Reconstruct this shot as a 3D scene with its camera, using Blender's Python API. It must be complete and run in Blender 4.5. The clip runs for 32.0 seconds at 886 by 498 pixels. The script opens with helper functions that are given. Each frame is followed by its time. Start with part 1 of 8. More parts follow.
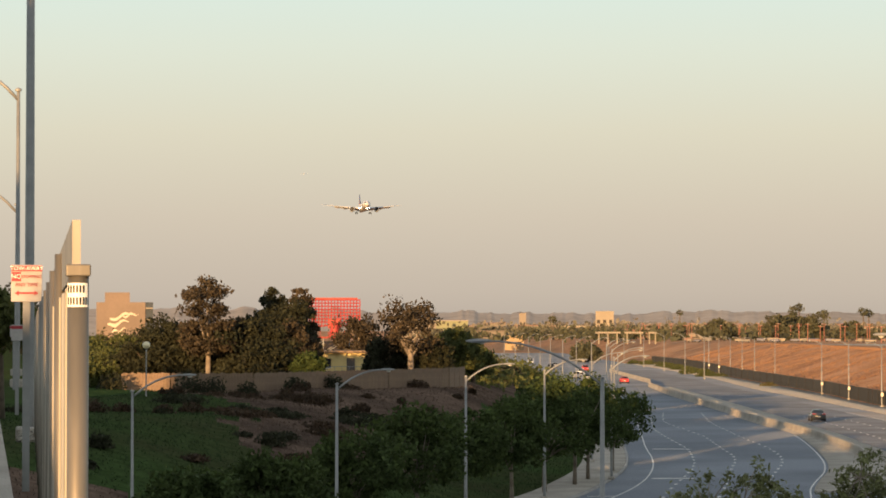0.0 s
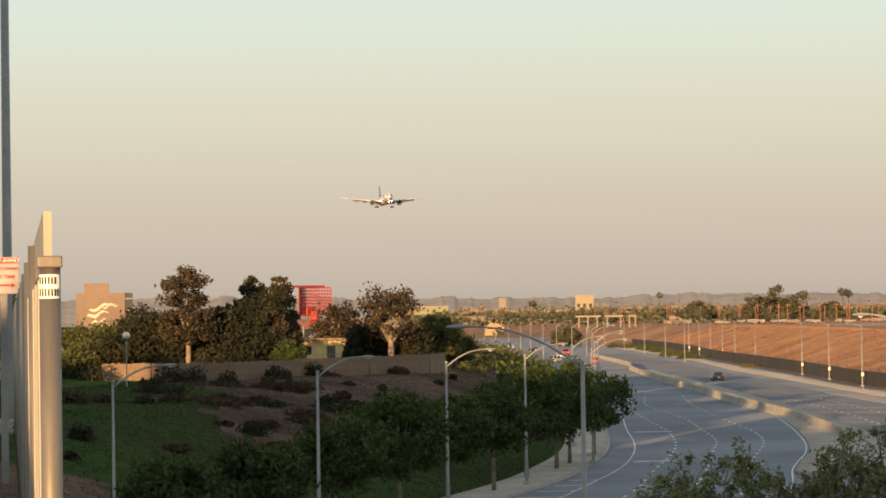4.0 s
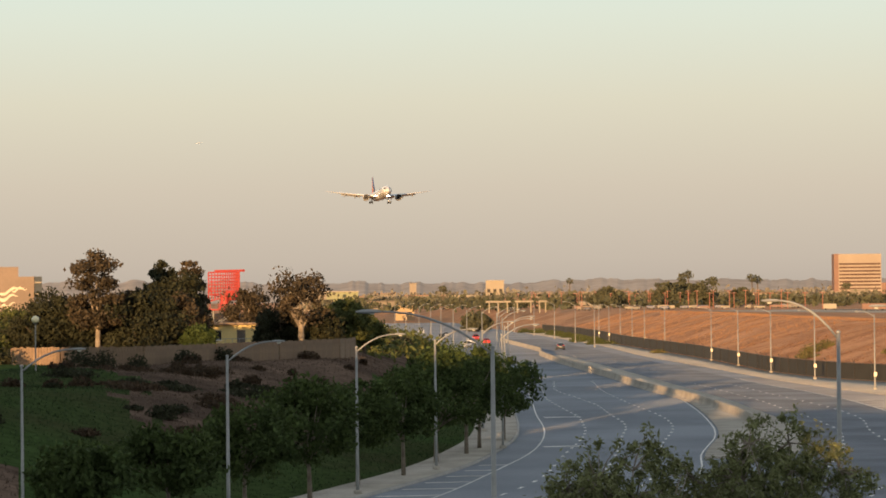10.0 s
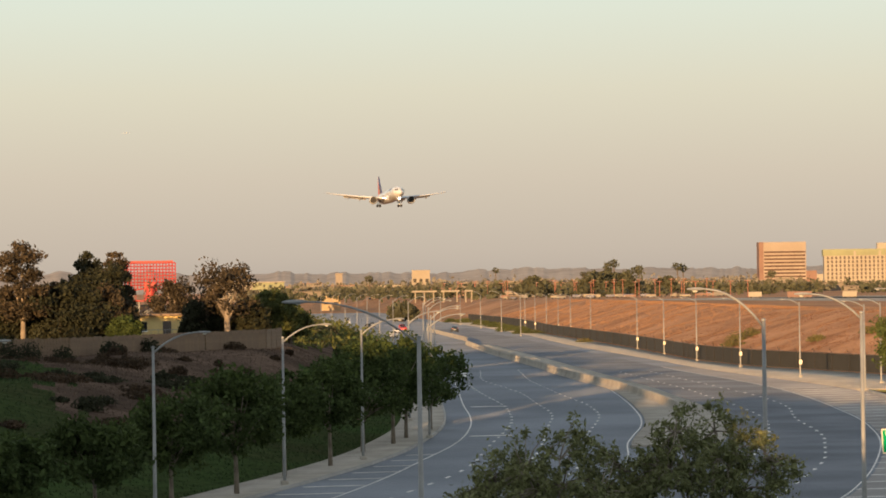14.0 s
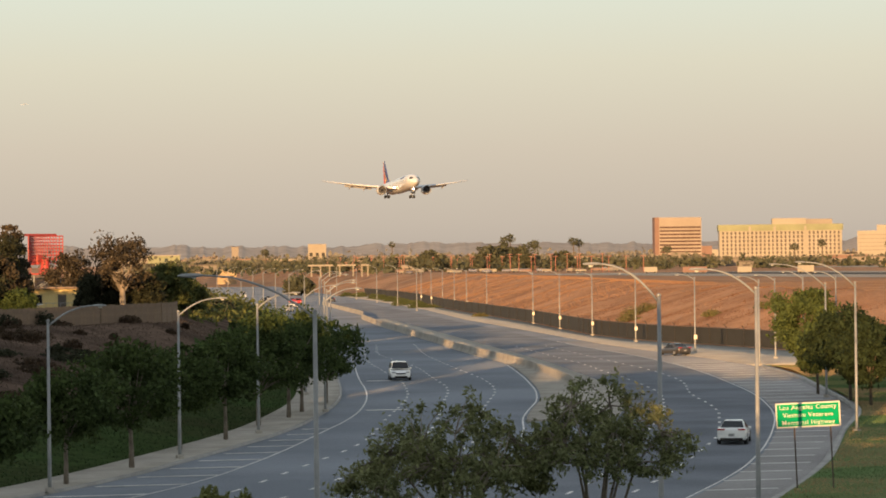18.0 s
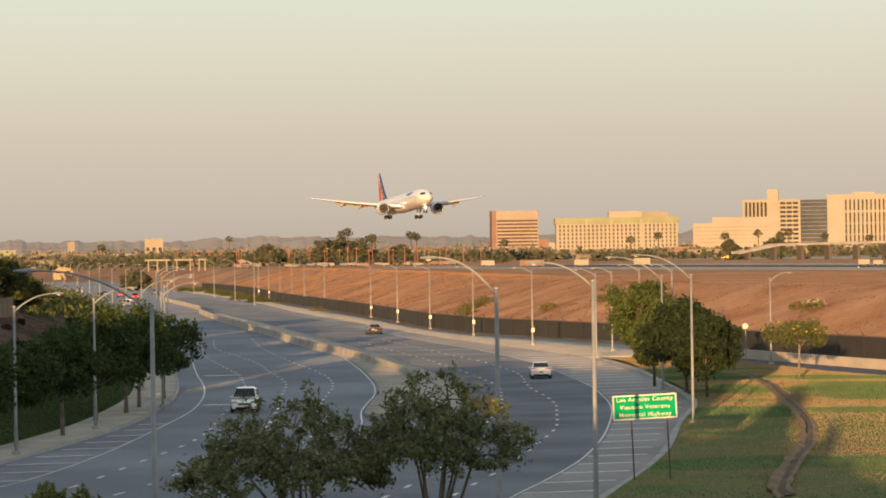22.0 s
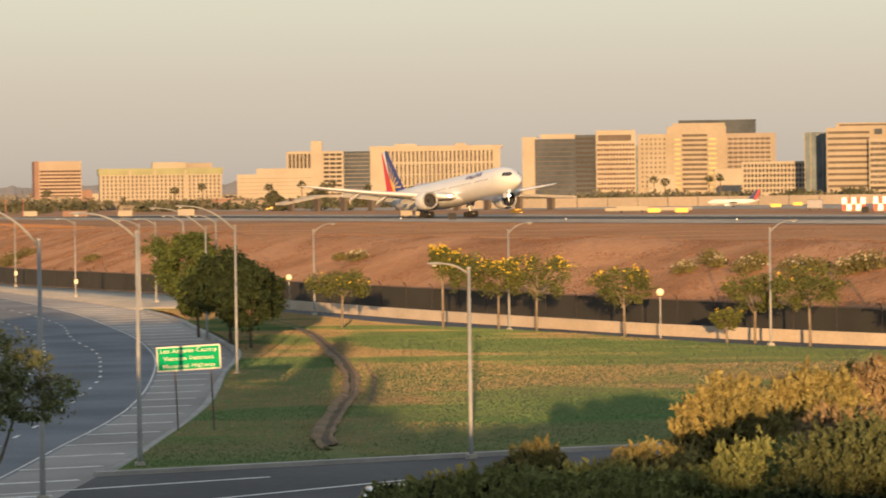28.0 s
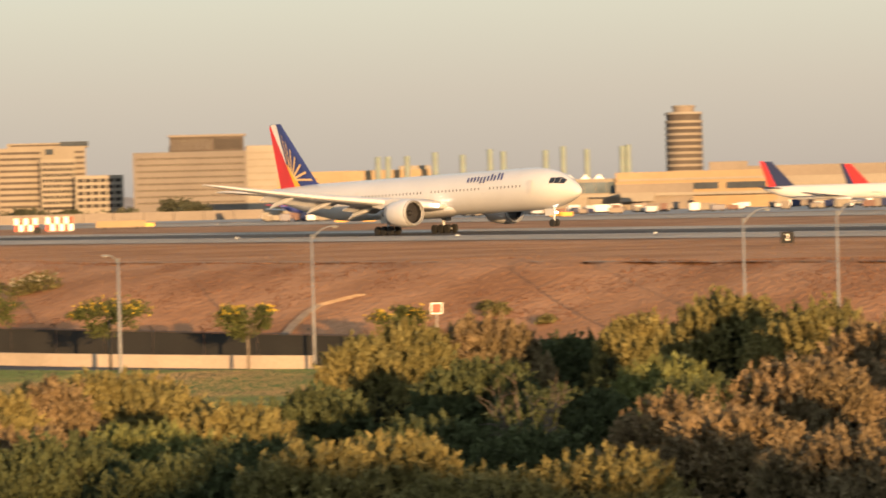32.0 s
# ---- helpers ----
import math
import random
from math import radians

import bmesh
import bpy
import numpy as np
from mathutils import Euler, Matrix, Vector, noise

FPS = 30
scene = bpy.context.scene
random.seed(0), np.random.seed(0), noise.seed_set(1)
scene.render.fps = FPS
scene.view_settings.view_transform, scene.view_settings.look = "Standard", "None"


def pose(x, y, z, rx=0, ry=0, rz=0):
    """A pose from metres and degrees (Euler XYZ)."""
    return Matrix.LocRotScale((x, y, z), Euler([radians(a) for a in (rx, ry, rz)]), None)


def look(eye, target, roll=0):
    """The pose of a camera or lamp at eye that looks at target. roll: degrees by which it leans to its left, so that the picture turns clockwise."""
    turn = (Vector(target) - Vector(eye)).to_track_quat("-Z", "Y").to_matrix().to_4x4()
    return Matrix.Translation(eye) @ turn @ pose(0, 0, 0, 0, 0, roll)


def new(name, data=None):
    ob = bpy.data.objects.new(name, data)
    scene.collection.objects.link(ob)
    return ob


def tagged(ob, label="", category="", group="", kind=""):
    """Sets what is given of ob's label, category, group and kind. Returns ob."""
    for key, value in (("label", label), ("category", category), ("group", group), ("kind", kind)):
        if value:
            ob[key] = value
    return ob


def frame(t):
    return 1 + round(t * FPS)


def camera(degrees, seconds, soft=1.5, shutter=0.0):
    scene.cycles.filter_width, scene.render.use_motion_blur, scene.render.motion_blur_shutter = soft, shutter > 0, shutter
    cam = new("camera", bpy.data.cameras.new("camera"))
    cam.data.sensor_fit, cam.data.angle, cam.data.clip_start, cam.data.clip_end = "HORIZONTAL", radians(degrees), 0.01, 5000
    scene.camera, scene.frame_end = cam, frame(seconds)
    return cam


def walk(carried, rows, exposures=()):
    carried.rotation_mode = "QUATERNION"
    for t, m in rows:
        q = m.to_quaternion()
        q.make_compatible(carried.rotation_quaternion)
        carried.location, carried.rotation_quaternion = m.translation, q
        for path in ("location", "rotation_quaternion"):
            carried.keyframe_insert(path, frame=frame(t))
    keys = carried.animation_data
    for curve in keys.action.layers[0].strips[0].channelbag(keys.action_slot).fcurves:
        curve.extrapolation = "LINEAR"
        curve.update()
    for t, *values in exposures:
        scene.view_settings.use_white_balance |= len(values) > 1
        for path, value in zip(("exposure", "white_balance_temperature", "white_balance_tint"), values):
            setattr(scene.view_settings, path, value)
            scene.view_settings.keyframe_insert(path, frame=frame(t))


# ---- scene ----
# World: x south (towards the runway), y east, z up; the highway lies at z = 0.
EYE_Z = 11.5
RUNWAY_Z = 6.5
RUNWAY_X = 300.0

PATH = [
    (0, 8.300, 1.433, 0.051), (0.5, 8.279, 1.287, -0.107), (1, 8.313, 1.127, -0.271), (1.5, 8.171, 1.112, -0.264),
    (2, 8.381, 1.046, -0.628), (2.5, 8.571, 1.032, -0.720), (3, 8.502, 1.145, -0.743), (3.5, 8.559, 1.191, -0.758),
    (5.5, 9.093, 1.062, -0.841), (6, 9.190, 1.029, -0.830), (6.5, 9.334, 1.004, -0.794), (7, 9.423, 0.975, -0.762),
    (7.5, 9.531, 0.996, -0.674), (8, 9.702, 1.036, -0.568), (8.5, 9.919, 1.019, -0.435), (9, 10.069, 0.974, -0.431),
    (9.5, 10.206, 0.925, -0.523), (10, 10.303, 0.884, -0.599), (10.5, 10.320, 0.820, -0.626), (11, 10.421, 0.896, -0.811),
    (11.5, 10.586, 0.726, -1.213), (12, 10.689, 0.708, -1.044), (12.5, 11.047, 0.782, -0.812), (13, 11.243, 0.796, -1.041),
    (13.5, 11.400, 0.697, -1.016), (14, 11.649, 0.682, -0.871), (14.5, 11.845, 0.551, -0.744), (16.5, 12.750, 0.424, -0.525),
    (17, 12.954, 0.407, -0.581), (17.5, 13.250, 0.378, -0.628), (18, 13.529, 0.188, -0.676), (18.5, 13.932, 0.120, -0.668),
    (19, 14.263, 0.133, -0.662), (19.5, 14.609, 0.157, -0.717), (20, 14.835, 0.117, -0.747), (20.5, 15.270, 0.205, -0.716),
    (21, 15.757, 0.182, -0.772), (21.5, 16.119, 0.128, -0.789), (22, 16.483, 0.037, -0.892), (22.5, 16.922, -0.159, -0.884),
    (23, 17.263, -0.308, -0.835), (23.5, 17.634, -0.394, -0.766), (24, 18.076, -0.531, -0.787), (24.5, 18.626, -0.674, -0.945),
    (25, 19.841, -0.652, -0.749), (25.5, 20.804, -0.740, -0.935), (27.5, 24.057, -1.003, -0.698), (28, 24.754, -0.973, -0.779),
    (28.5, 26.813, -0.853, -0.596), (29, 28.260, -0.830, -0.499), (29.5, 29.661, -0.802, -0.467), (30, 31.598, -0.771, -1.009),
    (30.5, 33.127, -0.847, -0.914), (31, 34.900, -0.866, -1.118), (31.5, 36.852, -0.991, -1.078), (32, 39.731, -0.886, -1.456)]


def sway(t):
    """The holder leans a few centimetres to the right in the first seconds."""
    return 0.030 * min(t / 6.0, 1.0) ** 0.8


def heading(az, tilt, roll, t):
    a, e = radians(az), radians(tilt)
    eye = Vector((sway(t), 0, EYE_Z))
    return look(eye, eye + Vector((math.sin(a) * math.cos(e), math.cos(a) * math.cos(e), math.sin(e))) * 100, roll)


cam = camera(16.02, 32.0, soft=1.75, shutter=0.35)
walk(cam, [(t, heading(az, tilt, roll, t)) for t, az, tilt, roll in PATH], exposures=[(0, 0.83), (32, 0.83)])

# ---- light ----
SUN_DIR = Vector((0.43, 0.90, 0)).normalized()   # the way the light travels, over the ground
SUN_ELEV = radians(4.0)
world = bpy.data.worlds.new("sky")
scene.world = world
world.use_nodes = True
wn, wl = world.node_tree.nodes, world.node_tree.links
wn.clear()
w_out = wn.new("ShaderNodeOutputWorld")
w_bg = wn.new("ShaderNodeBackground")
w_sky = wn.new("ShaderNodeTexSky")
w_sky.sky_type = "NISHITA"
w_sky.sun_disc = False
w_sky.sun_elevation = SUN_ELEV
w_sky.sun_rotation = math.atan2(-SUN_DIR.x, -SUN_DIR.y)
w_sky.air_density, w_sky.dust_density, w_sky.ozone_density = 1.0, 3.0, 1.0
w_tc = wn.new("ShaderNodeTexCoord")
w_sep = wn.new("ShaderNodeSeparateXYZ")
w_ramp = wn.new("ShaderNodeValToRGB")
w_mix = wn.new("ShaderNodeMix")
w_mix.data_type = "RGBA"
w_gain = wn.new("ShaderNodeMix")
w_gain.data_type, w_gain.blend_type = "RGBA", "MULTIPLY"
wl.new(w_tc.outputs["Generated"], w_sep.inputs[0])
wl.new(w_sep.outputs["Z"], w_ramp.inputs[0])
SKY = [(0.0, (0.47, 0.40, 0.335)), (0.010, (0.545, 0.465, 0.38)), (0.035, (0.63, 0.55, 0.44)), (0.062, (0.70, 0.66, 0.52)),
       (0.088, (0.71, 0.75, 0.635)), (0.115, (0.67, 0.80, 0.735)), (0.30, (0.61, 0.64, 0.63)), (1.0, (0.37, 0.415, 0.475))]
els = w_ramp.color_ramp.elements
els[0].position, els[0].color = SKY[0][0], (*SKY[0][1], 1)
els[1].position, els[1].color = SKY[-1][0], (*SKY[-1][1], 1)
for pos, col in SKY[1:-1]:
    els.new(pos).color = (*col, 1)
w_gain.inputs[0].default_value = 1.0
w_gain.inputs[7].default_value = (0.10, 0.10, 0.10, 1)
wl.new(w_sky.outputs[0], w_gain.inputs[6])
w_mix.inputs[0].default_value = 0.92
wl.new(w_gain.outputs[2], w_mix.inputs[6])
wl.new(w_ramp.outputs[0], w_mix.inputs[7])
wl.new(w_mix.outputs[2], w_bg.inputs[0])
w_bg.inputs[1].default_value = 0.63
wl.new(w_bg.outputs[0], w_out.inputs[0])

sun_data = bpy.data.lights.new("sun", "SUN")
sun_data.energy, sun_data.angle, sun_data.color = 5.3, radians(0.25), (1.0, 0.58, 0.25)
sun = new("sun", sun_data)
way = Vector((SUN_DIR.x * math.cos(SUN_ELEV), SUN_DIR.y * math.cos(SUN_ELEV), -math.sin(SUN_ELEV)))
sun.matrix_world = Matrix.Translation((-200, -400, 60)) @ way.to_track_quat("-Z", "Y").to_matrix().to_4x4()


# ---- materials ----
def material(name, base, rough=0.8, metal=0.0, second=None, scale=4.0, fine=40.0, bump=0.0, spread=0.25, island=0.0, coat=0.0,
             coords="Object", stretch=(1, 1, 1), spec=0.5, relief=0.03, stony=0.0):
    """A surface with two scales of variation: stains (scale) and grain (fine). island: how far single pieces differ.
    stony: how far the faces of its grains lean out of the surface."""
    m = bpy.data.materials.new(name)
    m.use_nodes = True
    nt = m.node_tree
    n, l = nt.nodes, nt.links
    b = n["Principled BSDF"]
    b.inputs["Roughness"].default_value, b.inputs["Metallic"].default_value = rough, metal
    b.inputs["Coat Weight"].default_value = coat
    b.inputs["Specular IOR Level"].default_value = spec
    tc, mp = n.new("ShaderNodeTexCoord"), n.new("ShaderNodeMapping")
    mp.inputs["Scale"].default_value = stretch
    l.new(tc.outputs[coords], mp.inputs[0])
    big, small = n.new("ShaderNodeTexNoise"), n.new("ShaderNodeTexNoise")
    big.inputs["Scale"].default_value, small.inputs["Scale"].default_value = scale, fine
    big.inputs["Detail"].default_value, small.inputs["Detail"].default_value = 6, 3
    l.new(mp.outputs[0], big.inputs["Vector"]), l.new(mp.outputs[0], small.inputs["Vector"])
    dark = second or tuple(c * (1 - spread) for c in base)
    ramp = n.new("ShaderNodeValToRGB")
    ramp.color_ramp.elements[0].position, ramp.color_ramp.elements[0].color = 0.36, (*dark, 1)
    ramp.color_ramp.elements[1].position, ramp.color_ramp.elements[1].color = 0.62, (*base, 1)
    l.new(big.outputs[0], ramp.inputs[0])
    grain = n.new("ShaderNodeMapRange")
    grain.inputs[1].default_value, grain.inputs[2].default_value = 0.25, 0.75
    grain.inputs[3].default_value, grain.inputs[4].default_value = 1 - spread * 0.6, 1 + spread * 0.6
    l.new(small.outputs[0], grain.inputs[0])
    last = grain.outputs[0]
    if island:
        info = n.new("ShaderNodeNewGeometry")
        r = n.new("ShaderNodeMapRange")
        r.inputs[3].default_value, r.inputs[4].default_value = 1 - island, 1 + island
        l.new(info.outputs["Random Per Island"], r.inputs[0])
        mul = n.new("ShaderNodeMath")
        mul.operation = "MULTIPLY"
        l.new(last, mul.inputs[0]), l.new(r.outputs[0], mul.inputs[1])
        last = mul.outputs[0]
    mix = n.new("ShaderNodeMix")
    mix.data_type, mix.blend_type = "RGBA", "MULTIPLY"
    mix.inputs[0].default_value = 1.0
    l.new(ramp.outputs[0], mix.inputs[6]), l.new(last, mix.inputs[7])
    l.new(mix.outputs[2], b.inputs["Base Color"])
    if bump:
        bp = n.new("ShaderNodeBump")
        bp.inputs["Strength"].default_value = bump
        bp.inputs["Distance"].default_value = relief
        l.new(small.outputs[0], bp.inputs["Height"]), l.new(bp.outputs[0], b.inputs["Normal"])
    if stony:
        m.cycles.use_bump_map_correction = False     # loose grains catch a low light that a smooth face would miss
        geo, grit = n.new("ShaderNodeNewGeometry"), n.new("ShaderNodeTexNoise")
        grit.inputs["Scale"].default_value, grit.inputs["Detail"].default_value = 37.0, 2
        l.new(tc.outputs["Object"], grit.inputs["Vector"])
        off, lean, out_ = n.new("ShaderNodeVectorMath"), n.new("ShaderNodeVectorMath"), n.new("ShaderNodeVectorMath")
        off.operation, lean.operation, out_.operation = "SUBTRACT", "MULTIPLY_ADD", "NORMALIZE"
        off.inputs[1].default_value = (0.5, 0.5, 0.5)
        lean.inputs[1].default_value = (stony, stony, stony * 0.3)
        l.new(grit.outputs["Color"], off.inputs[0]), l.new(off.outputs[0], lean.inputs[0]), l.new(geo.outputs["Normal"], lean.inputs[2])
        l.new(lean.outputs[0], out_.inputs[0]), l.new(out_.outputs[0], b.inputs["Normal"])
    return m


def leaf_material(name, base, second, island=0.35, through_light=0.25):
    m = material(name, base, 0.8, 0, second, 0.35, 3.0, 0, 0.3, island, spec=0.15)
    nt = m.node_tree
    b, out = nt.nodes["Principled BSDF"], nt.nodes["Material Output"]
    tr, mx = nt.nodes.new("ShaderNodeBsdfTranslucent"), nt.nodes.new("ShaderNodeMixShader")
    nt.links.new(b.inputs["Base Color"].links[0].from_socket, tr.inputs[0])
    mx.inputs[0].default_value = through_light
    nt.links.new(b.outputs[0], mx.inputs[1]), nt.links.new(tr.outputs[0], mx.inputs[2]), nt.links.new(mx.outputs[0], out.inputs[0])
    return m


def glow(name, color, strength):
    m = bpy.data.materials.new(name)
    m.use_nodes = True
    b = m.node_tree.nodes["Principled BSDF"]
    b.inputs["Base Color"].default_value = (*color, 1)
    b.inputs["Emission Color"].default_value = (*color, 1)
    b.inputs["Emission Strength"].default_value = strength
    return m


def glass(name, tint=(0.02, 0.025, 0.03), rough=0.08):
    m = material(name, tint, rough, 0, None, 2, 10, 0, 0.2)
    m.node_tree.nodes["Principled BSDF"].inputs["Specular IOR Level"].default_value = 0.9
    return m


M = {}
M["asphalt"] = material("asphalt", (0.272, 0.296, 0.336), 0.95, 0, (0.197, 0.216, 0.247), 0.05, 9.0, 0, 0.22, spec=0.1, stony=6.0)
M["asphalt_pale"] = material("pale_asphalt", (0.34, 0.315, 0.285), 0.9, 0, (0.25, 0.235, 0.215), 0.06, 1.6, 0.2, 0.2)
M["asphalt_dark"] = material("dark_asphalt", (0.226, 0.243, 0.275), 0.95, 0, (0.160, 0.173, 0.198), 0.1, 9, 0, 0.2, spec=0.1, stony=6.0)
M["asphalt_new"] = material("new_asphalt", (0.10, 0.10, 0.108), 0.95, 0, (0.07, 0.07, 0.078), 0.1, 2, 0.2, 0.2, spec=0.15)
M["paint"] = material("road_paint", (0.80, 0.79, 0.77), 0.7, 0, (0.62, 0.61, 0.60), 0.6, 6, 0, 0.2, stony=3.0)
M["concrete"] = material("concrete", (0.47, 0.435, 0.385), 0.9, 0, (0.365, 0.335, 0.295), 0.3, 9, 0, 0.18, spec=0.1, stony=6.0)
M["kerb"] = material("kerb_concrete", (0.34, 0.33, 0.315), 0.9, 0, (0.25, 0.245, 0.235), 0.5, 5, 0.2, 0.15)
M["earth"] = material("dry_earth", (0.48, 0.255, 0.135), 0.95, 0, (0.305, 0.15, 0.075), 0.09, 1.4, 0.7, 0.26, relief=0.3, spec=0.1)
M["grass"] = material("lawn", (0.095, 0.165, 0.058), 0.95, 0, (0.19, 0.165, 0.085), 0.05, 6.0, 0, 0.45, spec=0.05, stretch=(0.6, 1.6, 1), stony=2.4)
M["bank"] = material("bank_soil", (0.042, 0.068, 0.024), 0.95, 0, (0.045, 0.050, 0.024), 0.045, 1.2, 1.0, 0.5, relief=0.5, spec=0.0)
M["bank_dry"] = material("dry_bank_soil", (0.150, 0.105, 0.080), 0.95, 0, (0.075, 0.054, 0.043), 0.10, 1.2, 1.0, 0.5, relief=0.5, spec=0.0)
M["steel"] = material("galvanised_steel", (0.29, 0.295, 0.295), 0.55, 0.25, (0.22, 0.225, 0.23), 1.0, 12, 0, 0.15)
M["mesh"] = material("fence_screen", (0.030, 0.029, 0.026), 0.9, 0, (0.020, 0.020, 0.018), 0.2, 6, 0.1, 0.3)
M["wood"] = material("weathered_boards", (0.24, 0.165, 0.112), 0.9, 0, (0.16, 0.112, 0.08), 0.5, 8, 0.2, 0.3)
M["bark"] = material("bark", (0.12, 0.095, 0.07), 0.95, 0, (0.07, 0.055, 0.04), 2, 20, 0.5, 0.3)
M["bark_pale"] = material("pale_bark", (0.24, 0.20, 0.16), 0.9, 0, (0.13, 0.105, 0.08), 1, 12, 0.4, 0.3)
M["leaf"] = leaf_material("green_leaves", (0.068, 0.094, 0.029), (0.045, 0.066, 0.022))
M["leaf_round"] = leaf_material("roundhead_leaves", (0.095, 0.120, 0.036), (0.060, 0.082, 0.027))
M["leaf_flower"] = leaf_material("feathery_leaves", (0.125, 0.135, 0.045), (0.085, 0.096, 0.033))
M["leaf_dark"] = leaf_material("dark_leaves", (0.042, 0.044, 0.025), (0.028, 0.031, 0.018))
M["leaf_olive"] = leaf_material("olive_leaves", (0.105, 0.115, 0.038), (0.068, 0.080, 0.029))
M["leaf_brown"] = leaf_material("dry_leaves", (0.29, 0.205, 0.115), (0.185, 0.145, 0.078))
M["leaf_bush"] = leaf_material("bush_leaves", (0.29, 0.235, 0.088), (0.185, 0.168, 0.066))
M["petal"] = leaf_material("yellow_petals", (0.80, 0.58, 0.06), (0.68, 0.46, 0.05))
M["white_paint"] = material("white_aircraft_paint", (0.64, 0.64, 0.64), 0.32, 0, (0.60, 0.60, 0.60), 0.15, 3, 0, 0.03, coat=0.3)
M["grey_paint"] = material("grey_aircraft_paint", (0.58, 0.59, 0.61), 0.4, 0, (0.52, 0.53, 0.55), 0.2, 3, 0, 0.05)
M["rubber"] = material("tyre_rubber", (0.02, 0.02, 0.02), 0.85, 0, None, 3, 20, 0, 0.2)
M["dark_metal"] = material("dark_metal", (0.05, 0.05, 0.055), 0.5, 0.5, None, 2, 12, 0, 0.2)
M["red_paint"] = material("red_paint", (0.55, 0.03, 0.035), 0.45, 0, (0.48, 0.03, 0.03), 0.3, 5, 0, 0.1)
M["blue_paint"] = material("blue_paint", (0.03, 0.045, 0.20), 0.45, 0, (0.025, 0.04, 0.16), 0.3, 5, 0, 0.1)
M["yellow_paint"] = material("yellow_paint", (0.80, 0.42, 0.04), 0.5, 0, (0.7, 0.36, 0.04), 0.3, 5, 0, 0.1)
M["ray_gold"] = material("golden_paint", (0.72, 0.50, 0.24), 0.45, 0, (0.66, 0.46, 0.22), 0.3, 5, 0, 0.1)
M["landing_light"] = glow("landing_light", (1.0, 0.93, 0.78), 7)
M["glass_dark"] = glass("dark_glass", (0.012, 0.015, 0.019), 0.12)
M["leaf_garden"] = leaf_material("garden_leaves", (0.215, 0.225, 0.105), (0.13, 0.145, 0.068))
M["leaf_park"] = leaf_material("eucalyptus_leaves", (0.080, 0.062, 0.040), (0.052, 0.042, 0.028))
M["hatch_paint"] = material("worn_hatch_paint", (0.72, 0.71, 0.69), 0.8, 0, (0.50, 0.49, 0.48), 0.7, 5, 0, 0.3, stony=2.5)


# ---- building blocks ----
def part(name, bm, mat, parent=None, label="", smooth=False):
    """Links a bmesh as one mesh object, under a thing or a part if one is given."""
    me = bpy.data.meshes.new(name)
    bm.to_mesh(me)
    bm.free()
    if smooth:
        me.polygons.foreach_set("use_smooth", [True] * len(me.polygons))
    me.materials.append(mat)
    ob = new(name, me)
    if parent is not None:
        ob.parent = parent
    if label:
        ob["label"] = label
    return ob


def fast(name, verts, faces, mat, parent=None, label=""):
    """A mesh object from arrays of corners (n x 3) and faces (m x 3 or m x 4)."""
    verts, faces = np.asarray(verts, dtype=np.float32), np.asarray(faces, dtype=np.int32)
    me = bpy.data.meshes.new(name)
    k = faces.shape[1]
    me.vertices.add(len(verts)), me.loops.add(faces.size), me.polygons.add(len(faces))
    me.vertices.foreach_set("co", verts.ravel())
    me.loops.foreach_set("vertex_index", faces.ravel())
    me.polygons.foreach_set("loop_start", np.arange(0, faces.size, k, dtype=np.int32))
    me.update(calc_edges=True)
    me.validate()
    me.materials.append(mat)
    ob = new(name, me)
    if parent is not None:
        ob.parent = parent
    if label:
        ob["label"] = label
    return ob


def alike(name, me, parent, m):
    """One more object on a shared mesh."""
    ob = new(name, me)
    ob.parent = parent
    ob.matrix_basis = m
    return ob


def empty(name, m=None, label="", category="", group="", kind=""):
    ob = new(name)
    ob.empty_display_size = 0.2
    if m is not None:
        ob.matrix_basis = m
    return tagged(ob, label, category, group, kind)


def box(bm, cx, cy, cz, sx, sy, sz, m=None, bevel=0.0):
    got = bmesh.ops.create_cube(bm, size=1.0, matrix=(m or Matrix()) @ Matrix.Translation((cx, cy, cz)) @ Matrix.Diagonal((sx, sy, sz, 1)))
    if bevel:
        edges = list({e for v in got["verts"] for e in v.link_edges})
        bmesh.ops.bevel(bm, geom=edges, offset=bevel, segments=2, affect="EDGES", profile=0.5)
    return bm


def boxed(*args, **kw):
    return box(bmesh.new(), *args, **kw)


def tube(bm, points, radii, sides=8, cap=True):
    """A round rod through points, with a radius at each."""
    pts = [Vector(p) for p in points]
    rings = []
    for i, p in enumerate(pts):
        d = (pts[min(i + 1, len(pts) - 1)] - pts[max(i - 1, 0)]).normalized()
        a = d.cross(Vector((0, 0, 1))) if abs(d.z) < 0.95 else d.cross(Vector((0, 1, 0)))
        a.normalize()
        b = d.cross(a)
        r = radii[i] if hasattr(radii, "__len__") else radii
        rings.append([bm.verts.new(p + (a * math.cos(k * math.tau / sides) + b * math.sin(k * math.tau / sides)) * r) for k in range(sides)])
    for u, v in zip(rings, rings[1:]):
        for k in range(sides):
            bm.faces.new((u[k], u[(k + 1) % sides], v[(k + 1) % sides], v[k]))
    if cap:
        bm.faces.new(rings[0][::-1]), bm.faces.new(rings[-1])
    return bm


def tubed(*args, **kw):
    return tube(bmesh.new(), *args, **kw)


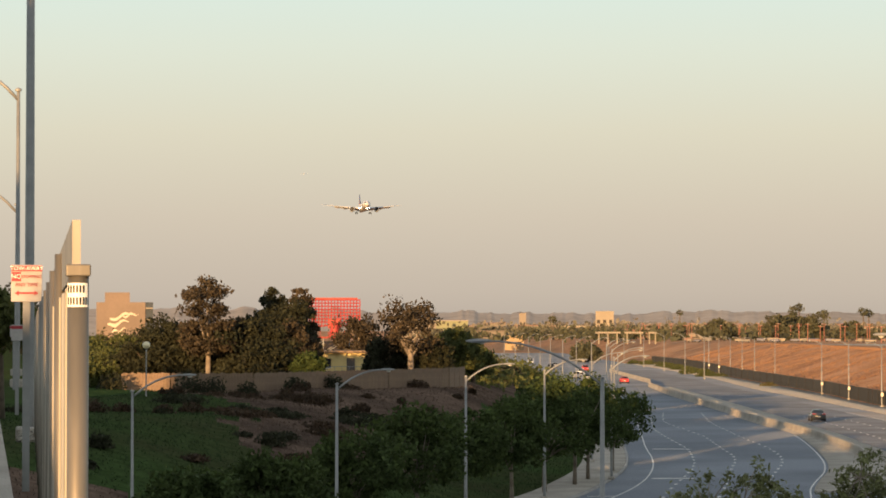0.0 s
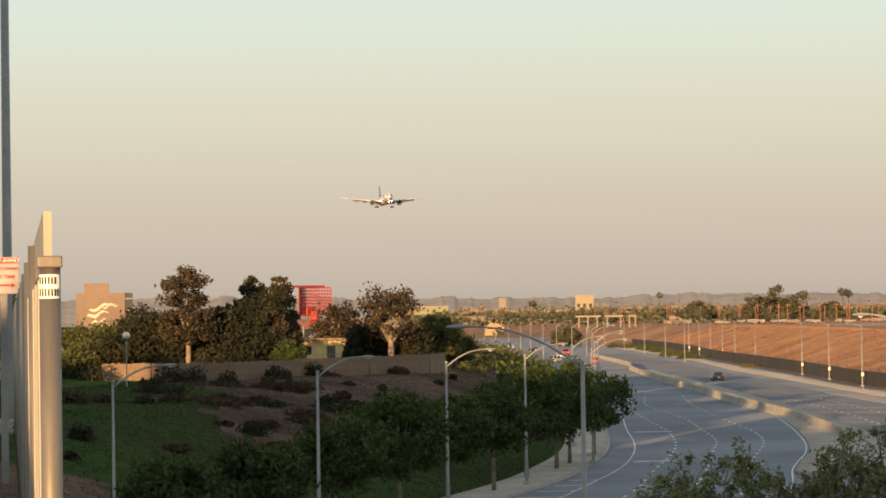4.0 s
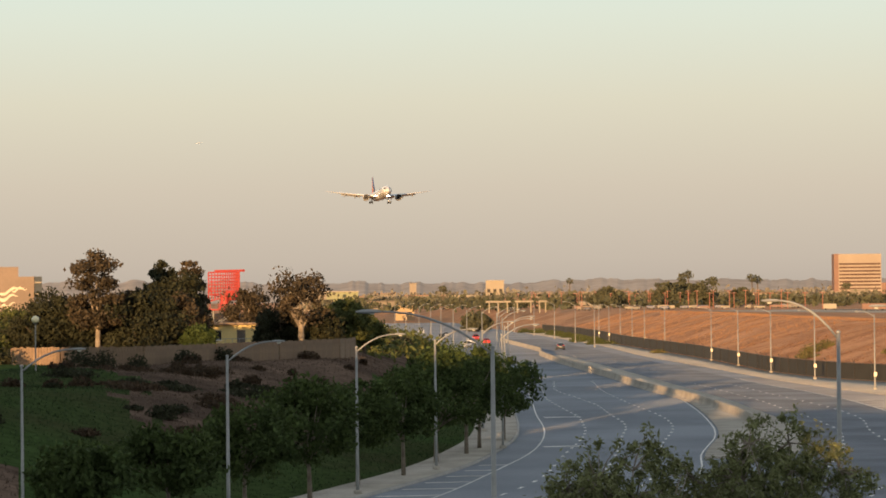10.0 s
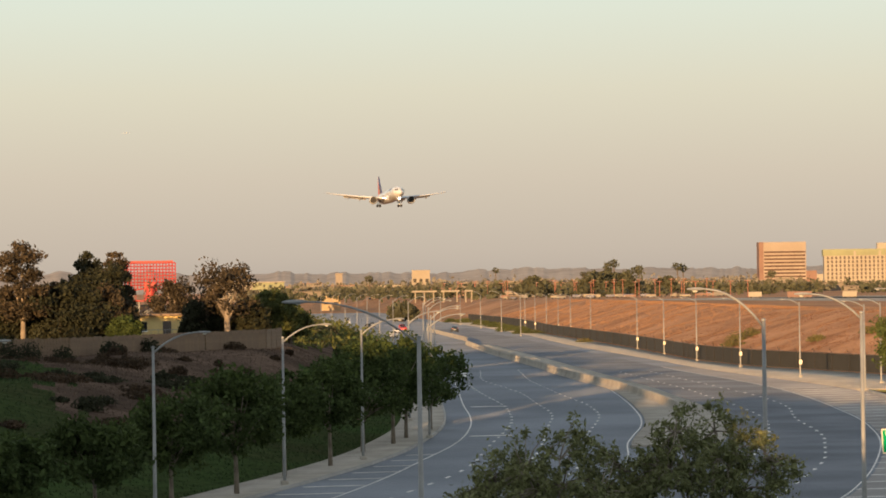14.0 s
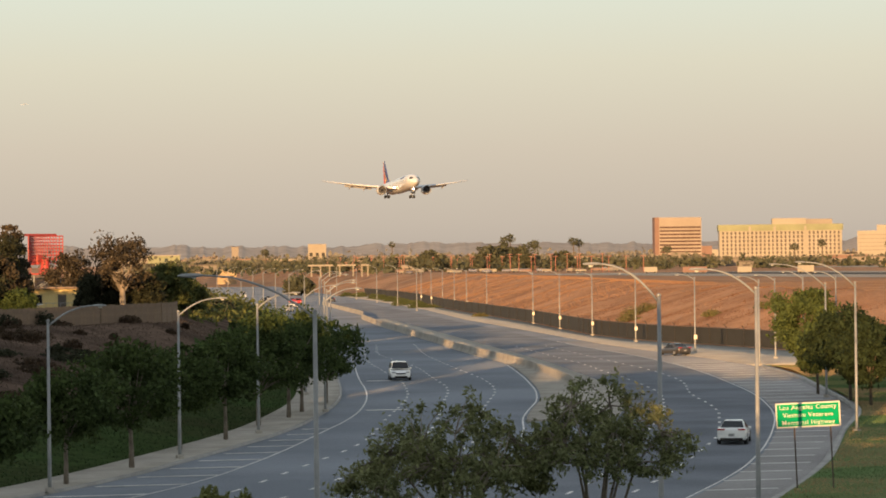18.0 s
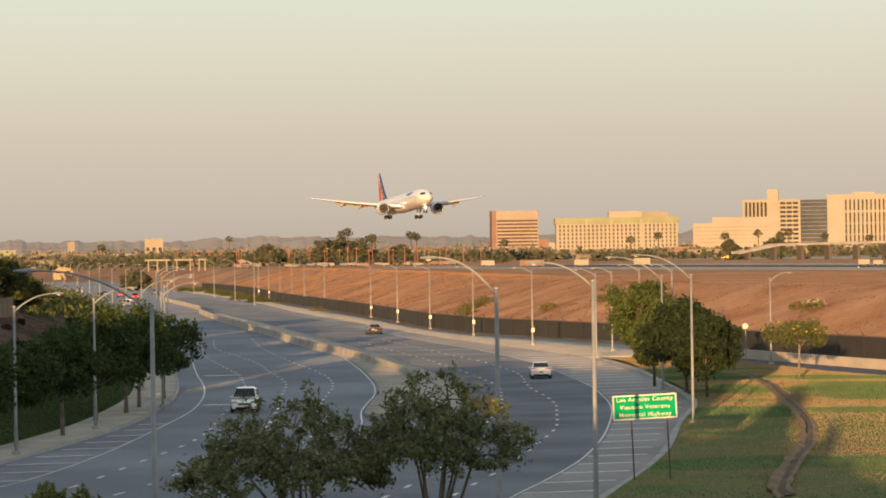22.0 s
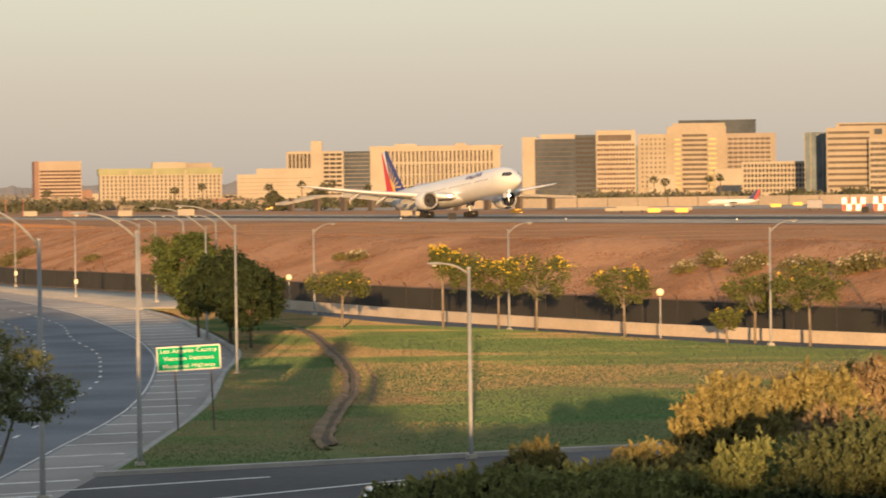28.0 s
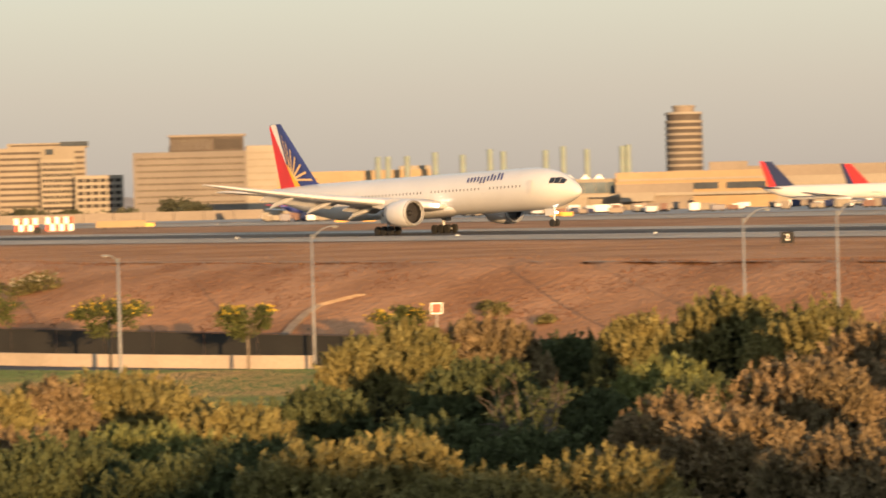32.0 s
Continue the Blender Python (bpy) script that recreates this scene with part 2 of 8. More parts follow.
def loft(bm, rings, cap=True, closed=True):
    rows = [[bm.verts.new(p) for p in r] for r in rings]
    n = len(rows[0])
    for u, v in zip(rows, rows[1:]):
        for k in range(n if closed else n - 1):
            bm.faces.new((u[k], u[(k + 1) % n], v[(k + 1) % n], v[k]))
    if cap:
        bm.faces.new(rows[0][::-1]), bm.faces.new(rows[-1])
    return bm


def smooth_line(knots, ys):
    """x along y through knots (x, y), rounded a little at the knots."""
    ky, kx = np.array([k[1] for k in knots], float), np.array([k[0] for k in knots], float)
    o = np.argsort(ky)
    ky, kx = ky[o], kx[o]
    ys = np.asarray(ys, float)
    return sum(np.interp(ys + d, ky, kx) for d in (-9, -5, 0, 5, 9)) / 5


# Lines of the highway, x for y
LEFT_KERB = [(-190, -120), (-60, 30), (-38, 70), (-14, 110), (4, 135), (14.5, 152), (20.5, 162), (28.5, 181), (35, 197), (40, 210), (44.5, 225), (51, 248), (56, 271), (61, 297), (66, 322), (98, 488), (120, 640), (150, 850), (172, 1030), (200, 1250), (222, 1420), (290, 1950)]
LEFT_LINE = [(-164, -120), (-34, 66), (-9, 106), (9, 133), (20, 151), (23.5, 157), (26.5, 164), (31, 176), (36, 190), (41, 206), (47, 224), (53, 247), (58, 270), (63, 297), (68, 322), (101, 488), (123, 640), (153, 850), (175, 1030), (225, 1400)]
DASH_1 = [(-30, 66), (-4, 106), (14, 133), (25, 151), (33, 172), (41, 192), (49, 222), (55, 243), (60, 262), (63, 277), (66, 291), (71, 324), (75, 349), (106, 500), (126, 640), (156, 850), (178, 1030)]
DASH_2 = [(-26, 66), (0, 106), (18, 133), (29, 151), (37, 172), (45, 193), (53, 222), (58, 242), (62, 257), (66, 272), (71, 301), (75, 322), (77, 336), (82, 376), (109, 500), (129.5, 640), (159.5, 850), (181, 1030)]
DASH_3 = [(-22, 66), (4, 106), (22, 133), (33, 151), (41, 172), (49, 194), (56, 222), (61, 240), (65, 253), (69, 267), (74, 291), (77, 311), (79, 324), (87, 372), (113, 500), (133, 640), (163, 850), (184, 1030)]
MEDIAN_LEFT = [(-18, 66), (8, 106), (26, 133), (37, 151), (45, 172), (53, 198), (60, 225), (64, 236), (70, 257), (75, 278), (80, 300), (87, 333), (92, 372), (115, 500), (135.5, 640), (166, 850), (187, 1030)]
BARRIER = [(74, 259), (76.5, 267), (79, 280), (83, 303), (88, 333), (95, 388), (99.5, 414), (116, 526), (129.5, 607), (137, 640), (168, 850), (190, 1030), (200, 1100)]
DASH_A = [(-150, -80), (-3, 76), (20, 106), (32, 128), (43, 150), (55, 180), (63, 203), (70, 221), (74, 235), (79, 250), (83, 268), (85, 278), (88, 293), (90, 306), (93, 320), (101, 370), (118, 480), (142, 640), (173, 850), (195, 1030)]
DASH_B = [(-145, -80), (3, 76), (24, 106), (37, 130), (46, 150), (53, 164), (56, 173), (63, 188), (66, 197), (72, 215), (76, 227), (79, 241), (84, 260), (89, 275), (92, 290), (95, 304), (99, 331), (105, 370), (122, 480), (146, 640), (177, 850), (199, 1030)]
RIGHT_LINE = [(-140, -80), (8, 76), (27, 106), (38, 126), (43, 137), (52, 154), (60, 172), (69, 195), (77, 217), (86, 247), (94, 280), (99, 302), (104, 328), (109, 362), (112, 388), (126, 480), (150, 640), (181, 850), (203, 1030)]
RIGHT_KERB = [(-134, -80), (14, 76), (32, 106), (42, 125), (52, 145), (58, 157), (68, 181), (75, 198), (82, 213), (88, 232), (98, 268), (103, 285), (108, 309), (111, 330), (114, 360), (118, 400), (129, 475), (144, 581), (166, 710), (189, 870), (210, 1030), (240, 1250), (262, 1420)]
FENCE = [(140, 60), (134, 150), (130, 220), (128.5, 300), (128, 375), (126, 405), (129.5, 445), (145, 536), (157, 616), (171, 710), (190, 815), (203, 900), (215, 1000), (245, 1250), (330, 1900)]
WALL = [(176, 90), (150, 138), (133, 172), (126.5, 192), (121.5, 222), (120, 261), (121, 300), (122, 335)]


def ribbon(name, left, right, ys, z, mat, parent=None, thick=0.0, label=""):
    xl, xr = smooth_line(left, ys), smooth_line(right, ys)
    n = len(ys)
    zz = np.full(n, z) if np.isscalar(z) else z
    top = np.concatenate([np.stack([xl, ys, zz], 1), np.stack([xr, ys, zz], 1)])
    f = [(i, n + i, n + i + 1, i + 1) for i in range(n - 1)]
    v = top
    if thick:
        v = np.concatenate([top, top - (0, 0, thick)])
        f += [(i, i + 1, 2 * n + i + 1, 2 * n + i) for i in range(n - 1)]
        f += [(n + i + 1, n + i, 3 * n + i, 3 * n + i + 1) for i in range(n - 1)]
        f += [(0, 2 * n, 3 * n, n), (n - 1, 2 * n - 1, 4 * n - 1, 3 * n - 1)]
    return fast(name, v, f, mat, parent, label)


def patches(x, y, seed=0):
    """Soft irregular patches over the plan, 0 to 1."""
    g = np.random.default_rng(seed).uniform(0, 1, (64, 64))
    x, y = np.asarray(x, float) + 1000, np.asarray(y, float) + 1000
    i, j = np.floor(x).astype(int), np.floor(y).astype(int)
    u, v = x - i, y - j
    u, v = u * u * (3 - 2 * u), v * v * (3 - 2 * v)
    a, b, c, d = g[i % 64, j % 64], g[(i + 1) % 64, j % 64], g[i % 64, (j + 1) % 64], g[(i + 1) % 64, (j + 1) % 64]
    return (a * (1 - u) + b * u) * (1 - v) + (c * (1 - u) + d * u) * v


def shift(line, d):
    return [(x + d, y) for x, y in line]


def polar(az, dist, z=0.0):
    return Vector((dist * math.sin(radians(az)), dist * math.cos(radians(az)), z))


RUT = [(53, 128), (57, 138), (63.5, 151), (70, 165), (75, 175.5), (84, 199), (93.5, 225), (101, 247), (108, 270)]


# ---- ground ----
def ground_height(x, y):
    """Height of the land: the highway's trough, the bank to its north, the airfield's embankment, the camera's hill."""
    xl, xf = smooth_line(LEFT_KERB, y), smooth_line(FENCE, y)
    wob = 0.35 * np.sin(x * 0.21 + 1.7 * np.sin(y * 0.063)) + 0.25 * np.sin(y * 0.17 + x * 0.05)
    d = xl - 4.3 - x
    side = np.clip(d / np.interp(y, [200, 300, 335, 380, 460], [30, 26, 17, 17, 30]), 0, 1)
    side = side * side * (3 - 2 * side)
    fade = np.clip((900 - y) / 350.0, 0, 1)
    bank = side * 5.4 * fade + np.clip(d / 30, 0, 1) * wob * 0.8 * fade
    e = np.clip((x - xf - 3.0) / 25.0, 0, 1)
    field = RUNWAY_Z * (e * 0.75 + 0.25 * e * e * (3 - 2 * e)) + np.where((x - xf > 3) & (x - xf < 30), wob * 0.7, 0)
    r = np.hypot(x, y)
    near = np.clip((95 - r) / 83.0, 0, 1)
    off_road = np.clip((x - smooth_line(RIGHT_KERB, y) - 5) / 22.0, 0, 1)
    hill = 9.95 * near ** 0.75 * off_road
    street = np.where((x < 2 + y * 0.01) & (y < 120), 9.95 * np.clip((118 - y) / 25, 0, 1) * np.clip((4 - x) / 6, 0, 1), 0)
    low = np.maximum(bank, np.where(x > xf, field, 0.0))
    return np.maximum(np.maximum(low, hill), street) - 0.06


def dry_bank(x, y):
    """The part of the bank that has gone brown."""
    edge = np.interp(y, [150, 192, 200, 213, 235, 278, 300], [8.5, 6.6, 5.5, 4.9, 4.6, 4.2, 3.8])
    ragged = 1.2 * (patches(x / 3.0, y / 9.0, 11) - 0.5) + 0.8 * (patches(x / 1.2, y / 3.0, 12) - 0.5)
    low_corner = (np.degrees(np.arctan2(x, y)) < 2.6) & (y < 175)
    above = smooth_line(LEFT_KERB, y) - x > 13 + 4 * (patches(x / 4.0, y / 4.0, 13) - 0.5)
    return ((np.degrees(np.arctan2(x, y)) > edge + ragged) & above) | low_corner


def make_ground():
    az = np.concatenate([np.arange(-180, -12, 4.0), np.arange(-12, 56, 0.2), np.arange(56, 180.1, 4.0)])
    rad = np.concatenate([np.array([0.0, 2, 4, 7, 11, 17]), np.geomspace(24, 900, 210), np.geomspace(960, 4800, 26)])
    A, R = np.meshgrid(np.radians(az), rad, indexing="ij")
    x, y = R * np.sin(A), R * np.cos(A)
    z = ground_height(x, y)
    n, k = len(az), len(rad)
    v = np.stack([x, y, z], -1).reshape(-1, 3)
    i, j = np.meshgrid(np.arange(n - 1), np.arange(k - 1), indexing="ij")
    a = (i * k + j).ravel()
    f = np.stack([a, a + 1, a + k + 1, a + k], 1)
    ob = fast("ground", v, f, M["earth"])
    ob.data.polygons.foreach_set("use_smooth", [True] * len(ob.data.polygons))
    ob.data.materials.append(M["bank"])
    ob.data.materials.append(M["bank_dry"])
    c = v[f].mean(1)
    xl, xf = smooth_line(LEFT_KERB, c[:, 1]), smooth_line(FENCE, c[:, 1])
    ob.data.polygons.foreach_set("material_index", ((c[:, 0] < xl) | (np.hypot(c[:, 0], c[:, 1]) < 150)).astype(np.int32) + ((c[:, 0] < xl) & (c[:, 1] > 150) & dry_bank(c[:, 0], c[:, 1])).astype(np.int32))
    return tagged(ob, "dry brown earth with scrub and a grassy bank", "ground", kind="structure")


ground = make_ground()

# ---- roads ----
ys_near = np.arange(-60, 420, 3.0)
ys_all = np.concatenate([ys_near, np.arange(420, 1440, 20.0)])
road = tagged(ribbon("road", shift(LEFT_KERB, 0.0), shift(RIGHT_KERB, 0.0), ys_all, 0.0, M["asphalt"]), "worn grey asphalt highway with curving lanes", "road", kind="structure")
M["shoulder"] = material("worn_shoulder_asphalt", (0.38, 0.365, 0.36), 0.95, 0, (0.285, 0.273, 0.27), 0.08, 9, 0, 0.2, spec=0.1, stony=6.0)
ribbon("road_lane", shift(DASH_A, -3.6), shift(RIGHT_LINE, -0.1), np.concatenate([np.arange(60, 420, 3.0), np.arange(420, 860, 20.0)]), 0.012, M["asphalt_dark"], road, 0.0, "darker strip of newer asphalt")
shoulder = ribbon("shoulder", shift(RIGHT_LINE, 0.25), shift(RIGHT_KERB, -0.05), np.arange(60, 420, 3.0), 0.012, M["shoulder"], road, 0.0, "worn hatched shoulder")
pavement_left = tagged(ribbon("pavement_north", shift(LEFT_KERB, -4.0), LEFT_KERB, np.arange(40, 500, 3.0), 0.15, M["concrete"], None, 0.25), "pale concrete pavement beside the highway", "pavement", kind="structure")
ribbon("kerb", shift(LEFT_KERB, -0.18), shift(LEFT_KERB, 0.02), np.arange(40, 500, 3.0), 0.165, M["kerb"], pavement_left, 0.2)
apron = tagged(ribbon("pavement_south", RIGHT_KERB, shift(FENCE, -0.3), np.concatenate([np.arange(312, 420, 3.0), np.arange(420, 1000, 20.0)]), 0.15, M["concrete"], None, 0.25), "sunlit pale concrete pavement below the fence", "pavement", kind="structure")


def solid_line(name, line, y0, y1, width=0.10, z=0.022, parent=road):
    return ribbon(name, shift(line, -width * 0.6), shift(line, width * 0.6), np.arange(y0, y1 + 0.1, 3.0), z, M["paint"], parent)


def lane_dashes(line, y0, y1, period, length):
    y = y0
    while y < y1:
        ribbon("lane_dash", shift(line, -0.11), shift(line, 0.11), np.array([y, y + length]), 0.022, M["paint"], road)
        y += period


solid_line("edge_line", LEFT_LINE, 60, 420)
solid_line("edge_line", RIGHT_LINE, 70, 420)
solid_line("edge_line", MEDIAN_LEFT, 190, 330)
for dash_line in (DASH_1, DASH_2, DASH_3):
    lane_dashes(dash_line, 120, 420, 5.9, 1.6)
for dash_line in (DASH_A, DASH_B):
    lane_dashes(dash_line, 112, 400, 5.9, 1.6)


def hatch(left, right, ys, gap0, gap1):
    for y in ys:
        a, b = smooth_line(left, [y])[0] + gap0, smooth_line(right, [y])[0] - gap1
        part("hatch_bar", boxed((a + b) / 2, y, 0.024, b - a, 0.42, 0.012), M["hatch_paint"], road)


for hx, hy, hw in ((64, 292.5, 2.6), (51.5, 235.5, 2.2)):
    part("cross_bar", boxed(hx + 0.6, hy, 0.03, hw + 1.0, 0.95, 0.012), M["paint"], road)
hatch(LEFT_KERB, LEFT_LINE, np.arange(112, 215, 6.2), 0.6, 0.1)
hatch(RIGHT_LINE, RIGHT_KERB, np.arange(100, 330, 5.9), 0.2, 0.8)


# ---- barrier in the median ----
def make_barrier():
    root = empty("median_barrier", None, "low concrete barrier between the carriageways, sunlit in places", "barrier")
    ys = np.arange(262, 1040, 6.0)
    xs = smooth_line(BARRIER, ys)
    prof = [(-0.30, 0), (-0.28, 0.10), (-0.14, 0.32), (-0.09, 0.86), (0.09, 0.86), (0.14, 0.32), (0.28, 0.10), (0.30, 0)]
    for i in range(len(ys) - 1):
        if i > 90:
            break
        bm = bmesh.new()
        loft(bm, [[Vector((x + px, y, pz)) for px, pz in prof] for x, y in ((xs[i], ys[i] + 0.02), (xs[i + 1], ys[i + 1] - 0.02))])
        part("barrier_segment", bm, M["concrete"], root)
    isl = ribbon("median_island", shift(MEDIAN_LEFT, 0.3), shift(DASH_A, -3.3), np.arange(214, 600, 4.0), 0.12, M["concrete"], root, 0.15)
    return root


make_barrier()


# ---- grass island, frontage road ----
def lawn_z(x, y):
    return 0.22 + 0.10 * np.sin(y * 0.11 + x * 0.07) + 0.05 * np.sin(x * 0.31)


def make_lawn():
    ys = np.arange(125, 310, 1.5)
    xl = smooth_line(RIGHT_KERB, ys) + 0.48
    xr = np.minimum(smooth_line(WALL, ys) - 6.0, 160)
    k = 60
    u = np.linspace(0, 1, k)
    X = xl[:, None] + (xr - xl)[:, None] * u[None]
    Y = np.repeat(ys[:, None], k, 1)
    Zs = lawn_z(X, Y)
    gully = np.exp(-((X - smooth_line(RUT, Y)) / 0.6) ** 2)
    Zs = Zs - 0.22 * gully * (Y > 128) * (Y < 275)
    v = np.stack([X, Y, Zs], -1).reshape(-1, 3)
    i, j = np.meshgrid(np.arange(len(ys) - 1), np.arange(k - 1), indexing="ij")
    a = (i * k + j).ravel()
    ob = fast("lawn", v, np.stack([a, a + 1, a + k + 1, a + k], 1), M["grass"])
    ob.data.polygons.foreach_set("use_smooth", [True] * len(ob.data.polygons))
    return tagged(ob, "patchy green and straw-brown lawn between the roads", "lawn", kind="structure")


lawn = make_lawn()
M["dirt"] = material("bare_dirt", (0.25, 0.18, 0.115), 0.95, 0, (0.15, 0.11, 0.07), 0.9, 5, 0, 0.4, stony=3.0)


# Darker dirt for the strips along the rut
M["dirt_dark"] = material("dark_dirt", (0.12, 0.08, 0.05), 0.95, 0, (0.07, 0.048, 0.03), 0.4, 3, 1.0, 0.3, relief=0.2)


def dirt_track(off, w, y0, y1, up, mat):
    ys = np.arange(y0, y1, 1.0)
    x = smooth_line(RUT, ys) + off + 0.04 * np.sin(ys * 0.35 + off)
    n = len(ys)
    fade = np.clip((y1 - ys) / 25, 0.15, 1)
    half = w * fade * (0.55 + 0.75 * patches(ys * 0.45, ys * 0 + off * 9, 31)) / 2
    cols = []
    for k, h in ((-1, 0.0), (-0.5, up), (0.2, up * 0.8), (1, 0.0)):
        cols.append(np.stack([x + half * k, ys, lawn_z(x + half * k, ys) + 0.02 + h * fade], 1))
    f = [(k * n + i, (k + 1) * n + i, (k + 1) * n + i + 1, k * n + i + 1) for k in range(3) for i in range(n - 1)]
    fast("dirt_ridge", np.concatenate(cols), f, M[mat], lawn, "bare dirt beside a worn rut")


dirt_track(0.12, 0.42, 133, 268, 0.0, "dirt_dark")
dirt_track(-0.34, 0.55, 131, 264, 0.14, "dirt")
dirt_track(0.44, 0.34, 133, 256, 0.10, "dirt")
dirt_track(1.5, 0.35, 160, 205, 0.0, "dirt_dark")


side_road = tagged(ribbon("side_road", shift(WALL, -6.2), shift(WALL, -0.2), np.arange(100, 318, 3.0), 0.02, M["asphalt_new"]), "dark asphalt side road along the wall", "road", kind="structure")
front = fast("front_road", [(20, 84, 0.02), (190, 84, 0.02), (190, 124.6, 0.02), (41.5, 124.6, 0.02)], [(0, 1, 2, 3)], M["asphalt_new"])
fast("edge_line", [(30, 118.2, 0.032), (47.6, 120.3, 0.032), (47.6, 120.62, 0.032), (30, 118.5, 0.032)], [(0, 1, 2, 3)], M["paint"], front)
fast("edge_line", [(38, 111.2, 0.032), (52, 116.0, 0.032), (52, 116.3, 0.032), (38, 111.5, 0.032)], [(0, 1, 2, 3)], M["paint"], front)
tagged(front, "dark asphalt side road below the bushes", "road", kind="structure")
ribbon("kerb", RIGHT_KERB, shift(RIGHT_KERB, 0.5), np.arange(125, 312, 3.0), 0.2, M["kerb"], lawn, 0.25)
part("kerb", boxed(100, 124.8, 0.1, 117, 0.5, 0.22), M["kerb"], lawn)


# ---- wall, fence, embankment ----
M["wall_concrete"] = material("beige_wall_concrete", (0.51, 0.425, 0.335), 0.9, 0, (0.43, 0.36, 0.285), 0.25, 4, 0.1, 0.15)


def make_wall():
    root = empty("concrete_wall", None, "long low beige concrete wall below the fence", "wall")
    ys = np.arange(96, 336, 6.0)
    xs = smooth_line(WALL, ys)
    for i in range(len(ys) - 1):
        bm = bmesh.new()
        loft(bm, [[Vector((x + px, y, pz)) for px, pz in ((-0.12, 0), (-0.12, 0.95), (0.12, 0.95), (0.12, 0))] for x, y in ((xs[i], ys[i] + 0.01), (xs[i + 1], ys[i + 1] - 0.01))])
        part("wall_panel", bm, M["wall_concrete"], root)
    return root


make_wall()


def make_fence():
    root = empty("screened_fence", None, "chain-link fence with dark privacy screen at the embankment's foot", "fence")
    y, k = 84.0, 0
    while y < 1000:
        step = 6.0 if y < 460 else 14.0
        xa, xb = smooth_line(FENCE, [y, y + step])
        part("fence_panel", loft(bmesh.new(), [[Vector((x, yy, 0.25)), Vector((x, yy, 2.35)), Vector((x + 0.04, yy, 2.35)), Vector((x + 0.04, yy, 0.25))] for x, yy in ((xa, y + 0.05), (xb, y + step - 0.05))]), M["mesh"], root)
        part("fence_post", tubed([(xa - 0.06, y, 0), (xa - 0.06, y, 2.55), (xa - 0.35, y, 2.85)], 0.045, 6), M["dark_metal"], root)
        part("top_rail", tubed([(xa - 0.06, y, 2.42), (xb - 0.06, y + step, 2.42)], 0.03, 5), M["dark_metal"], root)
        y += step
    return root


make_fence()


def on_ground(x, y):
    return float(ground_height(np.array([x]), np.array([y]))[0])


# ---- street lamps ----
def make_lamp(x, y, height=8.6, arm=2.6, rise=0.9, turn=0.0, z=0.0, marker=False, label="tall galvanised street lamp with a curved arm", thick=1.0, head=1.0):
    """A street lamp; its arm reaches towards +x, turned by turn."""
    root = empty("street_lamp", pose(x, y, z, 0, 0, turn), label, "street lamp", "street lamps")
    part("pole", tubed([(0, 0, 0), (0, 0, 0.5), (0, 0, height)], [0.105 * thick, 0.10 * thick, 0.065 * thick], 10), M["steel"], root, smooth=True)
    part("base", boxed(0, 0, 0.12, 0.42, 0.42, 0.24, bevel=0.04), M["concrete"], root)
    part("pole_cap", tubed([(0, 0, height), (0, 0, height + 0.06), (0, 0, height + 0.1)], [0.095, 0.095, 0.03], 8), M["steel"], root)
    pts = [(0, 0, height - 0.25)] + [(arm * u, 0, height - 0.25 + (rise + 0.25) * (1 - (1 - u) ** 2.2)) for u in (0.15, 0.3, 0.45, 0.6, 0.75, 0.9, 1.0)]
    part("arm", tubed(pts, [0.048] * 4 + [0.045, 0.042, 0.038, 0.038], 7), M["steel"], root, smooth=True)
    shell, z1 = bmesh.new(), pts[-1][2]
    loft(shell, [[Vector((arm - 0.15 + dx * head, w * sy * head, z1 + h * sz * head)) for sy, sz in ((-1, 0), (-0.7, 1), (0.7, 1), (1, 0), (0.7, -0.7), (-0.7, -0.7))]
                for dx, w, h in ((0, 0.05, 0.03), (0.15, 0.10, 0.06), (0.4, 0.14, 0.07), (0.62, 0.11, 0.05), (0.72, 0.04, 0.02))])
    part("lamp_head", shell, M["steel"], root, "flat grey lamp head")
    part("lens", tubed([(arm + 0.25, 0, z1 - 0.05), (arm + 0.25, 0, z1 - 0.12)], [0.12, 0.07], 8), M["lens"], root)
    if marker:
        part("marker_plate", boxed(0, 0.2, 1.8, 0.38, 0.05, 0.5), M["marker"], root, "pale reflective plate lit by the sun")
    return root


M["lens"] = material("lamp_lens", (0.6, 0.58, 0.5), 0.3, 0, None, 2, 10, 0, 0.1)
M["marker"] = material("reflective_plate", (0.85, 0.72, 0.55), 0.5, 0, (0.8, 0.67, 0.5), 2, 10, 0, 0.1)
make_lamp(7.0, 150, 8.3, 2.5, 0.8, 5, 0.14, thick=0.85)
for lx, ly in [(17.54, 157.05), (27.76, 181.04), (36.71, 205.09), (46.62, 231.98), (50.98, 262.1), (59.96, 297.01), (66.99, 330.0)]:
    make_lamp(lx, ly, 8.5, 2.4, 0.75, 5, 0.14)
for k, ly in enumerate((375, 425, 478, 535, 595, 660, 730, 800, 880, 960, 1040)):
    make_lamp(float(smooth_line(LEFT_KERB, [ly])[0]) - 0.8, ly, 8.8, 2.5, 0.9, 5, 0.1)
    if ly > 640:
        make_lamp(float(smooth_line(RIGHT_KERB, [ly])[0]) + 1.2, ly + 25, 9.2, 2.6, 0.9, 180, 0.1)
make_lamp(25.24, 127.51, 9.4, 4.7, 1.55, 170, 0.0, thick=1.25, head=1.5)
make_lamp(36.41, 115.8, 10.0, 2.4, 1.25, 175, 0.0, thick=1.15)
make_lamp(44.29, 127.1, 10.0, 2.3, 0.85, 172, 0.1, thick=1.15)
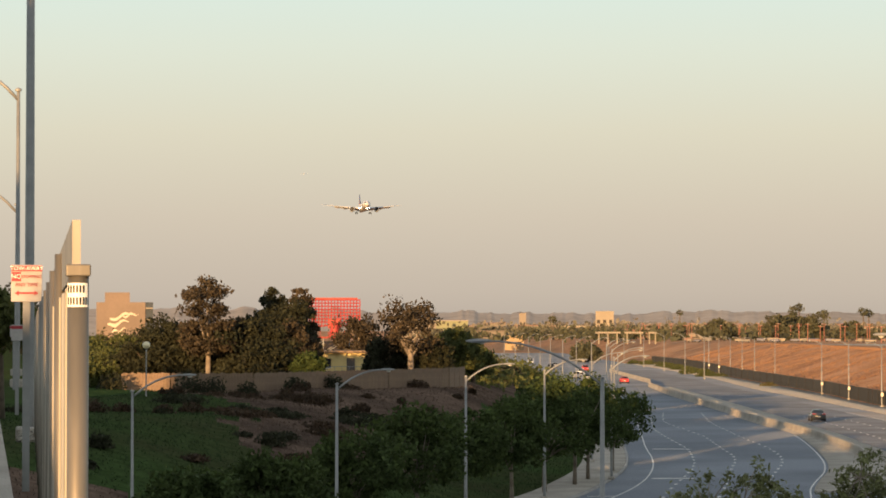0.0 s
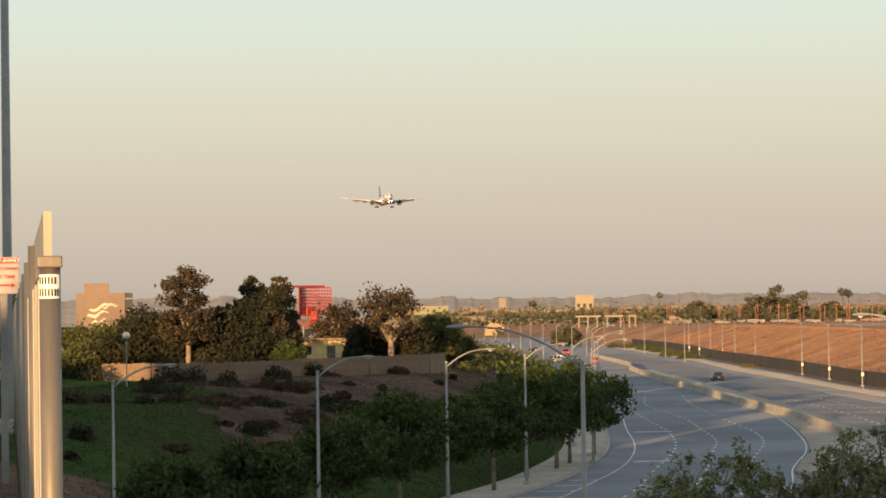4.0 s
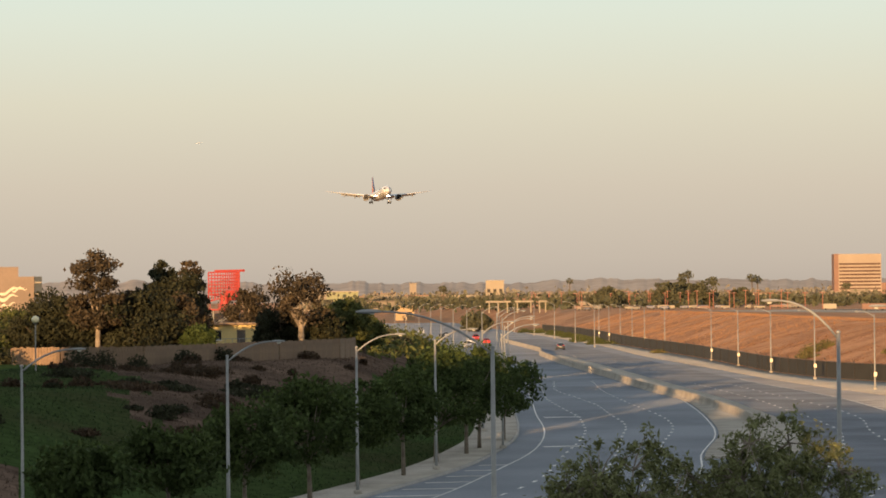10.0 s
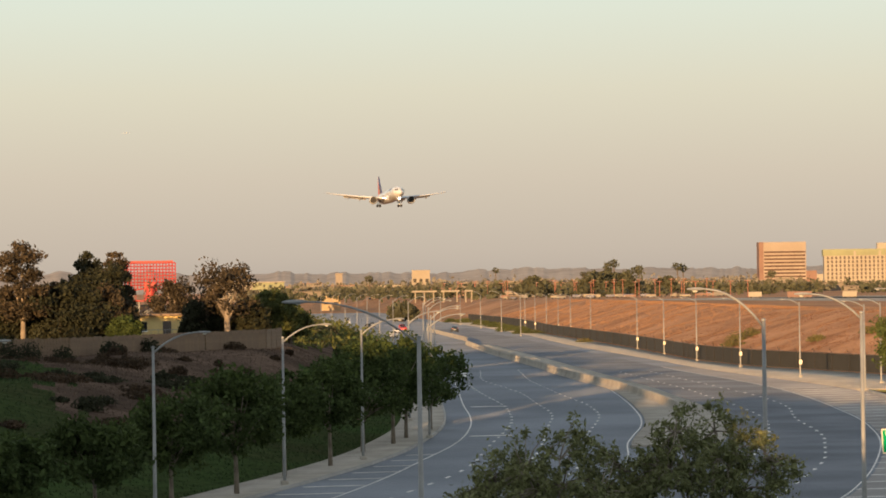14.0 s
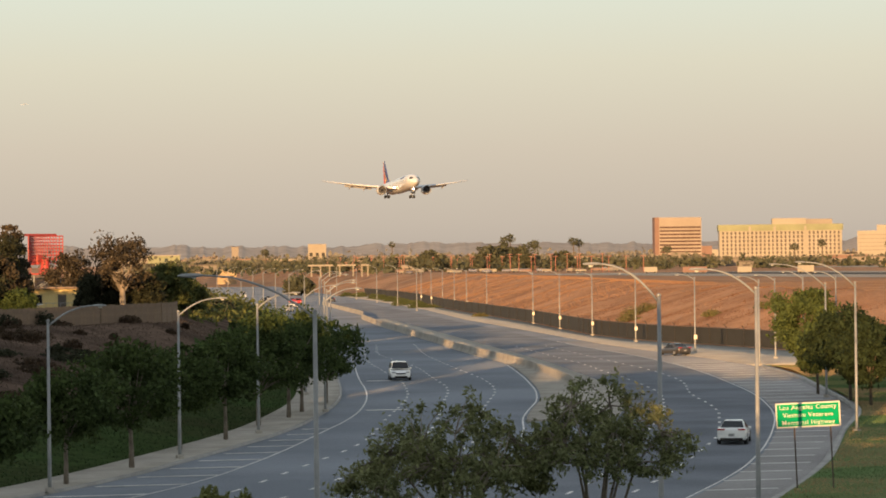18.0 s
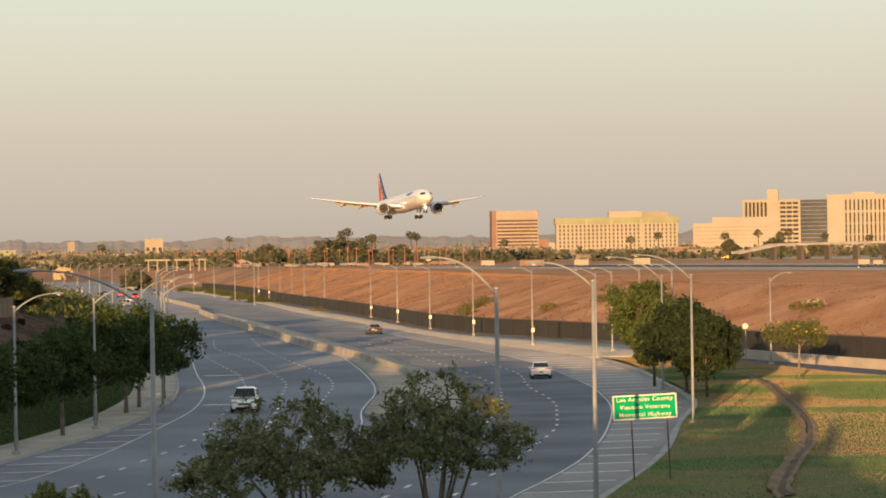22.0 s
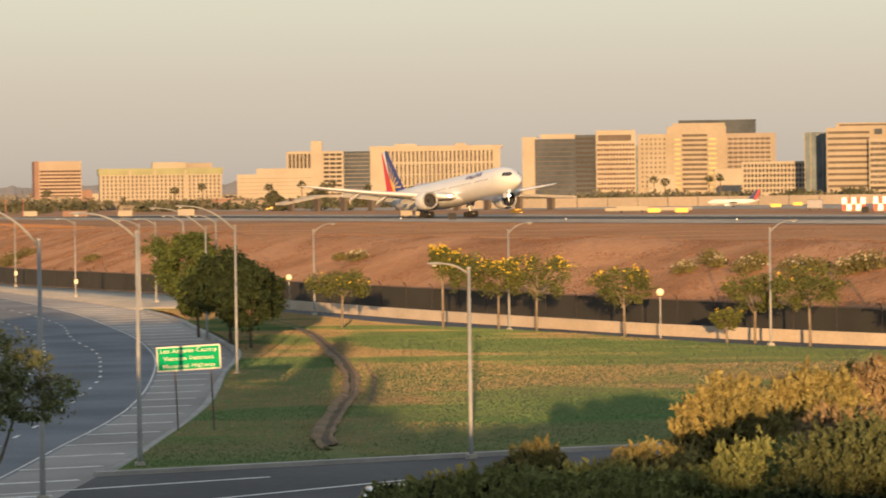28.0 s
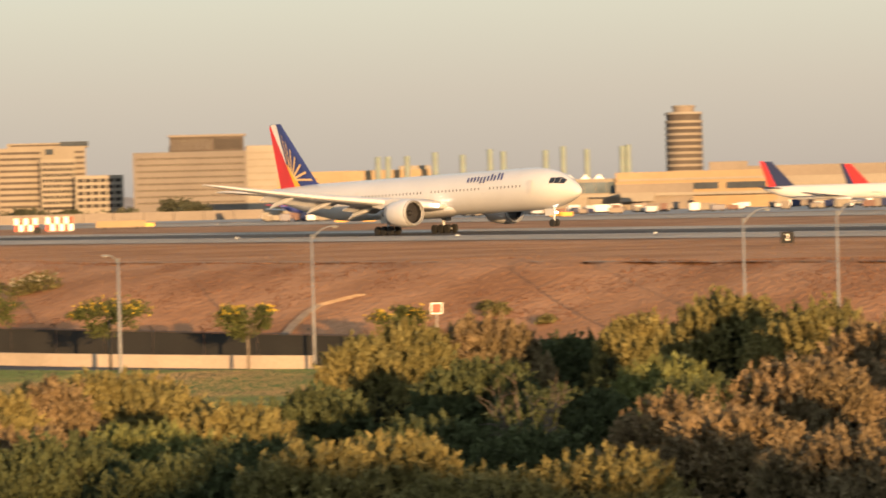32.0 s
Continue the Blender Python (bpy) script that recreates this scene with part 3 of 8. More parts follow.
make_lamp(88.6, 237.6, 9.1, 4.0, 1.6, 170, 0.1)
make_lamp(72.5, 189.0, 9.6, 3.3, 1.35, 170, 0.1)
make_lamp(58.35, 123.83, 8.3, 1.3, 0.25, 170, 0.0, thick=1.05)
for lx, ly, lh in [(117.1, 284.0, 8.3), (116.03, 238.44, 8.5), (119.71, 201.7, 8.7), (131.23, 171.94, 9.3), (134.8, 133.9, 9.9), (138.7, 129.9, 10.2), (112.78, 299.47, 9.2), (113.12, 310.01, 9.2)]:
    make_lamp(lx, ly, lh, 1.8, 0.6, 0 if ly < 290 else 170, 0.0)
make_lamp(120.97, 180.45, 8.0, 0.8, 0.3, 180, 0.0, thick=1.25)
for lx, ly in [(184.8, 792.6), (179.9, 760.6), (175.6, 730.7), (172.7, 707.0), (168.2, 677.1), (158.7, 621.8), (142.6, 526.4), (135.9, 485.4), (128.0, 439.7), (123.5, 403.5), (116.3, 356.0), (107.6, 308.1), (116.8, 329.1)]:
    make_lamp(lx, ly, 8.8, 1.9, 0.45, 180, 0.14, marker=ly > 340)


def globe_lamp(x, y, h, z=0.0):
    root = empty("globe_lamp", pose(x, y, z), "short post lamp with a sunlit pale globe", "lamp", "globe lamps")
    part("post", tubed([(0, 0, 0), (0, 0, 0.3), (0, 0, h - 0.35)], [0.09, 0.06, 0.05], 8), M["steel"], root)
    part("globe", loft(bmesh.new(), [[Vector((r * math.cos(k * math.tau / 14), r * math.sin(k * math.tau / 14), h - 0.36 + dz)) for k in range(14)] for dz, r in ((0, 0.12), (0.1, 0.27), (0.26, 0.33), (0.44, 0.29), (0.56, 0.16), (0.6, 0.02))]), M["globe"], root, "pale globe", smooth=True)
    part("collar", tubed([(0, 0, h - 0.42), (0, 0, h - 0.34)], 0.14, 10), M["dark_metal"], root)
    return root


M["globe"] = material("globe_glass", (0.90, 0.80, 0.55), 0.3, 0, (0.85, 0.74, 0.48), 2, 8, 0, 0.05)
globe_lamp(119.6, 218.5, 3.7)
globe_lamp(119.3, 296, 3.5)
gp_l = polar(2.92, 262)
globe_lamp(gp_l.x, gp_l.y, 4.3, on_ground(gp_l.x, gp_l.y))


def post_sign(x, y, z, w, h, post, face, border, name, label, turn=0.0, legs=1, leg="steel"):
    root = empty(name, pose(x, y, z, 0, 0, turn), label, "sign")
    plate = part("plate", boxed(0, 0, post + h / 2, w, 0.02, h, bevel=0.006), M[face], root)
    if border:
        for bx, bz, sx, sz in ((0, post + 0.033, w, 0.066), (0, post + h - 0.033, w, 0.066), (-w / 2 + 0.033, post + h / 2, 0.066, h - 0.14), (w / 2 - 0.033, post + h / 2, 0.066, h - 0.14)):
            part("border", boxed(bx, -0.014, bz, sx, 0.008, sz), M[border], plate)
    for k in range(legs):
        lx = 0 if legs == 1 else (-0.22 + 0.56 * k) * w
        part("leg", boxed(lx, 0.04, (post + h * 0.5) / 2, 0.07, 0.05, post + h * 0.5), M[leg], root)
    return root


M["sign_green"] = material("sign_green", (0.0, 0.27, 0.11), 0.6, 0, (0.0, 0.24, 0.095), 1, 8, 0, 0.04, spec=0.05)
M["sign_white"] = material("sign_white", (0.95, 0.95, 0.90), 0.45, 0, (0.92, 0.92, 0.87), 1, 8, 0, 0.05)
# White plate greyed down; the shade on it is put into the colour
M["sign_plate"] = material("shade_greyed_sign_plate", (0.44, 0.42, 0.41), 0.6, 0, (0.38, 0.36, 0.35), 3, 12, 0, 0.1, spec=0.1)
M["sign_letter"] = material("sign_letter_white", (0.60, 0.60, 0.54), 0.6, 0, (0.56, 0.56, 0.50), 1, 8, 0, 0.05, spec=0.05)
M["sign_red"] = material("sign_red", (0.38, 0.03, 0.04), 0.45, 0, (0.32, 0.025, 0.035), 1, 8, 0, 0.08)
M["rust"] = material("rusty_post", (0.10, 0.07, 0.055), 0.8, 0, None, 3, 16, 0, 0.3)


def lettering(text, size, m, mat, parent, name="lettering", label="", bold=0.0, spread=1.0):
    cu = bpy.data.curves.new(name, "FONT")
    cu.body, cu.size, cu.align_x, cu.align_y, cu.extrude, cu.offset = text, size, "CENTER", "CENTER", 0.004, bold
    cu.space_character = spread
    tmp = new(name, cu)
    me = bpy.data.meshes.new_from_object(tmp.evaluated_get(bpy.context.evaluated_depsgraph_get()))
    bpy.data.objects.remove(tmp)
    me.materials.clear()
    me.materials.append(mat)
    ob = new(name, me)
    ob.parent, ob.matrix_basis = parent, m
    if label:
        ob["label"] = label
    return ob


# the green highway sign on two posts
SIGN_AZ, SIGN_D = 20.17, 153.0
sp = polar(SIGN_AZ, SIGN_D)
sign = post_sign(sp.x, sp.y, 0.05, 3.12, 1.20, 3.15, "sign_green", "sign_letter", "highway_sign", "green highway sign with white words on two rusty posts", -SIGN_AZ + 6, 2, "rust")
sign.matrix_basis = sign.matrix_basis @ pose(0, 0, 0, 0, -2.2, 0)
for k, words in enumerate(("Los Angeles County", "Vietnam Veterans", "Memorial Highway")):
    lettering(words, 0.30, pose(0, -0.018, 3.15 + 0.97 - 0.37 * k, 90, 0, 0), M["sign_letter"], sign.children[0], bold=0.001, spread=1.12)


# ---- street, fence and signs beside the camera ----
def make_roadside():
    st = tagged(fast("street", [(-9, 2, 10.0), (-0.9, 2, 10.0), (-0.6, 96, 9.8), (-9, 96, 9.8)], [(0, 1, 2, 3)], M["asphalt_pale"]), "grey hilltop street", "road", kind="structure")
    pv = tagged(part("pavement_hill", boxed(-0.3, 48, 9.98, 1.1, 94, 0.24), M["concrete"]), "concrete pavement along the hilltop street", "pavement", kind="structure")
    root = empty("picket_fence", None, "tall galvanised steel fence of broad vertical plates", "fence")
    bay = 2.9
    picket_bm = boxed(0, 0, 0, 0.020, 0.045, 1.0, bevel=0.004)
    picket_me = bpy.data.meshes.new("picket")
    picket_bm.to_mesh(picket_me)
    picket_bm.free()
    picket_me.materials.append(M["pale_steel"])
    # Every second picket takes bluer steel, imitating faces in shade
    picket_shade = picket_me.copy()
    picket_shade.materials[0] = M["steel"]
    for k in range(13):
        ya, yb = 9.06 + bay * k, 9.06 + bay * (k + 1)
        xa, xb = 0.266 + (ya - 9.06) * 0.0138, 0.266 + (yb - 9.06) * 0.0138
        za, zb = 11.808 - (ya - 9.06) * 0.0040, 11.808 - (yb - 9.06) * 0.0040
        n = 3
        for q in range(n):
            u = (q + 0.35) / n
            x, y, tall = xa + (xb - xa) * u - 0.022, ya + (yb - ya) * u, za + (zb - za) * u - 0.19 - 10.05
            alike("picket", picket_shade if q % 2 else picket_me, root, Matrix.Translation((x, y, 10.05 + tall / 2)) @ Matrix.Diagonal((1, 1, tall, 1)))
        part("top_rail", loft(bmesh.new(), [[Vector((x + dx, y, z + dz)) for dx, dz in ((-0.016, -0.16), (-0.016, 0.0), (0.008, 0.0), (0.008, -0.16))] for x, y, z in ((xa, ya, za), (xb, yb - 0.01, zb))]), M["pale_steel"], root)
        part("lower_rail", loft(bmesh.new(), [[Vector((x + dx, y, z + dz)) for dx, dz in ((0.01, 0), (0.01, 0.06), (0.05, 0.06), (0.05, 0))] for x, y, z in ((xa, ya, 10.2), (xb, yb, 10.2))]), M["steel"], root)
        part("post", tubed([(xb - 0.02, yb, 9.9), (xb - 0.02, yb, zb - 0.02)], 0.022, 10), M["cap_steel"], root, smooth=True)
    post = empty("fence_post", pose(0.2655, 9.0, 9.9), "round galvanised end post with a worn sticker", "post")
    part("shaft", tubed([(0, 0, 0), (0, 0, 1.748)], 0.0305, 20), M["cap_steel"], post, smooth=True)
    cap = part("cap", boxed(0, 0, 1.762, 0.070, 0.072, 0.034, bevel=0.004), M["cap_steel"], post, "square weathered cap")
    st_bm = bmesh.new()
    ring = [(math.sin(a), -math.cos(a)) for a in np.linspace(-1.35, 1.0, 12)]
    low, high = [st_bm.verts.new((0.0312 * u, 0.0312 * v, 1.658)) for u, v in ring], [st_bm.verts.new((0.0312 * u, 0.0312 * v, 1.726)) for u, v in ring]
    for a, b, c, d in zip(low, low[1:], high[1:], high):
        st_bm.faces.new((a, b, c, d))
    sticker = part("sticker", st_bm, M["sign_white"], post, "torn white sticker with black marks")
    for row, zz in ((0, 1.709), (1, 1.675)):
        for k in range(7):
            a = -1.0 + 0.29 * k
            if row == 0 and k == 6:
                continue
            part("mark", boxed(0.0320 * math.sin(a), -0.0320 * math.cos(a), zz, 0.0048, 0.002, 0.021, m=None), M["rubber"], sticker)
    pole = make_lamp(0.715, 50, 12.0, 2.4, 1.2, 180, 9.7, label="grey street lamp on the hilltop pavement", thick=0.8)
    for x, y, h in ((0.95, 90, 8.4), (1.15, 112, 6.0)):
        make_lamp(x, y, h, 2.2, 0.9, 180, 9.8, label="sunlit street lamp on the hilltop pavement", thick=0.75)
    sg = post_sign(0.414, 31, 9.9, 0.30, 0.36, 1.85, "sign_plate", None, "parking_sign", "white and red parking restriction sign on a post", 0)
    plate = sg.children[0]
    part("red_band", boxed(0, -0.014, 1.85 + 0.325, 0.30, 0.006, 0.055), M["sign_red"], plate)
    lettering("TOW-AWAY", 0.055, pose(0, -0.019, 1.85 + 0.325, 90, 0, 0), M["sign_white"], plate)
    part("red_square", boxed(-0.10, -0.014, 1.85 + 0.245, 0.09, 0.006, 0.09), M["sign_red"], plate)
    lettering("NO", 0.06, pose(-0.10, -0.019, 1.85 + 0.245, 90, 0, 0), M["sign_white"], plate)
    lettering("STOPPING", 0.042, pose(0.045, -0.016, 1.85 + 0.245, 90, 0, 0), M["sign_red"], plate)
    lettering("ANY TIME", 0.05, pose(0, -0.016, 1.85 + 0.165, 90, 0, 0), M["sign_red"], plate)
    part("arrow_shaft", boxed(0, -0.014, 1.85 + 0.085, 0.16, 0.006, 0.018), M["sign_red"], plate)
    for s in (-1, 1):
        b = bmesh.new()
        b.faces.new([b.verts.new(p) for p in ((s * 0.115, -0.018, 1.935), (s * 0.075, -0.018, 1.96), (s * 0.075, -0.018, 1.91))])
        part("arrow_tip", b, M["sign_red"], plate)
    for x, y, z in ((0.63, 60, 9.85), (0.80, 84, 9.85)):
        s2 = post_sign(x, y, z, 0.22, 0.30, 1.40, "sign_plate", None, "parking_sign", "small white and red parking sign on a post", 0)
        part("red_band", boxed(0, -0.014, 1.65, 0.22, 0.006, 0.06), M["sign_red"], s2.children[0])
    part("kerb", boxed(-0.92, 48, 9.97, 0.16, 94, 0.26), M["kerb"], pv)


M["pale_steel"] = material("pale_galvanised_plate", (0.34, 0.315, 0.275), 0.5, 0.5, (0.25, 0.235, 0.205), 2.0, 30, 0, 0.12, stretch=(1, 1, 0.2))
M["cap_steel"] = material("weathered_steel", (0.26, 0.235, 0.20), 0.5, 0.5, (0.18, 0.165, 0.14), 6, 40, 0, 0.2, stretch=(1, 1, 0.15))
make_roadside()


# ---- board fence, yellow hut, rotating radar, mural block ----
BOARD_FENCE = [(13.0, 300), (17.7, 299.5), (25.5, 298.9), (33.7, 311.5), (41.6, 323.7), (49.7, 336.0), (53.0, 346.0)]


def make_board_fence():
    root = empty("board_fence", None, "weathered brown board fence along the top of the bank", "fence")
    r2 = np.random.default_rng(11)
    meshes = []
    for k in range(6):
        bm = bmesh.new()
        box(bm, 0, 0, 1.05, 0.27, 0.03, 2.1, bevel=0.008)
        me = bpy.data.meshes.new("board")
        bm.to_mesh(me)
        bm.free()
        me.materials.append(M["wood" if k % 3 else "wood_pale"])
        meshes.append(me)
    pts = [Vector((x, y, 0)) for x, y in BOARD_FENCE]
    for a, b in zip(pts, pts[1:]):
        n = int((b - a).length / 0.285)
        d = (b - a).normalized()
        turn = math.degrees(math.atan2(d.y, d.x))
        for k in range(n):
            q = a + d * (k + 0.5) * 0.285
            alike("board", meshes[int(r2.integers(6))], root, pose(q.x, q.y, 5.08 + r2.uniform(-0.06, 0.06), 0, 0, turn))
        part("rail", loft(bmesh.new(), [[Vector((p.x, p.y + 0.06, z)) for z in (6.56, 6.66)] + [Vector((p.x, p.y + 0.12, z)) for z in (6.66, 6.56)] for p in (a, b)]), M["wood"], root)
        for k in range(int((b - a).length / 3.2) + 1):
            q = a + d * k * 3.2
            part("fence_post", boxed(q.x, q.y + 0.1, 6.0, 0.13, 0.13, 2.2), M["wood"], root)
    return root


M["wood_pale"] = material("sunlit_boards", (0.25, 0.175, 0.115), 0.9, 0, (0.18, 0.125, 0.085), 0.8, 8, 0.2, 0.25)
make_board_fence()
M["yellow_wall"] = material("yellow_stucco", (0.72, 0.56, 0.26), 0.9, 0, (0.65, 0.50, 0.22), 0.4, 4, 0, 0.1)
M["roof_dark"] = material("dark_roofing", (0.12, 0.10, 0.09), 0.9, 0, None, 0.6, 6, 0, 0.2)


def make_hut():
    root = empty("yellow_hut", pose(43.0, 372, 5.8, 0, 0, -6.6), "small sunlit yellow hut with a flat dark roof", "hut")
    part("wall", boxed(0, 2.5, 1.35, 7.2, 5, 2.7), M["yellow_wall"], root)
    part("roof", boxed(0.3, 2.4, 2.85, 8.6, 6.2, 0.26, bevel=0.05), M["wood_pale"], root)
    for x in (-2.6, 2.2):
        w = part("window", boxed(x, -0.02, 1.5, 0.9, 0.06, 1.1), M["glass_dark"], root)
        part("window_frame", boxed(x, -0.05, 0.92, 1.05, 0.06, 0.08), M["sign_white"], w)
    part("door", boxed(0.2, -0.03, 1.05, 1.0, 0.08, 2.1), M["roof_dark"], root)
    for k in range(9):
        part("railing_bar", boxed(-3.4 + 0.85 * k, -1.6, 0.55, 0.05, 0.05, 1.1), M["steel"], root)
    part("railing", boxed(0, -1.6, 1.1, 7.0, 0.06, 0.06), M["steel"], root)
    return root


make_hut()
M["radar_red"] = material("aviation_red_paint", (0.36, 0.042, 0.034), 0.6, 0, (0.30, 0.036, 0.03), 0.6, 6, 0, 0.1)


def make_radar():
    tower = empty("radar_tower", pose(42.6, 384, 5.8), "white and red lattice tower carrying a radar", "tower")
    for sx in (-1, 1):
        for sy in (-1, 1):
            part("leg", tubed([(sx * 1.9, sy * 1.9, 0), (sx * 1.5, sy * 1.5, 4.5)], 0.12, 6), M["steel"], tower)
        for k in range(2):
            part("brace", tubed([(sx * 1.7, -1.7, 0.3 + 2.1 * k), (sx * 1.6, 1.7, 2.3 + 2.1 * k)], 0.06, 5), M["steel"], tower)
            part("brace", tubed([(-1.7, sx * 1.7, 0.3 + 2.1 * k), (1.6, sx * 1.7, 2.3 + 2.1 * k)], 0.06, 5), M["steel"], tower)
    deck = part("deck", boxed(0, 0, 4.5, 4.2, 4.2, 0.18), M["radar_red"], tower)
    for k in range(5):
        part("railing_bar", boxed(-2.0 + k, -2.05, 5.0, 0.06, 0.06, 1.0), M["radar_red"], deck)
    part("pedestal", tubed([(0, 0, 4.55), (0, 0, 6.0)], [0.7, 0.5], 12), M["radar_red"], tower)
    dish = empty("radar_antenna", pose(42.6, 384, 11.5), "red rotating radar reflector of open lattice", "antenna")
    n, m = 17, 9
    grid = [[Vector((-3.1 + 6.2 * i / (n - 1), 0.9 * (abs(i - 8) / 8.0) ** 2 * -1 + 0.8, 0.3 + 3.1 * j / (m - 1) - 0.5 * (abs(i - 8) / 8.0) ** 2 * (1 if j == 0 else 0))) for j in range(m)] for i in range(n)]
    for i in range(n):
        part("rib", tubed(grid[i], 0.075, 5), M["radar_red"], dish)
    for j in range(m):
        part("stringer", tubed([grid[i][j] for i in range(n)], 0.075, 5), M["radar_red"], dish)
    part("backup_box", boxed(0, 1.2, 0.5, 1.6, 1.4, 1.2, bevel=0.1), M["radar_red"], dish)
    part("feed_boom", tubed([(0, 0.6, 0.2), (0, -1.8, 0.6), (0, -2.3, 1.4)], 0.09, 6), M["radar_red"], dish)
    part("hub", tubed([(0, 0, 0.0), (0, 0, 0.6)], 0.45, 12), M["radar_red"], dish)
    part("top_beam", boxed(0, 0.8, 3.55, 5.6, 0.35, 0.28), M["radar_red"], dish)
    return tower, dish


radar_tower, radar_dish = make_radar()


# ---- trees ----
def leaves(centres, size, rng, flat=0.5, up=0.0, axis=None, blade=False):
    """Small leaf quads round the given centres: corners and faces. up: how far they stand upright; axis: their stems' ways."""
    n = len(centres)
    a = rng.normal(size=(n, 3)) + (np.array([0, 0, up]) if axis is None else axis * up)
    a /= np.linalg.norm(a, axis=1)[:, None]
    b = np.cross(a, rng.normal(size=(n, 3)))
    b /= np.linalg.norm(b, axis=1)[:, None]
    s = size * rng.uniform(0.6, 1.3, (n, 1))
    a, b = a * s, b * s * flat
    if blade:
        return np.stack([centres - a * 0.9 - b, centres - a * 0.9 + b, centres + a * 1.2], 1).reshape(-1, 3), np.arange(3 * n).reshape(n, 3)
    v = np.stack([centres - a, centres + b * 0.9, centres + a, centres - b * 0.9], 1).reshape(-1, 3)
    return v, np.arange(4 * n).reshape(n, 4)


def crown_lobes(rng, n, w, h, base, shape):
    """Clump centres within a crown: dome, ball, umbrella or spire."""
    out = []
    while len(out) < n:
        x, y, z = rng.uniform(-1, 1), rng.uniform(-1, 1), rng.uniform(0, 1)
        r = math.hypot(x, y)
        lim = {"dome": math.sqrt(max(0, 1 - z ** 2.2)) * (0.75 + 0.25 * min(1, z * 5)), "ball": math.sqrt(max(0, 1 - (2 * z - 1) ** 2)),
               "umbrella": (0.5 + 0.5 * z) * math.sqrt(max(0, 1 - max(0, z - 0.5) ** 2 * 3.2)), "spire": 1.02 - z * 0.75, "tiers": (0.5 + 0.5 * math.sin(z * 15 + 2.2) ** 2) * (1.0 - 0.45 * abs(z - 0.45))}[shape]
        if r < lim and (r > lim * 0.35 or z > 0.6):
            out.append((x * w * 0.84, y * w * 0.84, base + z * h * 0.92))
    return np.array(out)


def make_tree(name, x, y, z, height, spread, crown_base, mat, rng, n_lobes=26, per=110, leaf=0.16, lobe=0.28, bark="bark", label="", stems=1, group="", shape="dome", extra=None, trunk_r=None):
    root = empty(name, pose(x, y, z, 0, 0, float(rng.uniform(0, 360))), label, "tree", group)
    c = crown_lobes(rng, n_lobes, spread, height - crown_base, crown_base, shape)
    r0 = trunk_r or height * 0.014 + 0.03
    trunk = bmesh.new()
    for s in range(stems):
        dx, dy = (rng.uniform(-0.3, 0.3) * spread, rng.uniform(-0.3, 0.3) * spread) if stems > 1 else (rng.uniform(-0.1, 0.1), rng.uniform(-0.1, 0.1))
        tube(trunk, [(dx * 0.15, dy * 0.15, -0.4), (dx * 0.4, dy * 0.4, crown_base * 0.5), (dx * 0.8, dy * 0.8, crown_base), (dx, dy, crown_base + (height - crown_base) * 0.55)], [r0 * 1.3, r0, r0 * 0.85, r0 * 0.3], 7)
        for k in range(8):
            t = c[rng.integers(len(c))]
            tube(trunk, [(dx * 0.8, dy * 0.8, crown_base * rng.uniform(0.8, 1.1)), (t[0] * 0.5 + dx * 0.3, t[1] * 0.5 + dy * 0.3, (crown_base + t[2]) * 0.52), tuple(t)], [r0 * 0.5, r0 * 0.32, r0 * 0.1], 5)
    part("trunk", trunk, M[bark], root, smooth=True)
    rad = spread * lobe * rng.uniform(0.55, 1.3, len(c))
    p = rng.normal(size=(len(c), per, 3))
    p /= np.linalg.norm(p, axis=2)[:, :, None]
    p *= rng.uniform(0.3, 1.08, (len(c), per, 1)) * rad[:, None, None] * np.array([1, 1, 0.72])
    pts = (c[:, None] + p).reshape(-1, 3)
    fast("crown", *leaves(pts, leaf, rng, 0.55, 0.4), M[mat], root)
    if extra:
        m2, cnt, sz = extra
        top = pts[np.argsort(-(pts[:, 2] + np.hypot(pts[:, 0], pts[:, 1]) * 0.7))[: len(pts) // 3]]
        heads = top[rng.choice(len(top), cnt)] * np.array([1.05, 1.05, 1.03])
        pet = (heads[:, None] + rng.normal(size=(cnt, 6, 3)) * sz * 0.8).reshape(-1, 3)
        fast("blossom", *leaves(pet, sz, rng, 0.9), M[m2], root, "yellow blossom")
    return root


rng = np.random.default_rng(7)
for tx, ty, th, ts in [(9, 140, 5.2, 2.3), (14, 151, 5.4, 2.6), (19, 162.5, 6.2, 2.9), (24, 174, 7.4, 3.2), (29, 189, 6.7, 2.9), (33.5, 199, 7.0, 2.8), (38.5, 215, 8.2, 3.4), (42.5, 225, 8.4, 3.8), (45, 233, 7.8, 3.6), (49.5, 246, 7.0, 3.4)]:
    make_tree("street_tree", tx, ty, 0.1, th, ts, 2.3, "leaf", rng, 56, 110, 0.17, 0.31, "bark_pale", "round-crowned green street tree on the pavement", group="street trees", shape="ball")


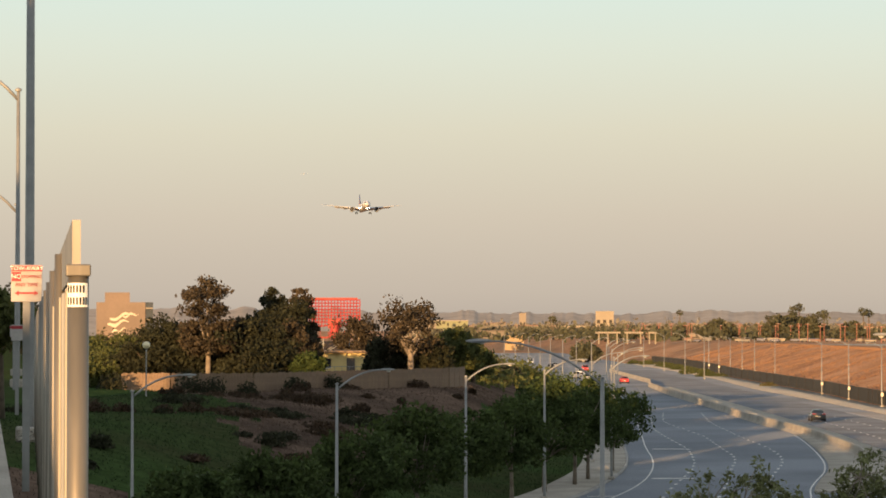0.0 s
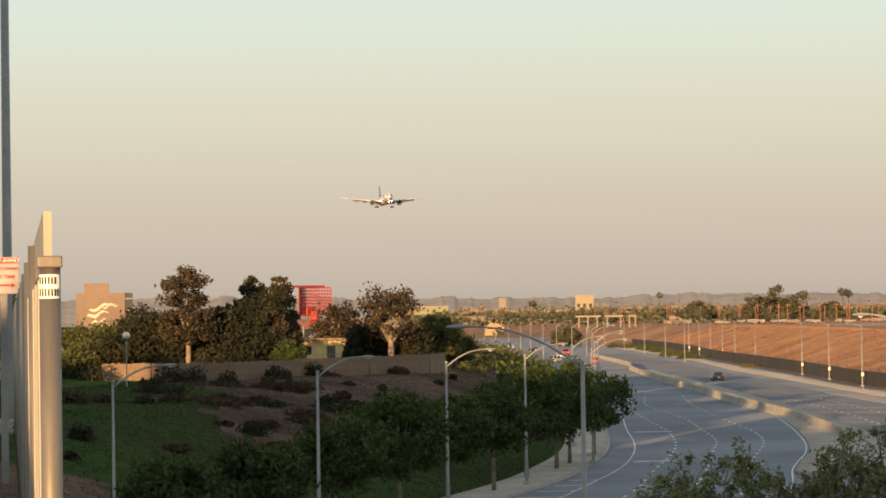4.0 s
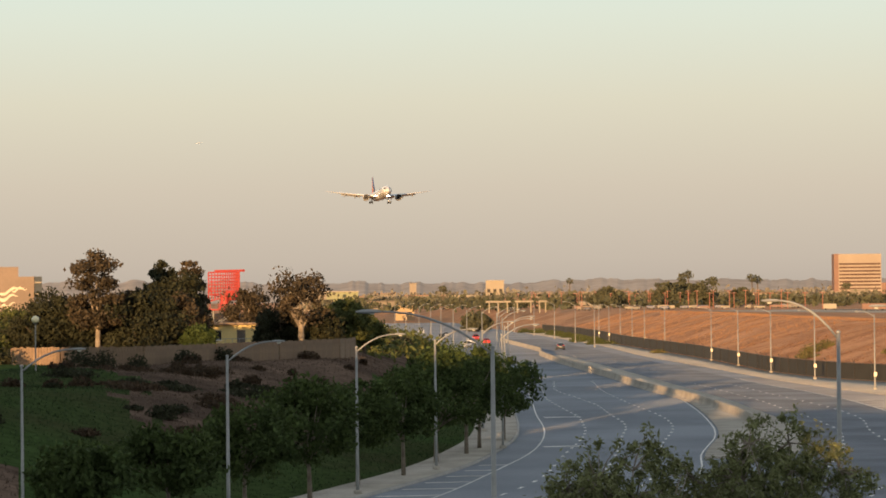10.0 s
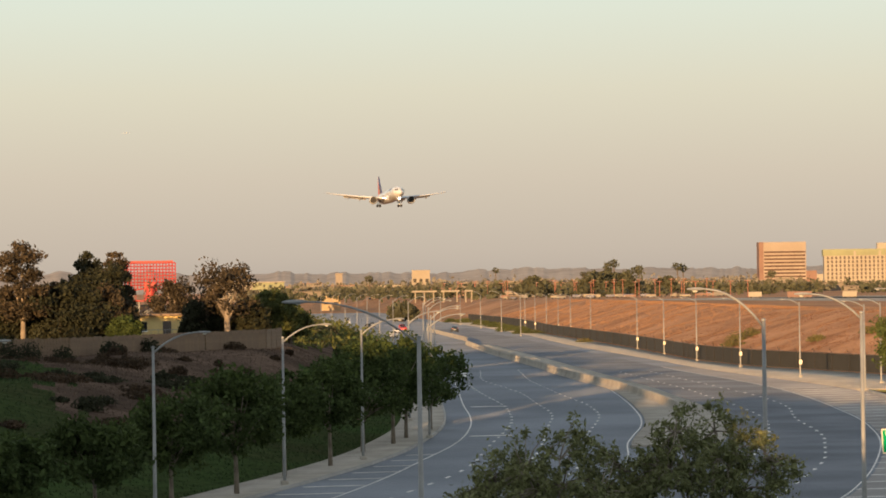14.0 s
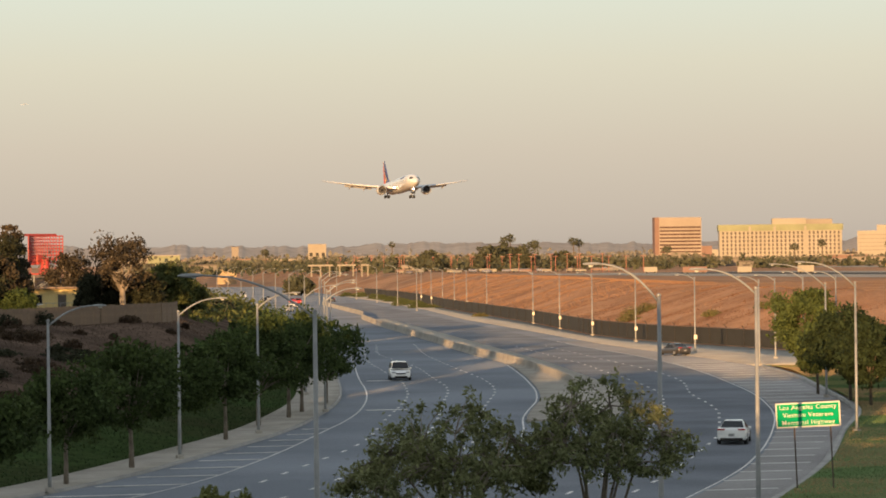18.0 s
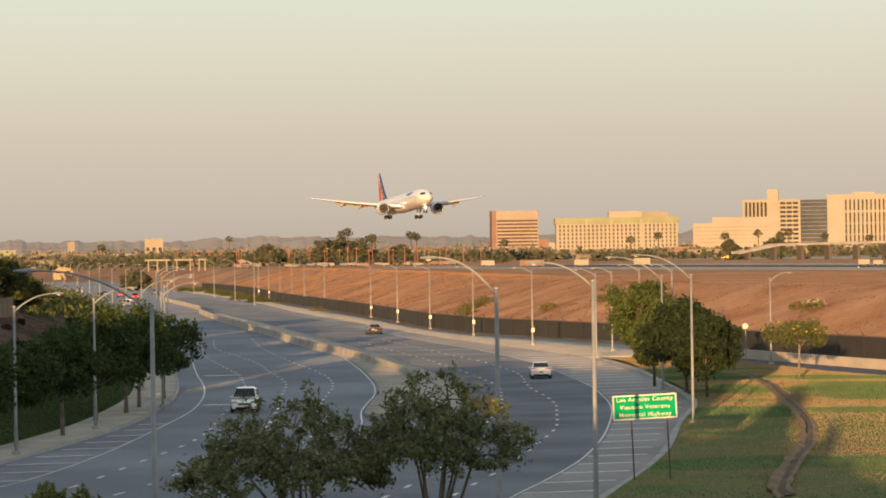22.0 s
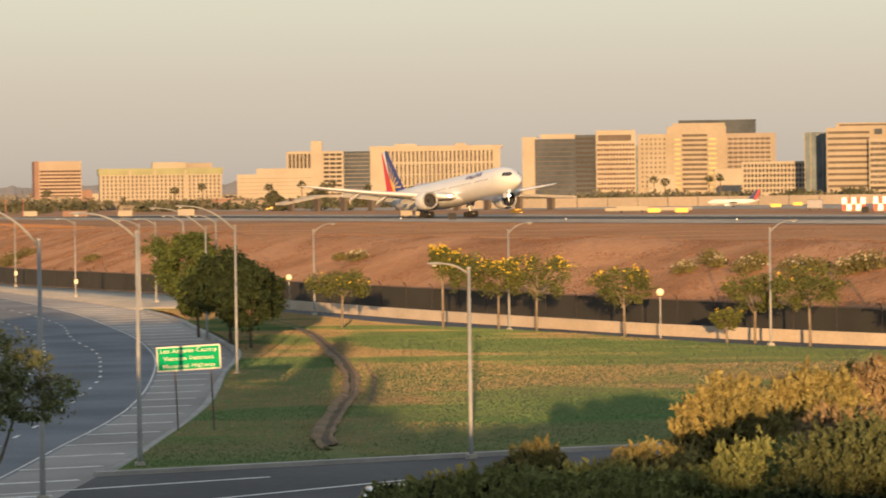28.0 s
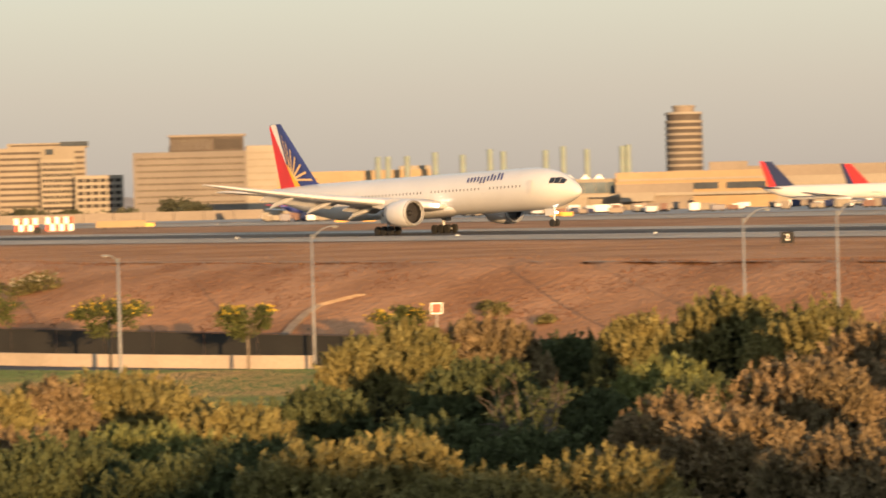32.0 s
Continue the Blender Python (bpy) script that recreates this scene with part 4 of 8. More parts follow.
def make_open_tree(name, az, dist, fork, top, low, sp, n_tips, mat, label, seed):
    """An open tree: limbs fan out from a low fork and end in separate leafy tufts."""
    r = np.random.default_rng(seed)
    q = polar(az, dist)
    g = on_ground(q.x, q.y)
    root = empty(name, pose(q.x, q.y, g, 0, 0, -az), label, "tree", "garden trees")
    zf, zt, zl = fork - g, top - g, low - g
    trunk = bmesh.new()
    tube(trunk, [(0.05, 0, -0.4), (-0.05, 0, zf * 0.5), (0, 0, zf)], [0.13, 0.11, 0.10], 8)
    limbs = []
    for k in range(9):
        a = k * math.tau / 9 + r.uniform(-0.25, 0.25)
        out = sp * r.uniform(0.35, 0.72)
        end = Vector((math.cos(a) * out, math.sin(a) * out, zl + (zt - zl) * r.uniform(0.45, 0.85)))
        bend = Vector((r.uniform(-0.12, 0.12), r.uniform(-0.12, 0.12), r.uniform(-0.1, 0.1)))
        pts = [Vector((0, 0, zf - 0.3)), Vector((0, 0, zf)).lerp(end, 0.3) + bend, Vector((0, 0, zf)).lerp(end, 0.65) - bend + Vector((0, 0, 0.08)), end]
        tube(trunk, [tuple(p) for p in pts], [0.045, 0.033, 0.022, 0.010], 6)
        limbs.append(pts)
    heads = []
    while len(heads) < n_tips:
        a, rr, w = r.uniform(0, math.tau), math.sqrt(r.uniform(0.02, 1)), r.uniform(0, 1)
        edge = 1 + 0.16 * math.sin(a * 3 + seed) + 0.10 * math.sin(a * 7 + 2 * seed)
        roof = math.sqrt(max(0.0, 1 - rr ** 2.4)) * (0.82 + 0.18 * math.sin(a * 4 + rr * 7 + seed))
        floor_ = 0.30 * rr
        z = zl + (zt - zl) * (floor_ + (roof - floor_) * (1 - 0.75 * w * w)) if roof > floor_ else zl + (zt - zl) * floor_
        if len(heads) % 8 == 0:
            z += r.uniform(0.05, 0.38)
        heads.append(Vector((math.cos(a) * rr * sp * edge, math.sin(a) * rr * sp * edge, z)))
    cen, per = [], 46
    for h in heads:
        near = min((p for pts in limbs for p in pts[1:]), key=lambda p: (p - h).length)
        mid = near.lerp(h, 0.5) + Vector((r.uniform(-0.08, 0.08), r.uniform(-0.08, 0.08), 0.05))
        tube(trunk, [tuple(near), tuple(mid), tuple(h)], [0.016, 0.011, 0.005], 4)
        size = r.uniform(0.09, 0.21)
        way_ = (h - near).normalized() if (h - near).length > 0.05 else Vector((0, 0, 1))
        t = r.uniform(-0.6, 1.0, (per, 1))
        cen.append(np.array(h) + np.array(way_) * t * size * 1.3 + r.normal(size=(per, 3)) * size * 0.46)
    part("trunk", trunk, M["bark_pale"], root, smooth=True)
    fast("crown", *leaves(np.concatenate(cen), 0.062, r, 0.42, 0.3), M[mat], root)
    return root


make_open_tree("garden_tree", 13.7, 62, 6.0, 8.62, 6.4, 1.98, 270, "leaf_garden", "small leafy tree with an open crown below the hillside", 5)
make_open_tree("garden_tree", 16.35, 62, 5.9, 9.12, 6.6, 1.68, 230, "leaf_garden", "open-crowned tree with many thin stems, tips sunlit", 8)
make_open_tree("garden_tree", 12.4, 58, 5.8, 7.6, 6.0, 0.75, 34, "leaf_garden", "small leafy tree with an open crown below the hillside", 11)
PARK = [(4.03, 296, 15.9, 3.3, 8.6, "leaf_park", "tiers"), (3.75, 300, 11.5, 3.4, 6.4, "leaf_dark", "dome"), (3.15, 302, 12.4, 3.0, 6.2, "leaf_dark", "dome"), (4.7, 298, 12.2, 4.0, 6.2, "leaf_dark", "dome"),
        (5.35, 304, 14.6, 4.4, 6.4, "leaf_dark", "ball"), (5.2, 309, 15.0, 2.4, 9.0, "leaf_dark", "dome"), (5.68, 308, 15.3, 2.0, 9.0, "leaf_park", "dome"), (5.5, 300, 12.5, 3.2, 6.4, "leaf_park", "dome"), (4.55, 300, 12.6, 2.6, 7.0, "leaf_park", "dome"), (4.35, 306, 11.8, 4.6, 5.8, "leaf_dark", "dome"), (2.75, 306, 9.8, 3.6, 5.8, "leaf_dark", "dome"), (5.05, 300, 12.5, 3.8, 6.2, "leaf_dark", "dome"), (5.75, 306, 12.5, 2.6, 6.2, "leaf_dark", "dome"), (5.86, 296, 9.6, 1.8, 6.2, "leaf", "ball"), (6.72, 381, 13.2, 3.6, 8.6, "leaf_park", "umbrella"),
        (7.72, 352, 14.6, 4.2, 8.8, "leaf_park", "umbrella"), (7.35, 356, 11.0, 3.6, 6.2, "leaf_dark", "dome"), (8.1, 356, 11.2, 2.6, 6.2, "leaf_dark", "dome"), (8.5, 382, 11.8, 2.6, 7.0, "leaf_olive", "ball"), (2.35, 330, 9.0, 4.5, 6.0, "leaf_olive", "dome"), (1.7, 340, 8.6, 4.0, 6.0, "leaf_dark", "dome"), (8.85, 420, 9.5, 3, 5.5, "leaf_olive", "dome"), (0.3, 210, 14.5, 3.5, 10.5, "leaf_brown", "dome"), (-0.2, 170, 14.0, 3.0, 10.5, "leaf_olive", "dome")]
PARK += [(1.95, 430, 10.9, 4.0, 5.0, "leaf_olive", "dome"), (2.35, 445, 10.6, 4.5, 5.0, "leaf_dark", "dome"), (2.58, 425, 11.1, 3.6, 5.0, "leaf_olive", "dome"), (2.95, 436, 11.3, 4.0, 5.0, "leaf_dark", "dome")]
for az, dist, top, sp, low, mname, shp in PARK:
    dist += 24 if 2.6 < az < 6.2 else 0
    sp *= (1.6 if az < 5.2 else 1.0) if mname == "leaf_dark" else 1.2
    top = 11.5 + (top - 11.5) * 1.3 if 2.6 < az < 6.2 else top
    p = polar(az, dist)
    g = on_ground(p.x, p.y)
    make_tree("park_tree", p.x, p.y, g, top - g, sp, low - g, mname, rng, 70 if mname == "leaf_park" else 95, 40 if shp == "umbrella" else (70 if shp == "tiers" else 84), 0.235, 0.26, "bark_pale" if "park" in mname else "bark", "tall dark tree behind the board fence", group="park trees", shape=shp, trunk_r=0.36 if shp == "umbrella" else 0.3)
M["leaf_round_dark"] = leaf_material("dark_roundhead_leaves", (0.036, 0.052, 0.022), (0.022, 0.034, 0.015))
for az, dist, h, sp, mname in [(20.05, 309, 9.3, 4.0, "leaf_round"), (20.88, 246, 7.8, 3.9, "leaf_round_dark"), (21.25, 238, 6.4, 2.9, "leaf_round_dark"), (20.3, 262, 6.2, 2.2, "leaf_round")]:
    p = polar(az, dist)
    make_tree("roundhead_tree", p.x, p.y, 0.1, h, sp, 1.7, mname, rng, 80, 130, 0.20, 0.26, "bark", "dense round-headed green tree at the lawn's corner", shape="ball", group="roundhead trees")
for az, dist, h, sp, low in [(22.9, 270, 5.0, 2.7, 2.4), (24.75, 262, 7.4, 1.3, 5.0), (25.2, 262, 6.6, 2.6, 2.9), (25.75, 263, 6.2, 2.5, 2.6), (26.44, 264, 6.3, 3.0, 2.3), (28.05, 252.6, 5.5, 2.6, 1.9), (30.4, 239, 5.2, 2.4, 1.8), (31.4, 233.5, 5.9, 2.7, 2.2), (29.9, 238, 2.8, 1.2, 0.8), (33.67, 222.5, 5.1, 2.5, 2.1), (36.15, 216, 4.9, 1.95, 1.8), (38.9, 214, 4.4, 2.0, 1.8)]:
    p = polar(az, dist)
    make_tree("flowering_tree", p.x, p.y, 0.02, h, sp * 1.5, low + (h - low) * 0.22, "leaf_flower", rng, 54, 70, 0.12, 0.19, "bark_pale", "small umbrella-shaped tree with yellow blossom", group="flowering trees", shape="umbrella", extra=("petal", 14 if 29.5 < az < 32 or az < 24 else 70, 0.065), trunk_r=0.10)


# ---- bushes on the hillside ----
def make_bush(az, dist, top, w, mat):
    """A shrub of many upright leafy plumes over a rounded, uneven body."""
    p = polar(az, dist)
    g = on_ground(p.x, p.y) - 0.1
    h = top - g - 0.2
    root = empty("hillside_bush", pose(p.x, p.y, g), "dense shrub of upright leafy plumes on the hillside", "bush", "hillside bushes")
    deep = max(1.0, w)
    n = int(min(1500, 150 * (w * 1.15 + 0.5) ** 2 * (44.0 / dist) ** 1.3)) + 90
    a = rng.uniform(0, math.tau, n)
    r = np.sqrt(rng.uniform(0, 1, n))
    knob = 0.16 * np.sin(a * 5 + az) + 0.14 * np.sin(r * 9 + a * 3)
    zt = np.maximum(0, 1 - r ** 2.6) ** 0.5
    drop = min(h * 0.9, 1.6 + 0.9 * w)
    px, py = np.cos(a) * r * w * 1.08, np.sin(a) * r * deep
    pz = h - drop + drop * zt * (1 + 0.10 * knob) - 0.18 * np.abs(rng.normal(size=n)) + 0.10 * knob
    base = np.stack([px, py, np.maximum(pz, 0.2)], 1)
    size = 0.0105 * dist ** 0.72 / 1.3
    lean = np.stack([np.cos(a) * r * 0.5, np.sin(a) * r * 0.5, np.full(n, 1.0)], 1) + rng.normal(size=(n, 3)) * 0.16
    lean /= np.linalg.norm(lean, axis=1)[:, None]
    per = 34
    t = rng.uniform(0, 1, (n, per, 1))
    length = rng.uniform(0.18, 0.50, (n, 1, 1)) * (dist / 45.0) ** 0.35
    fat = 0.055 * (dist / 45.0) ** 0.35
    pts = base[:, None] + lean[:, None] * (t - 0.25) * length + rng.normal(size=(n, per, 3)) * fat * (1.15 - t)
    fast("foliage", *leaves(pts.reshape(-1, 3), size * 0.42, rng, 0.50, 1.6, np.repeat(lean, per, 0), True), M[mat], root)
    # Inner leaves take a dark colour that stands for shade inside the bush
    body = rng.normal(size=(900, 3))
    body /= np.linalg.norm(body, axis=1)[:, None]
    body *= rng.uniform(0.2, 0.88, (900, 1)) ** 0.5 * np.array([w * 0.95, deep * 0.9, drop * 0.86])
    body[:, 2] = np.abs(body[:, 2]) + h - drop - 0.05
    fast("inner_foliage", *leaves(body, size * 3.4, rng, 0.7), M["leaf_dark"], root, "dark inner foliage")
    twig = bmesh.new()
    for k in range(8):
        q = base[rng.integers(n)]
        tube(twig, [(0, 0, -0.3), (q[0] * 0.4, q[1] * 0.4, q[2] * 0.55), tuple(q)], [0.05, 0.03, 0.008], 5)
    part("stem", twig, M["bark"], root)
    return root


M["leaf_green"] = leaf_material("green_bush_leaves", (0.205, 0.215, 0.076), (0.14, 0.158, 0.058))
# Darker copy of the bush leaves, with shade painted into it
M["leaf_shade"] = leaf_material("shade_painted_bush_leaves", (0.105, 0.122, 0.054), (0.072, 0.086, 0.039))
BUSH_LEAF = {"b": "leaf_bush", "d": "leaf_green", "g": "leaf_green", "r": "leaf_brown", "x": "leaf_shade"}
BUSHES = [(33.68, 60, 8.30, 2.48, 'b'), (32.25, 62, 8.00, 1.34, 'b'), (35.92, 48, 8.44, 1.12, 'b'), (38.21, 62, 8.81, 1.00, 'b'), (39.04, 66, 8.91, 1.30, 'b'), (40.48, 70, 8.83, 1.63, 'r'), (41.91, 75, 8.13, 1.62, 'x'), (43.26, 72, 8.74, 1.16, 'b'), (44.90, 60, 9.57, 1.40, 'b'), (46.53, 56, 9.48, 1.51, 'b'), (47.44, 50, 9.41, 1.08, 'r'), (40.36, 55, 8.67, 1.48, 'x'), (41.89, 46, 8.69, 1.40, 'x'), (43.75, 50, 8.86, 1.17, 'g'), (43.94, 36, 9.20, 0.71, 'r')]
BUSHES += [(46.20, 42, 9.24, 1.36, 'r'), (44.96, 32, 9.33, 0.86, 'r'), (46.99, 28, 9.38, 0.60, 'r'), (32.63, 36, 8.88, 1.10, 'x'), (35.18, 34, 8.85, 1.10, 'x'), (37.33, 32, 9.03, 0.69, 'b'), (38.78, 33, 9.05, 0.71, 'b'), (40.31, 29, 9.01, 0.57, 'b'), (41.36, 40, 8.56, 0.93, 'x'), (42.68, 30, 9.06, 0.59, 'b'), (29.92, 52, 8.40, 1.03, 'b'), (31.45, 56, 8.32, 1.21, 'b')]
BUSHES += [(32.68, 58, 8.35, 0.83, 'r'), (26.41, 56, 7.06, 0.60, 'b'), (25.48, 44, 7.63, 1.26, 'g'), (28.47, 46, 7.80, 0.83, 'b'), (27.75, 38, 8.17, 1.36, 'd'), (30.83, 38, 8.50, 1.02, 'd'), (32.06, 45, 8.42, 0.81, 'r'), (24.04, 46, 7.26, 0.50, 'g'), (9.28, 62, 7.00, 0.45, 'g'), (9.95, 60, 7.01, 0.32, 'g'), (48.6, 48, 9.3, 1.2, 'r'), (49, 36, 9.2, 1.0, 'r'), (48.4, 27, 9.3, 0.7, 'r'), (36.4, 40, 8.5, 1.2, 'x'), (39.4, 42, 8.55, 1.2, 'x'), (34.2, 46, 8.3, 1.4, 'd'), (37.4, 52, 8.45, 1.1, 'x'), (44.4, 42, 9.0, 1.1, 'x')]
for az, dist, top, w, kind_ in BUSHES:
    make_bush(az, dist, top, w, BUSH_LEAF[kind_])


def make_dead_shrub(az, dist, top, w):
    """A leafless shrub: crooked grey stems that fork twice."""
    r = np.random.default_rng(21)
    p = polar(az, dist)
    g = on_ground(p.x, p.y)
    root = empty("dead_shrub", pose(p.x, p.y, g), "bare grey dead shrub among the green bushes", "shrub")
    for k in range(13):
        a, out = k * math.tau / 13 + r.uniform(-0.2, 0.2), w * r.uniform(0.4, 1.0)
        end = Vector((math.cos(a) * out, math.sin(a) * out, (top - g) * r.uniform(0.72, 1.0)))
        stem = bmesh.new()
        mid = end * 0.55 + Vector((r.uniform(-0.08, 0.08), r.uniform(-0.08, 0.08), 0.08))
        tube(stem, [(0, 0, -0.2), tuple(mid), tuple(end)], [0.022, 0.014, 0.005], 5)
        for q in range(6):
            b = mid.lerp(end, r.uniform(0, 0.9))
            tip = b + Vector((r.normal() * 0.22, r.normal() * 0.22, r.uniform(0.02, 0.28)))
            tube(stem, [tuple(b), tuple(b.lerp(tip, 0.5) + Vector((0.02, 0, 0.02))), tuple(tip)], [0.009, 0.006, 0.003], 4)
        part("branch", stem, M["bark"], root)


make_dead_shrub(41.25, 41.5, 9.28, 0.75)


# ---- scrub on the bank and the embankment, dry grass ----
def scrub(x, y, w, h, mat, name, label, group, flowers=False):
    g = on_ground(x, y)
    root = empty(name, pose(x, y, g), label, "shrub", group)
    n = int(240 * w) + 120
    p = rng.normal(size=(n, 3))
    p /= np.linalg.norm(p, axis=1)[:, None]
    p *= rng.uniform(0.4, 1.05, (n, 1)) * np.array([w, w * 0.8, h])
    p[:, 2] = np.abs(p[:, 2])
    fast("foliage", *leaves(p, 0.17, rng, 0.5, 0.5), M[mat], root)
    part("stem", tubed([(0, 0, -0.2), (0.1 * w, 0, h * 0.5), (-0.2 * w, 0.1, h * 0.85)], [0.06, 0.04, 0.01], 5), M["bark"], root)
    if flowers:
        q = p[p[:, 2] > h * 0.45]
        fast("flower_heads", *leaves(q[rng.choice(len(q), 70)] * 1.05, 0.12, rng, 0.9), M["pale_flower"], root, "pale flower heads")
    return root


M["leaf_pale"] = leaf_material("pale_olive_leaves", (0.17, 0.15, 0.06), (0.11, 0.10, 0.04))
M["pale_flower"] = leaf_material("pale_flowers", (0.55, 0.50, 0.36), (0.45, 0.40, 0.28))
for az, xx, w, h, fl in [(23.2, 146, 1.7, 1.3, 1), (22.9, 147, 1.2, 0.9, 0), (25.1, 147, 1.6, 1.0, 0), (29.15, 147, 1.5, 1.3, 1), (29.6, 150, 1.4, 1.5, 0), (29.75, 149, 1.2, 1.3, 1), (30.3, 148, 1.9, 1.6, 1), (30.5, 150, 1.5, 1.3, 0), (31.2, 149, 2.2, 1.4, 1), (31.55, 149, 1.6, 1.3, 0), (32.1, 148, 1.9, 1.6, 1), (32.5, 149, 2.0, 1.8, 1), (32.3, 150, 1.3, 1.1, 0), (40.7, 149, 1.3, 1.1, 0), (40.5, 150, 0.8, 0.6, 0), (41.6, 148, 0.9, 0.6, 0), (33.0, 143, 0.6, 0.5, 0), (17.0, 148, 2.4, 1.6, 0), (16.9, 144, 2.2, 1.2, 0), (15.6, 146, 2.0, 0.9, 0), (18.4, 143, 1.6, 1.0, 0), (14.2, 152, 2.0, 1.0, 0), (19.4, 145, 2.0, 1.0, 0), (17.25, 151, 2.0, 1.3, 0)]:
    scrub(xx, xx / math.tan(radians(az)), w, h, "leaf_pale", "embankment_shrub", "low olive shrub on the dry embankment", "embankment shrubs", fl)
for k in range(34):
    yy = float(rng.uniform(720, 1000))
    xx = float(smooth_line(FENCE, [yy])[0]) - float(rng.uniform(2.5, 9))
    scrub(xx, yy, float(rng.uniform(1.6, 3.0)), float(rng.uniform(0.9, 1.8)), "leaf_olive", "roadside_shrub", "low green shrub between the fence and the far road", "roadside shrubs")
M["leaf_brown_dark"] = leaf_material("dry_dark_scrub", (0.075, 0.05, 0.032), (0.05, 0.036, 0.024))
for k in range(130):
    yy = float(rng.uniform(175, 350))
    xl = float(smooth_line(LEFT_KERB, [yy])[0])
    xx = xl - 8 - float(rng.uniform(0, 1)) ** 0.6 * (34 if yy > 220 else 20)
    if not bool(dry_bank(np.array([xx]), np.array([yy]))[0]) and k % 4:
        continue
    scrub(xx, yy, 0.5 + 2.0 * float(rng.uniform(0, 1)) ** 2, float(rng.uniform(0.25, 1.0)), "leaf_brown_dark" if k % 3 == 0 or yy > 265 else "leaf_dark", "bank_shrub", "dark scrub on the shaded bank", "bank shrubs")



for az, w, h in [(2.3, 1.5, 1.6), (3.7, 1.6, 2.0), (4.15, 1.5, 1.7), (4.75, 1.2, 1.2), (5.6, 1.3, 1.3), (6.3, 1.2, 1.5), (7.4, 1.0, 0.9), (8.1, 1.0, 0.9)]:
    dd = float(np.interp(az, [2.5, 5.0, 6.0, 6.9, 8.2], [297, 296, 308, 324, 344]))
    scrub(*polar(az, dd)[:2], w, h, "leaf_dark", "bank_shrub", "dark shrub at the foot of the board fence", "bank shrubs")
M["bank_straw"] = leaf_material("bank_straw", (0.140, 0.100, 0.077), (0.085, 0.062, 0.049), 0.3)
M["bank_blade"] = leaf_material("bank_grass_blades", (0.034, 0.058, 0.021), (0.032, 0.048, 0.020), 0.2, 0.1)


def grass_stuff(name, pts, size, mat, label):
    return tagged(fast(name, *leaves(pts, size, rng, 0.6, 3.0, None, True), M[mat]), label, "grass", kind="stuff")


def tuft_points(n, x0, x1, y0, y1, power=1.0):
    yy = y0 + (y1 - y0) * rng.uniform(0, 1, n) ** power
    xx = np.minimum(smooth_line(FENCE, yy) + x0 + (x1 - x0) * rng.uniform(0, 1, n), 249.0 - rng.uniform(0, 1, n) ** 2 * 30)
    return np.stack([xx, yy, ground_height(xx, yy) + 0.10], 1)


yy_ = rng.uniform(150, 380, 42000)
xx_ = smooth_line(LEFT_KERB, yy_) - 4.6 - rng.uniform(0, 1, 42000) * 42
dry_ = dry_bank(xx_, yy_)
bp_ = np.stack([xx_, yy_, ground_height(xx_, yy_) + 0.04], 1)
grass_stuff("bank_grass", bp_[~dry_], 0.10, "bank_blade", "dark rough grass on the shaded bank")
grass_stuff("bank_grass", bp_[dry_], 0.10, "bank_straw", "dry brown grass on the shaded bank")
# Straw colour lowered on the flats to offset the grazing sun
M["straw_flat"] = leaf_material("muted_straw", (0.27, 0.16, 0.09), (0.22, 0.125, 0.068), 0.06, 0.3)
M["straw"] = leaf_material("dry_straw", (0.37, 0.205, 0.115), (0.29, 0.155, 0.08), 0.08, 0.3)
M["straw_dark"] = leaf_material("dark_dry_weeds", (0.20, 0.095, 0.05), (0.15, 0.07, 0.038), 0.1, 0.2)
tp_ = tuft_points(100000, 3.5, 32, 120, 560, 1.3)
dk_ = 0.5 * patches(tp_[:, 0] / 5, tp_[:, 1] / 8, 5) + 0.5 * patches(tp_[:, 0] / 1.8, tp_[:, 1] / 2.6, 6) > 0.56
grass_stuff("dry_grass", tp_[~dk_], 0.05, "straw", "dry reddish-brown grass on the embankment")
grass_stuff("dry_weeds", tp_[dk_], 0.075, "straw_dark", "darker dry weeds on the embankment")
grass_stuff("dry_grass", tuft_points(110000, 32, 108, 120, 560, 1.2), 0.042, "straw_flat", "dry brown grass beside the runway")
grass_stuff("dry_grass", tuft_points(40000, 3.5, 40, 560, 1000), 0.11, "straw", "dry reddish-brown grass on the embankment")

nl = 310000
ly_ = 126 + 180 * rng.uniform(0, 1, nl) ** 1.3
lx0, lx1 = smooth_line(RIGHT_KERB, ly_) + 0.58, smooth_line(WALL, ly_) - 6.2
lx_ = lx0 + (np.minimum(lx1, 150) - lx0) * rng.uniform(0, 1, nl)
keep = np.abs(lx_ - smooth_line(RUT, ly_)) > 0.30 + 0.7 * np.clip((185 - ly_) / 60, 0, 1) * rng.uniform(0, 1, nl)
la_, lb_ = lx_ * 0.89 - ly_ * 0.45, lx_ * 0.45 + ly_ * 0.89      # across and along the mown strips
# Straw is also raised where sun falls, so sunlight is partly painted
patch = 0.65 * patches(la_ / 15, lb_ / 9, 1) + 0.35 * patches(la_ / 6, lb_ / 3.4, 2) + rng.normal(size=nl) * 0.02 + 0.07 * np.clip((lx_ - 78) / 12, 0, 1)
patch = patch + 0.17 * np.exp(-((lx_ - smooth_line(RUT, ly_) - 1.2) / 2.6) ** 2) + 0.10 * np.exp(-((lx_ - lx0) / 2.0) ** 2) + 0.16 * np.exp(-((ly_ - 196 - (lx_ - 90) * 0.25) / 12) ** 2) * (lx_ > 82) + 0.13 * np.exp(-((lx_ - 82) / 9) ** 2 - ((ly_ - 180) / 14) ** 2)
lp = np.stack([lx_, ly_, lawn_z(lx_, ly_) + 0.03], 1)
